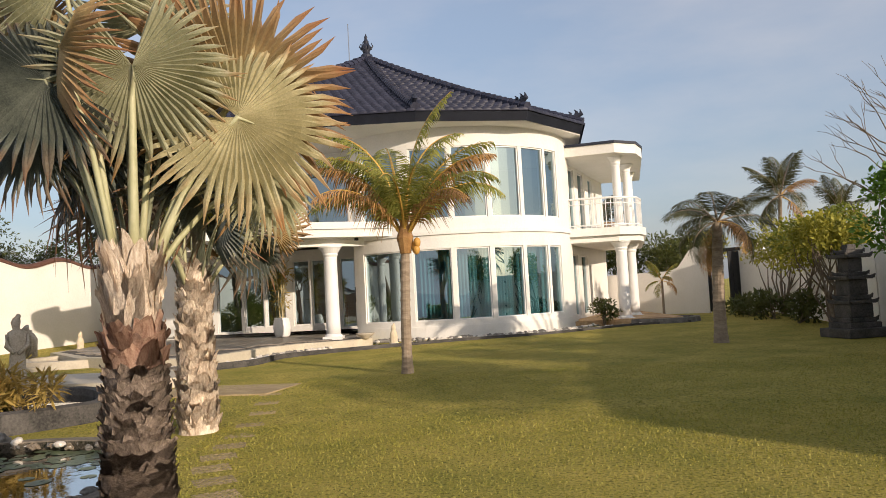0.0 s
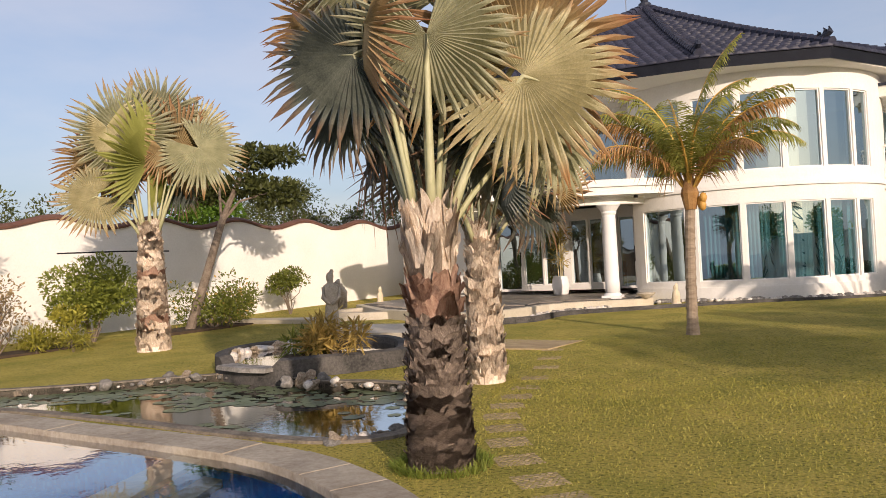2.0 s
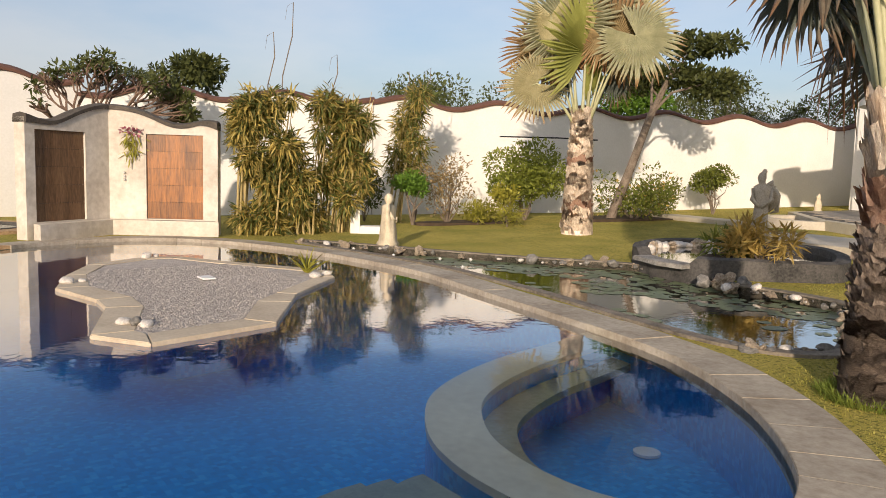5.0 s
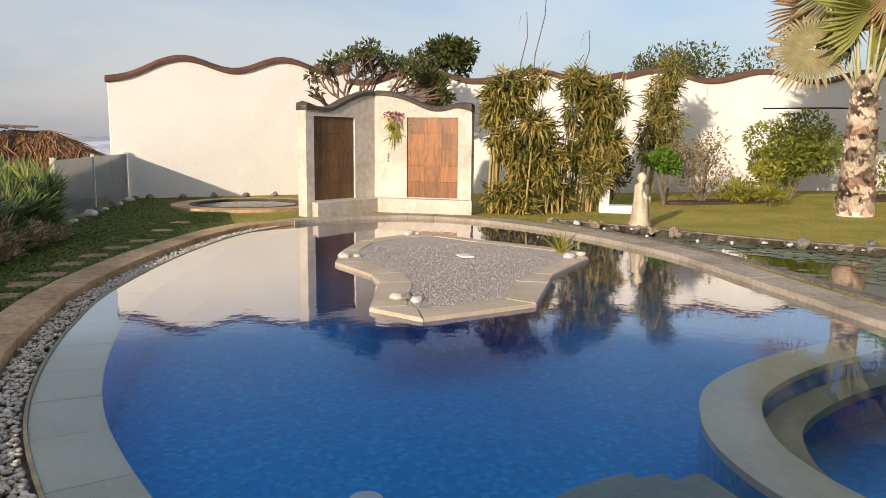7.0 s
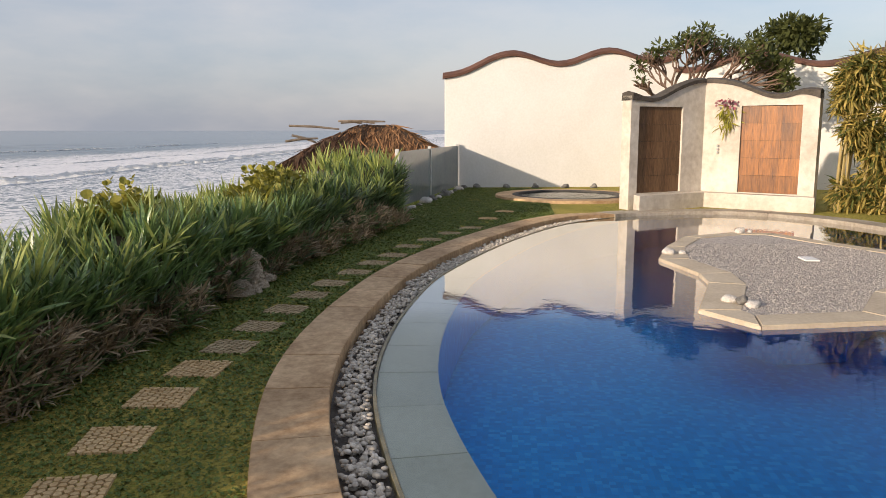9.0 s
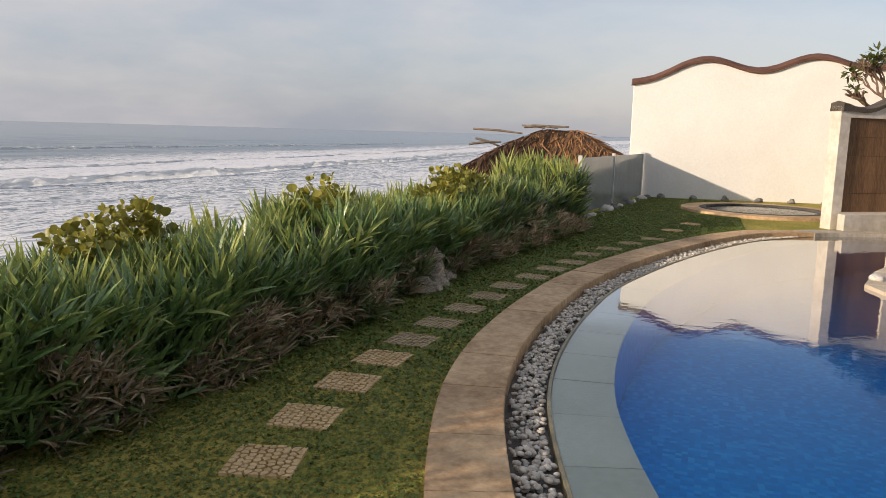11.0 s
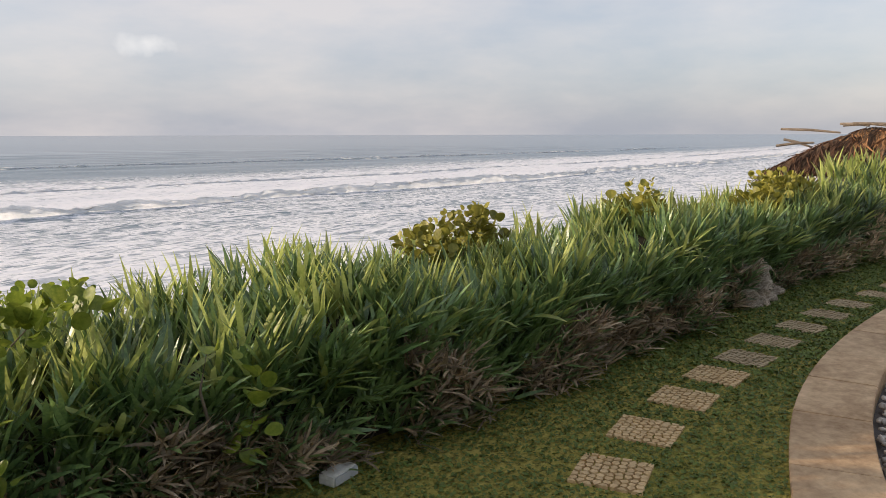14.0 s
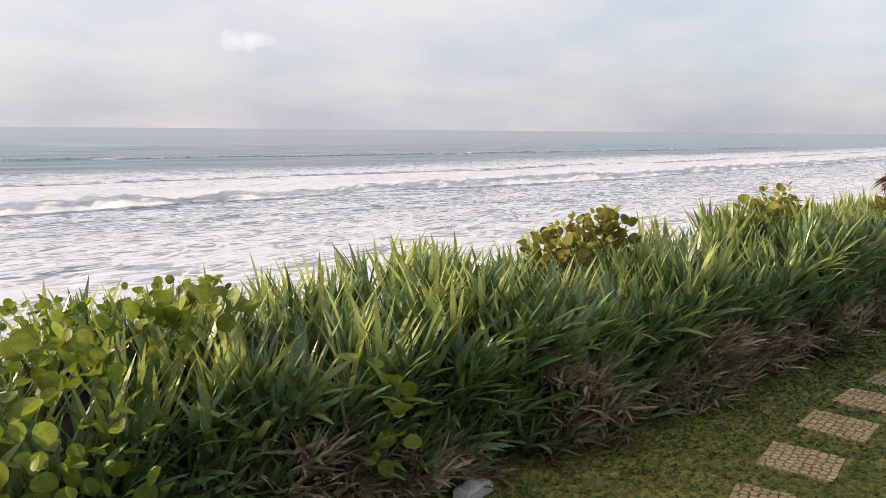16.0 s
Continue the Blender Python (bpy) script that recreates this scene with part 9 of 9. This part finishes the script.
slabw = thing("white_bench", "low white rendered pillar and slab under the bamboo", "bench", (-14.55, 8.05, 0.0), 61, kind="structure")
bm = bmesh.new()
box(bm, -0.1, 0.1, -0.12, 0.12, -0.05, 0.9, 0.01)
part("pillar", bm, WHITE, slabw)
bm = bmesh.new()
box(bm, 0.102, 0.6, -0.2, 0.2, 0, 0.16, 0.01)
part("seat", bm, WHITE, slabw)
# wall lamp arm behind the round-crowned palm
arm = thing("wall_arm", "black iron arm fixed across the wall", "bracket", (-15.9, 15.2, 2.35))
bm = bmesh.new()
tube(bm, [(-0.7, -1.5, 0), (0.0, 0.0, 0.02), (0.5, 1.1, 0.0)], 0.022, 6)
part("arm_rod", bm, BLACK, arm)
# table and chairs seen through the glass
WOODC = material("orange_wood", (0.30, 0.13, 0.04), (0.45, 0.22, 0.08), 0.45, 3, 30, 0.1)
for k, (x, y, t) in enumerate(((-6.0, 27.6, 20), (-5.3, 28.2, 200), (-7.6, 28.0, 90))):
    ch = thing("dining_chair", "orange wooden chair standing behind the glass doors", "chair", (x, y, FLOOR_Z), t, group="dining chairs indoors")
    bm = bmesh.new()
    box(bm, -0.21, 0.21, -0.21, 0.21, 0.43, 0.47, 0.01)
    part("seat", bm, WOODC, ch)
    bm = bmesh.new()
    box(bm, -0.21, 0.21, 0.18, 0.21, 0.55, 0.98, 0.01)
    part("backrest", bm, WOODC, ch)
    for sx in (-0.18, 0.18):
        for sy in (-0.18, 0.18):
            bm = bmesh.new()
            box(bm, sx - 0.02, sx + 0.02, sy - 0.02, sy + 0.02, 0, 0.43 if sy < 0 else 0.98, 0.004)
            part("leg", bm, WOODC, ch)

# grass blades where the lawn lies nearest
gb = []
gr = np.random.default_rng(31)
for x0, x1, y0, y1, n in ((-3.3, 4.5, 3.2, 9.5, 52000), (-5.5, 8.0, 9.5, 14, 22000)):
    q = gr.random((n, 2)) * (x1 - x0, y1 - y0) + (x0, y0)
    gb.append(q)
gb = np.concatenate(gb)
rim_out = [edge_out(k, rim_start(k) + 0.44) for k in range(N_EDGE)]
keep = ~(within(gb, rim_out) | within(gb, POND_EDGE))
gb = gb[keep]
stones = np.array(left_steps + right_steps)
gb = gb[np.array([np.abs(stones - q).max(1).min() > 0.17 for q in gb])]
n = len(gb)
z = np.array([ground(x, y) for x, y in gb])
far = np.clip(np.hypot(gb[:, 0], gb[:, 1]) / 7, 0.55, 1.2)
sz = gr.uniform(0.5, 1.1, n) * far
scatter("grass", [(-0.006, 0, -0.004), (0.006, 0, -0.004), (0.005, 0.004, 0.010), (0, 0.010, 0.019)], [(0, 1, 2, 3)], frames_of(np.c_[gb, z], gr.uniform(0, 6.3, n), gr.normal(0, 0.35, n), 0.0, np.c_[sz, sz, sz]),
        leaf_material("grass_blade", (0.215, 0.216, 0.035), (0.455, 0.39, 0.085), None, sheer=0.3, vary=0.4), kind="stuff")
tagged(bpy.data.objects["grass"], "short coarse lawn grass", "grass")

# broad-leaved clover in the strip between hedge and pool
cl = gr.random((230000, 2)) * (22.3, 4.2) + (-20.1, -3.75)
front = np.interp(cl[:, 0], [q[0] for q in HEDGE][::-1], [q[1] for q in HEDGE][::-1])
rim_near = [edge_out(k, rim_start(k) + 0.385) for k in range(N_EDGE)]
cl = cl[~within(cl, rim_near) & (cl[:, 1] > front - 0.15)]
cl = cl[np.array([np.abs(stones - q).max(1).min() > 0.165 for q in cl])]
keep = np.array([noise.noise(Vector((x * 2.2, y * 2.2, 3))) + 0.5 * noise.noise(Vector((x * 7, y * 7, 5))) for x, y in cl]) > gr.uniform(-2.3, -0.35, len(cl)) + np.clip((-cl[:, 0] - 9) / 8, 0, 1) * 0.9 + np.clip((cl[:, 0] + 2.2) / 3, 0, 1) * 1.6 + np.clip((cl[:, 1] + 1.4) / 1.6, 0, 1) * 1.3 * (cl[:, 0] > -3)
cl = cl[keep]
n = len(cl)
sz = gr.uniform(0.013, 0.026, n) * np.clip(np.hypot(cl[:, 0], cl[:, 1]) / 5, 0.8, 1.25)
scatter("clover", [(-0.2, -0.5, 0.1), (0.2, -0.5, 0.1), (0.5, 0.1, 0.45), (0, 0.5, 0.3), (-0.5, 0.1, 0.5)], [(0, 1, 2, 3, 4)], frames_of(np.c_[cl, np.array([ground(x, y) for x, y in cl]) + gr.uniform(0, 0.008, n)], gr.uniform(0, 6.3, n), gr.normal(0, 0.4, n), 0.0, np.c_[sz, sz, sz]),
        leaf_material("clover_leaf", (0.095, 0.14, 0.025), (0.22, 0.27, 0.06), None, sheer=0.2, vary=0.3), kind="stuff")
tagged(bpy.data.objects["clover"], "low clover mixed into the shaded lawn", "clover")

# ---------------------------------------------------------------- stones of the pool's kerb, cut piece by piece
bm = bmesh.new()
ks = list(range(-8, N_EDGE - 7))
strip(bm, [edge_out(k % N_EDGE, rim_start(k) + 0.01) for k in ks], [edge_out(k % N_EDGE, rim_start(k) + 0.37) for k in ks], -0.12, 0.018)
part("mortar_bed", bm, material("tan_mortar", (0.12, 0.09, 0.06), (0.20, 0.155, 0.105), 0.9, 5, 40, 0.3), coping)
stone_band("coping_stone", coping, -8, 68, 4.0, lambda k: rim_start(k), lambda k: rim_start(k) + 0.375, -0.12, 0.028, SAND, 0.003)
GREYSAND = material("weathered_sandstone", (0.27, 0.22, 0.16), (0.50, 0.44, 0.345), 0.75, 1.3, 18, 0.3, vary=0.14)
stone_band("coping_stone", coping, 68, N_EDGE - 8, 4.0, lambda k: -0.025, lambda k: 0.42, -0.12, 0.028, GREYSAND, 0.003)
stone_band("bench_stone", pool, -9, 71, 4.0, lambda k: -0.385, lambda k: -0.004, -0.061, -0.045, WETSTONE, 0.002)
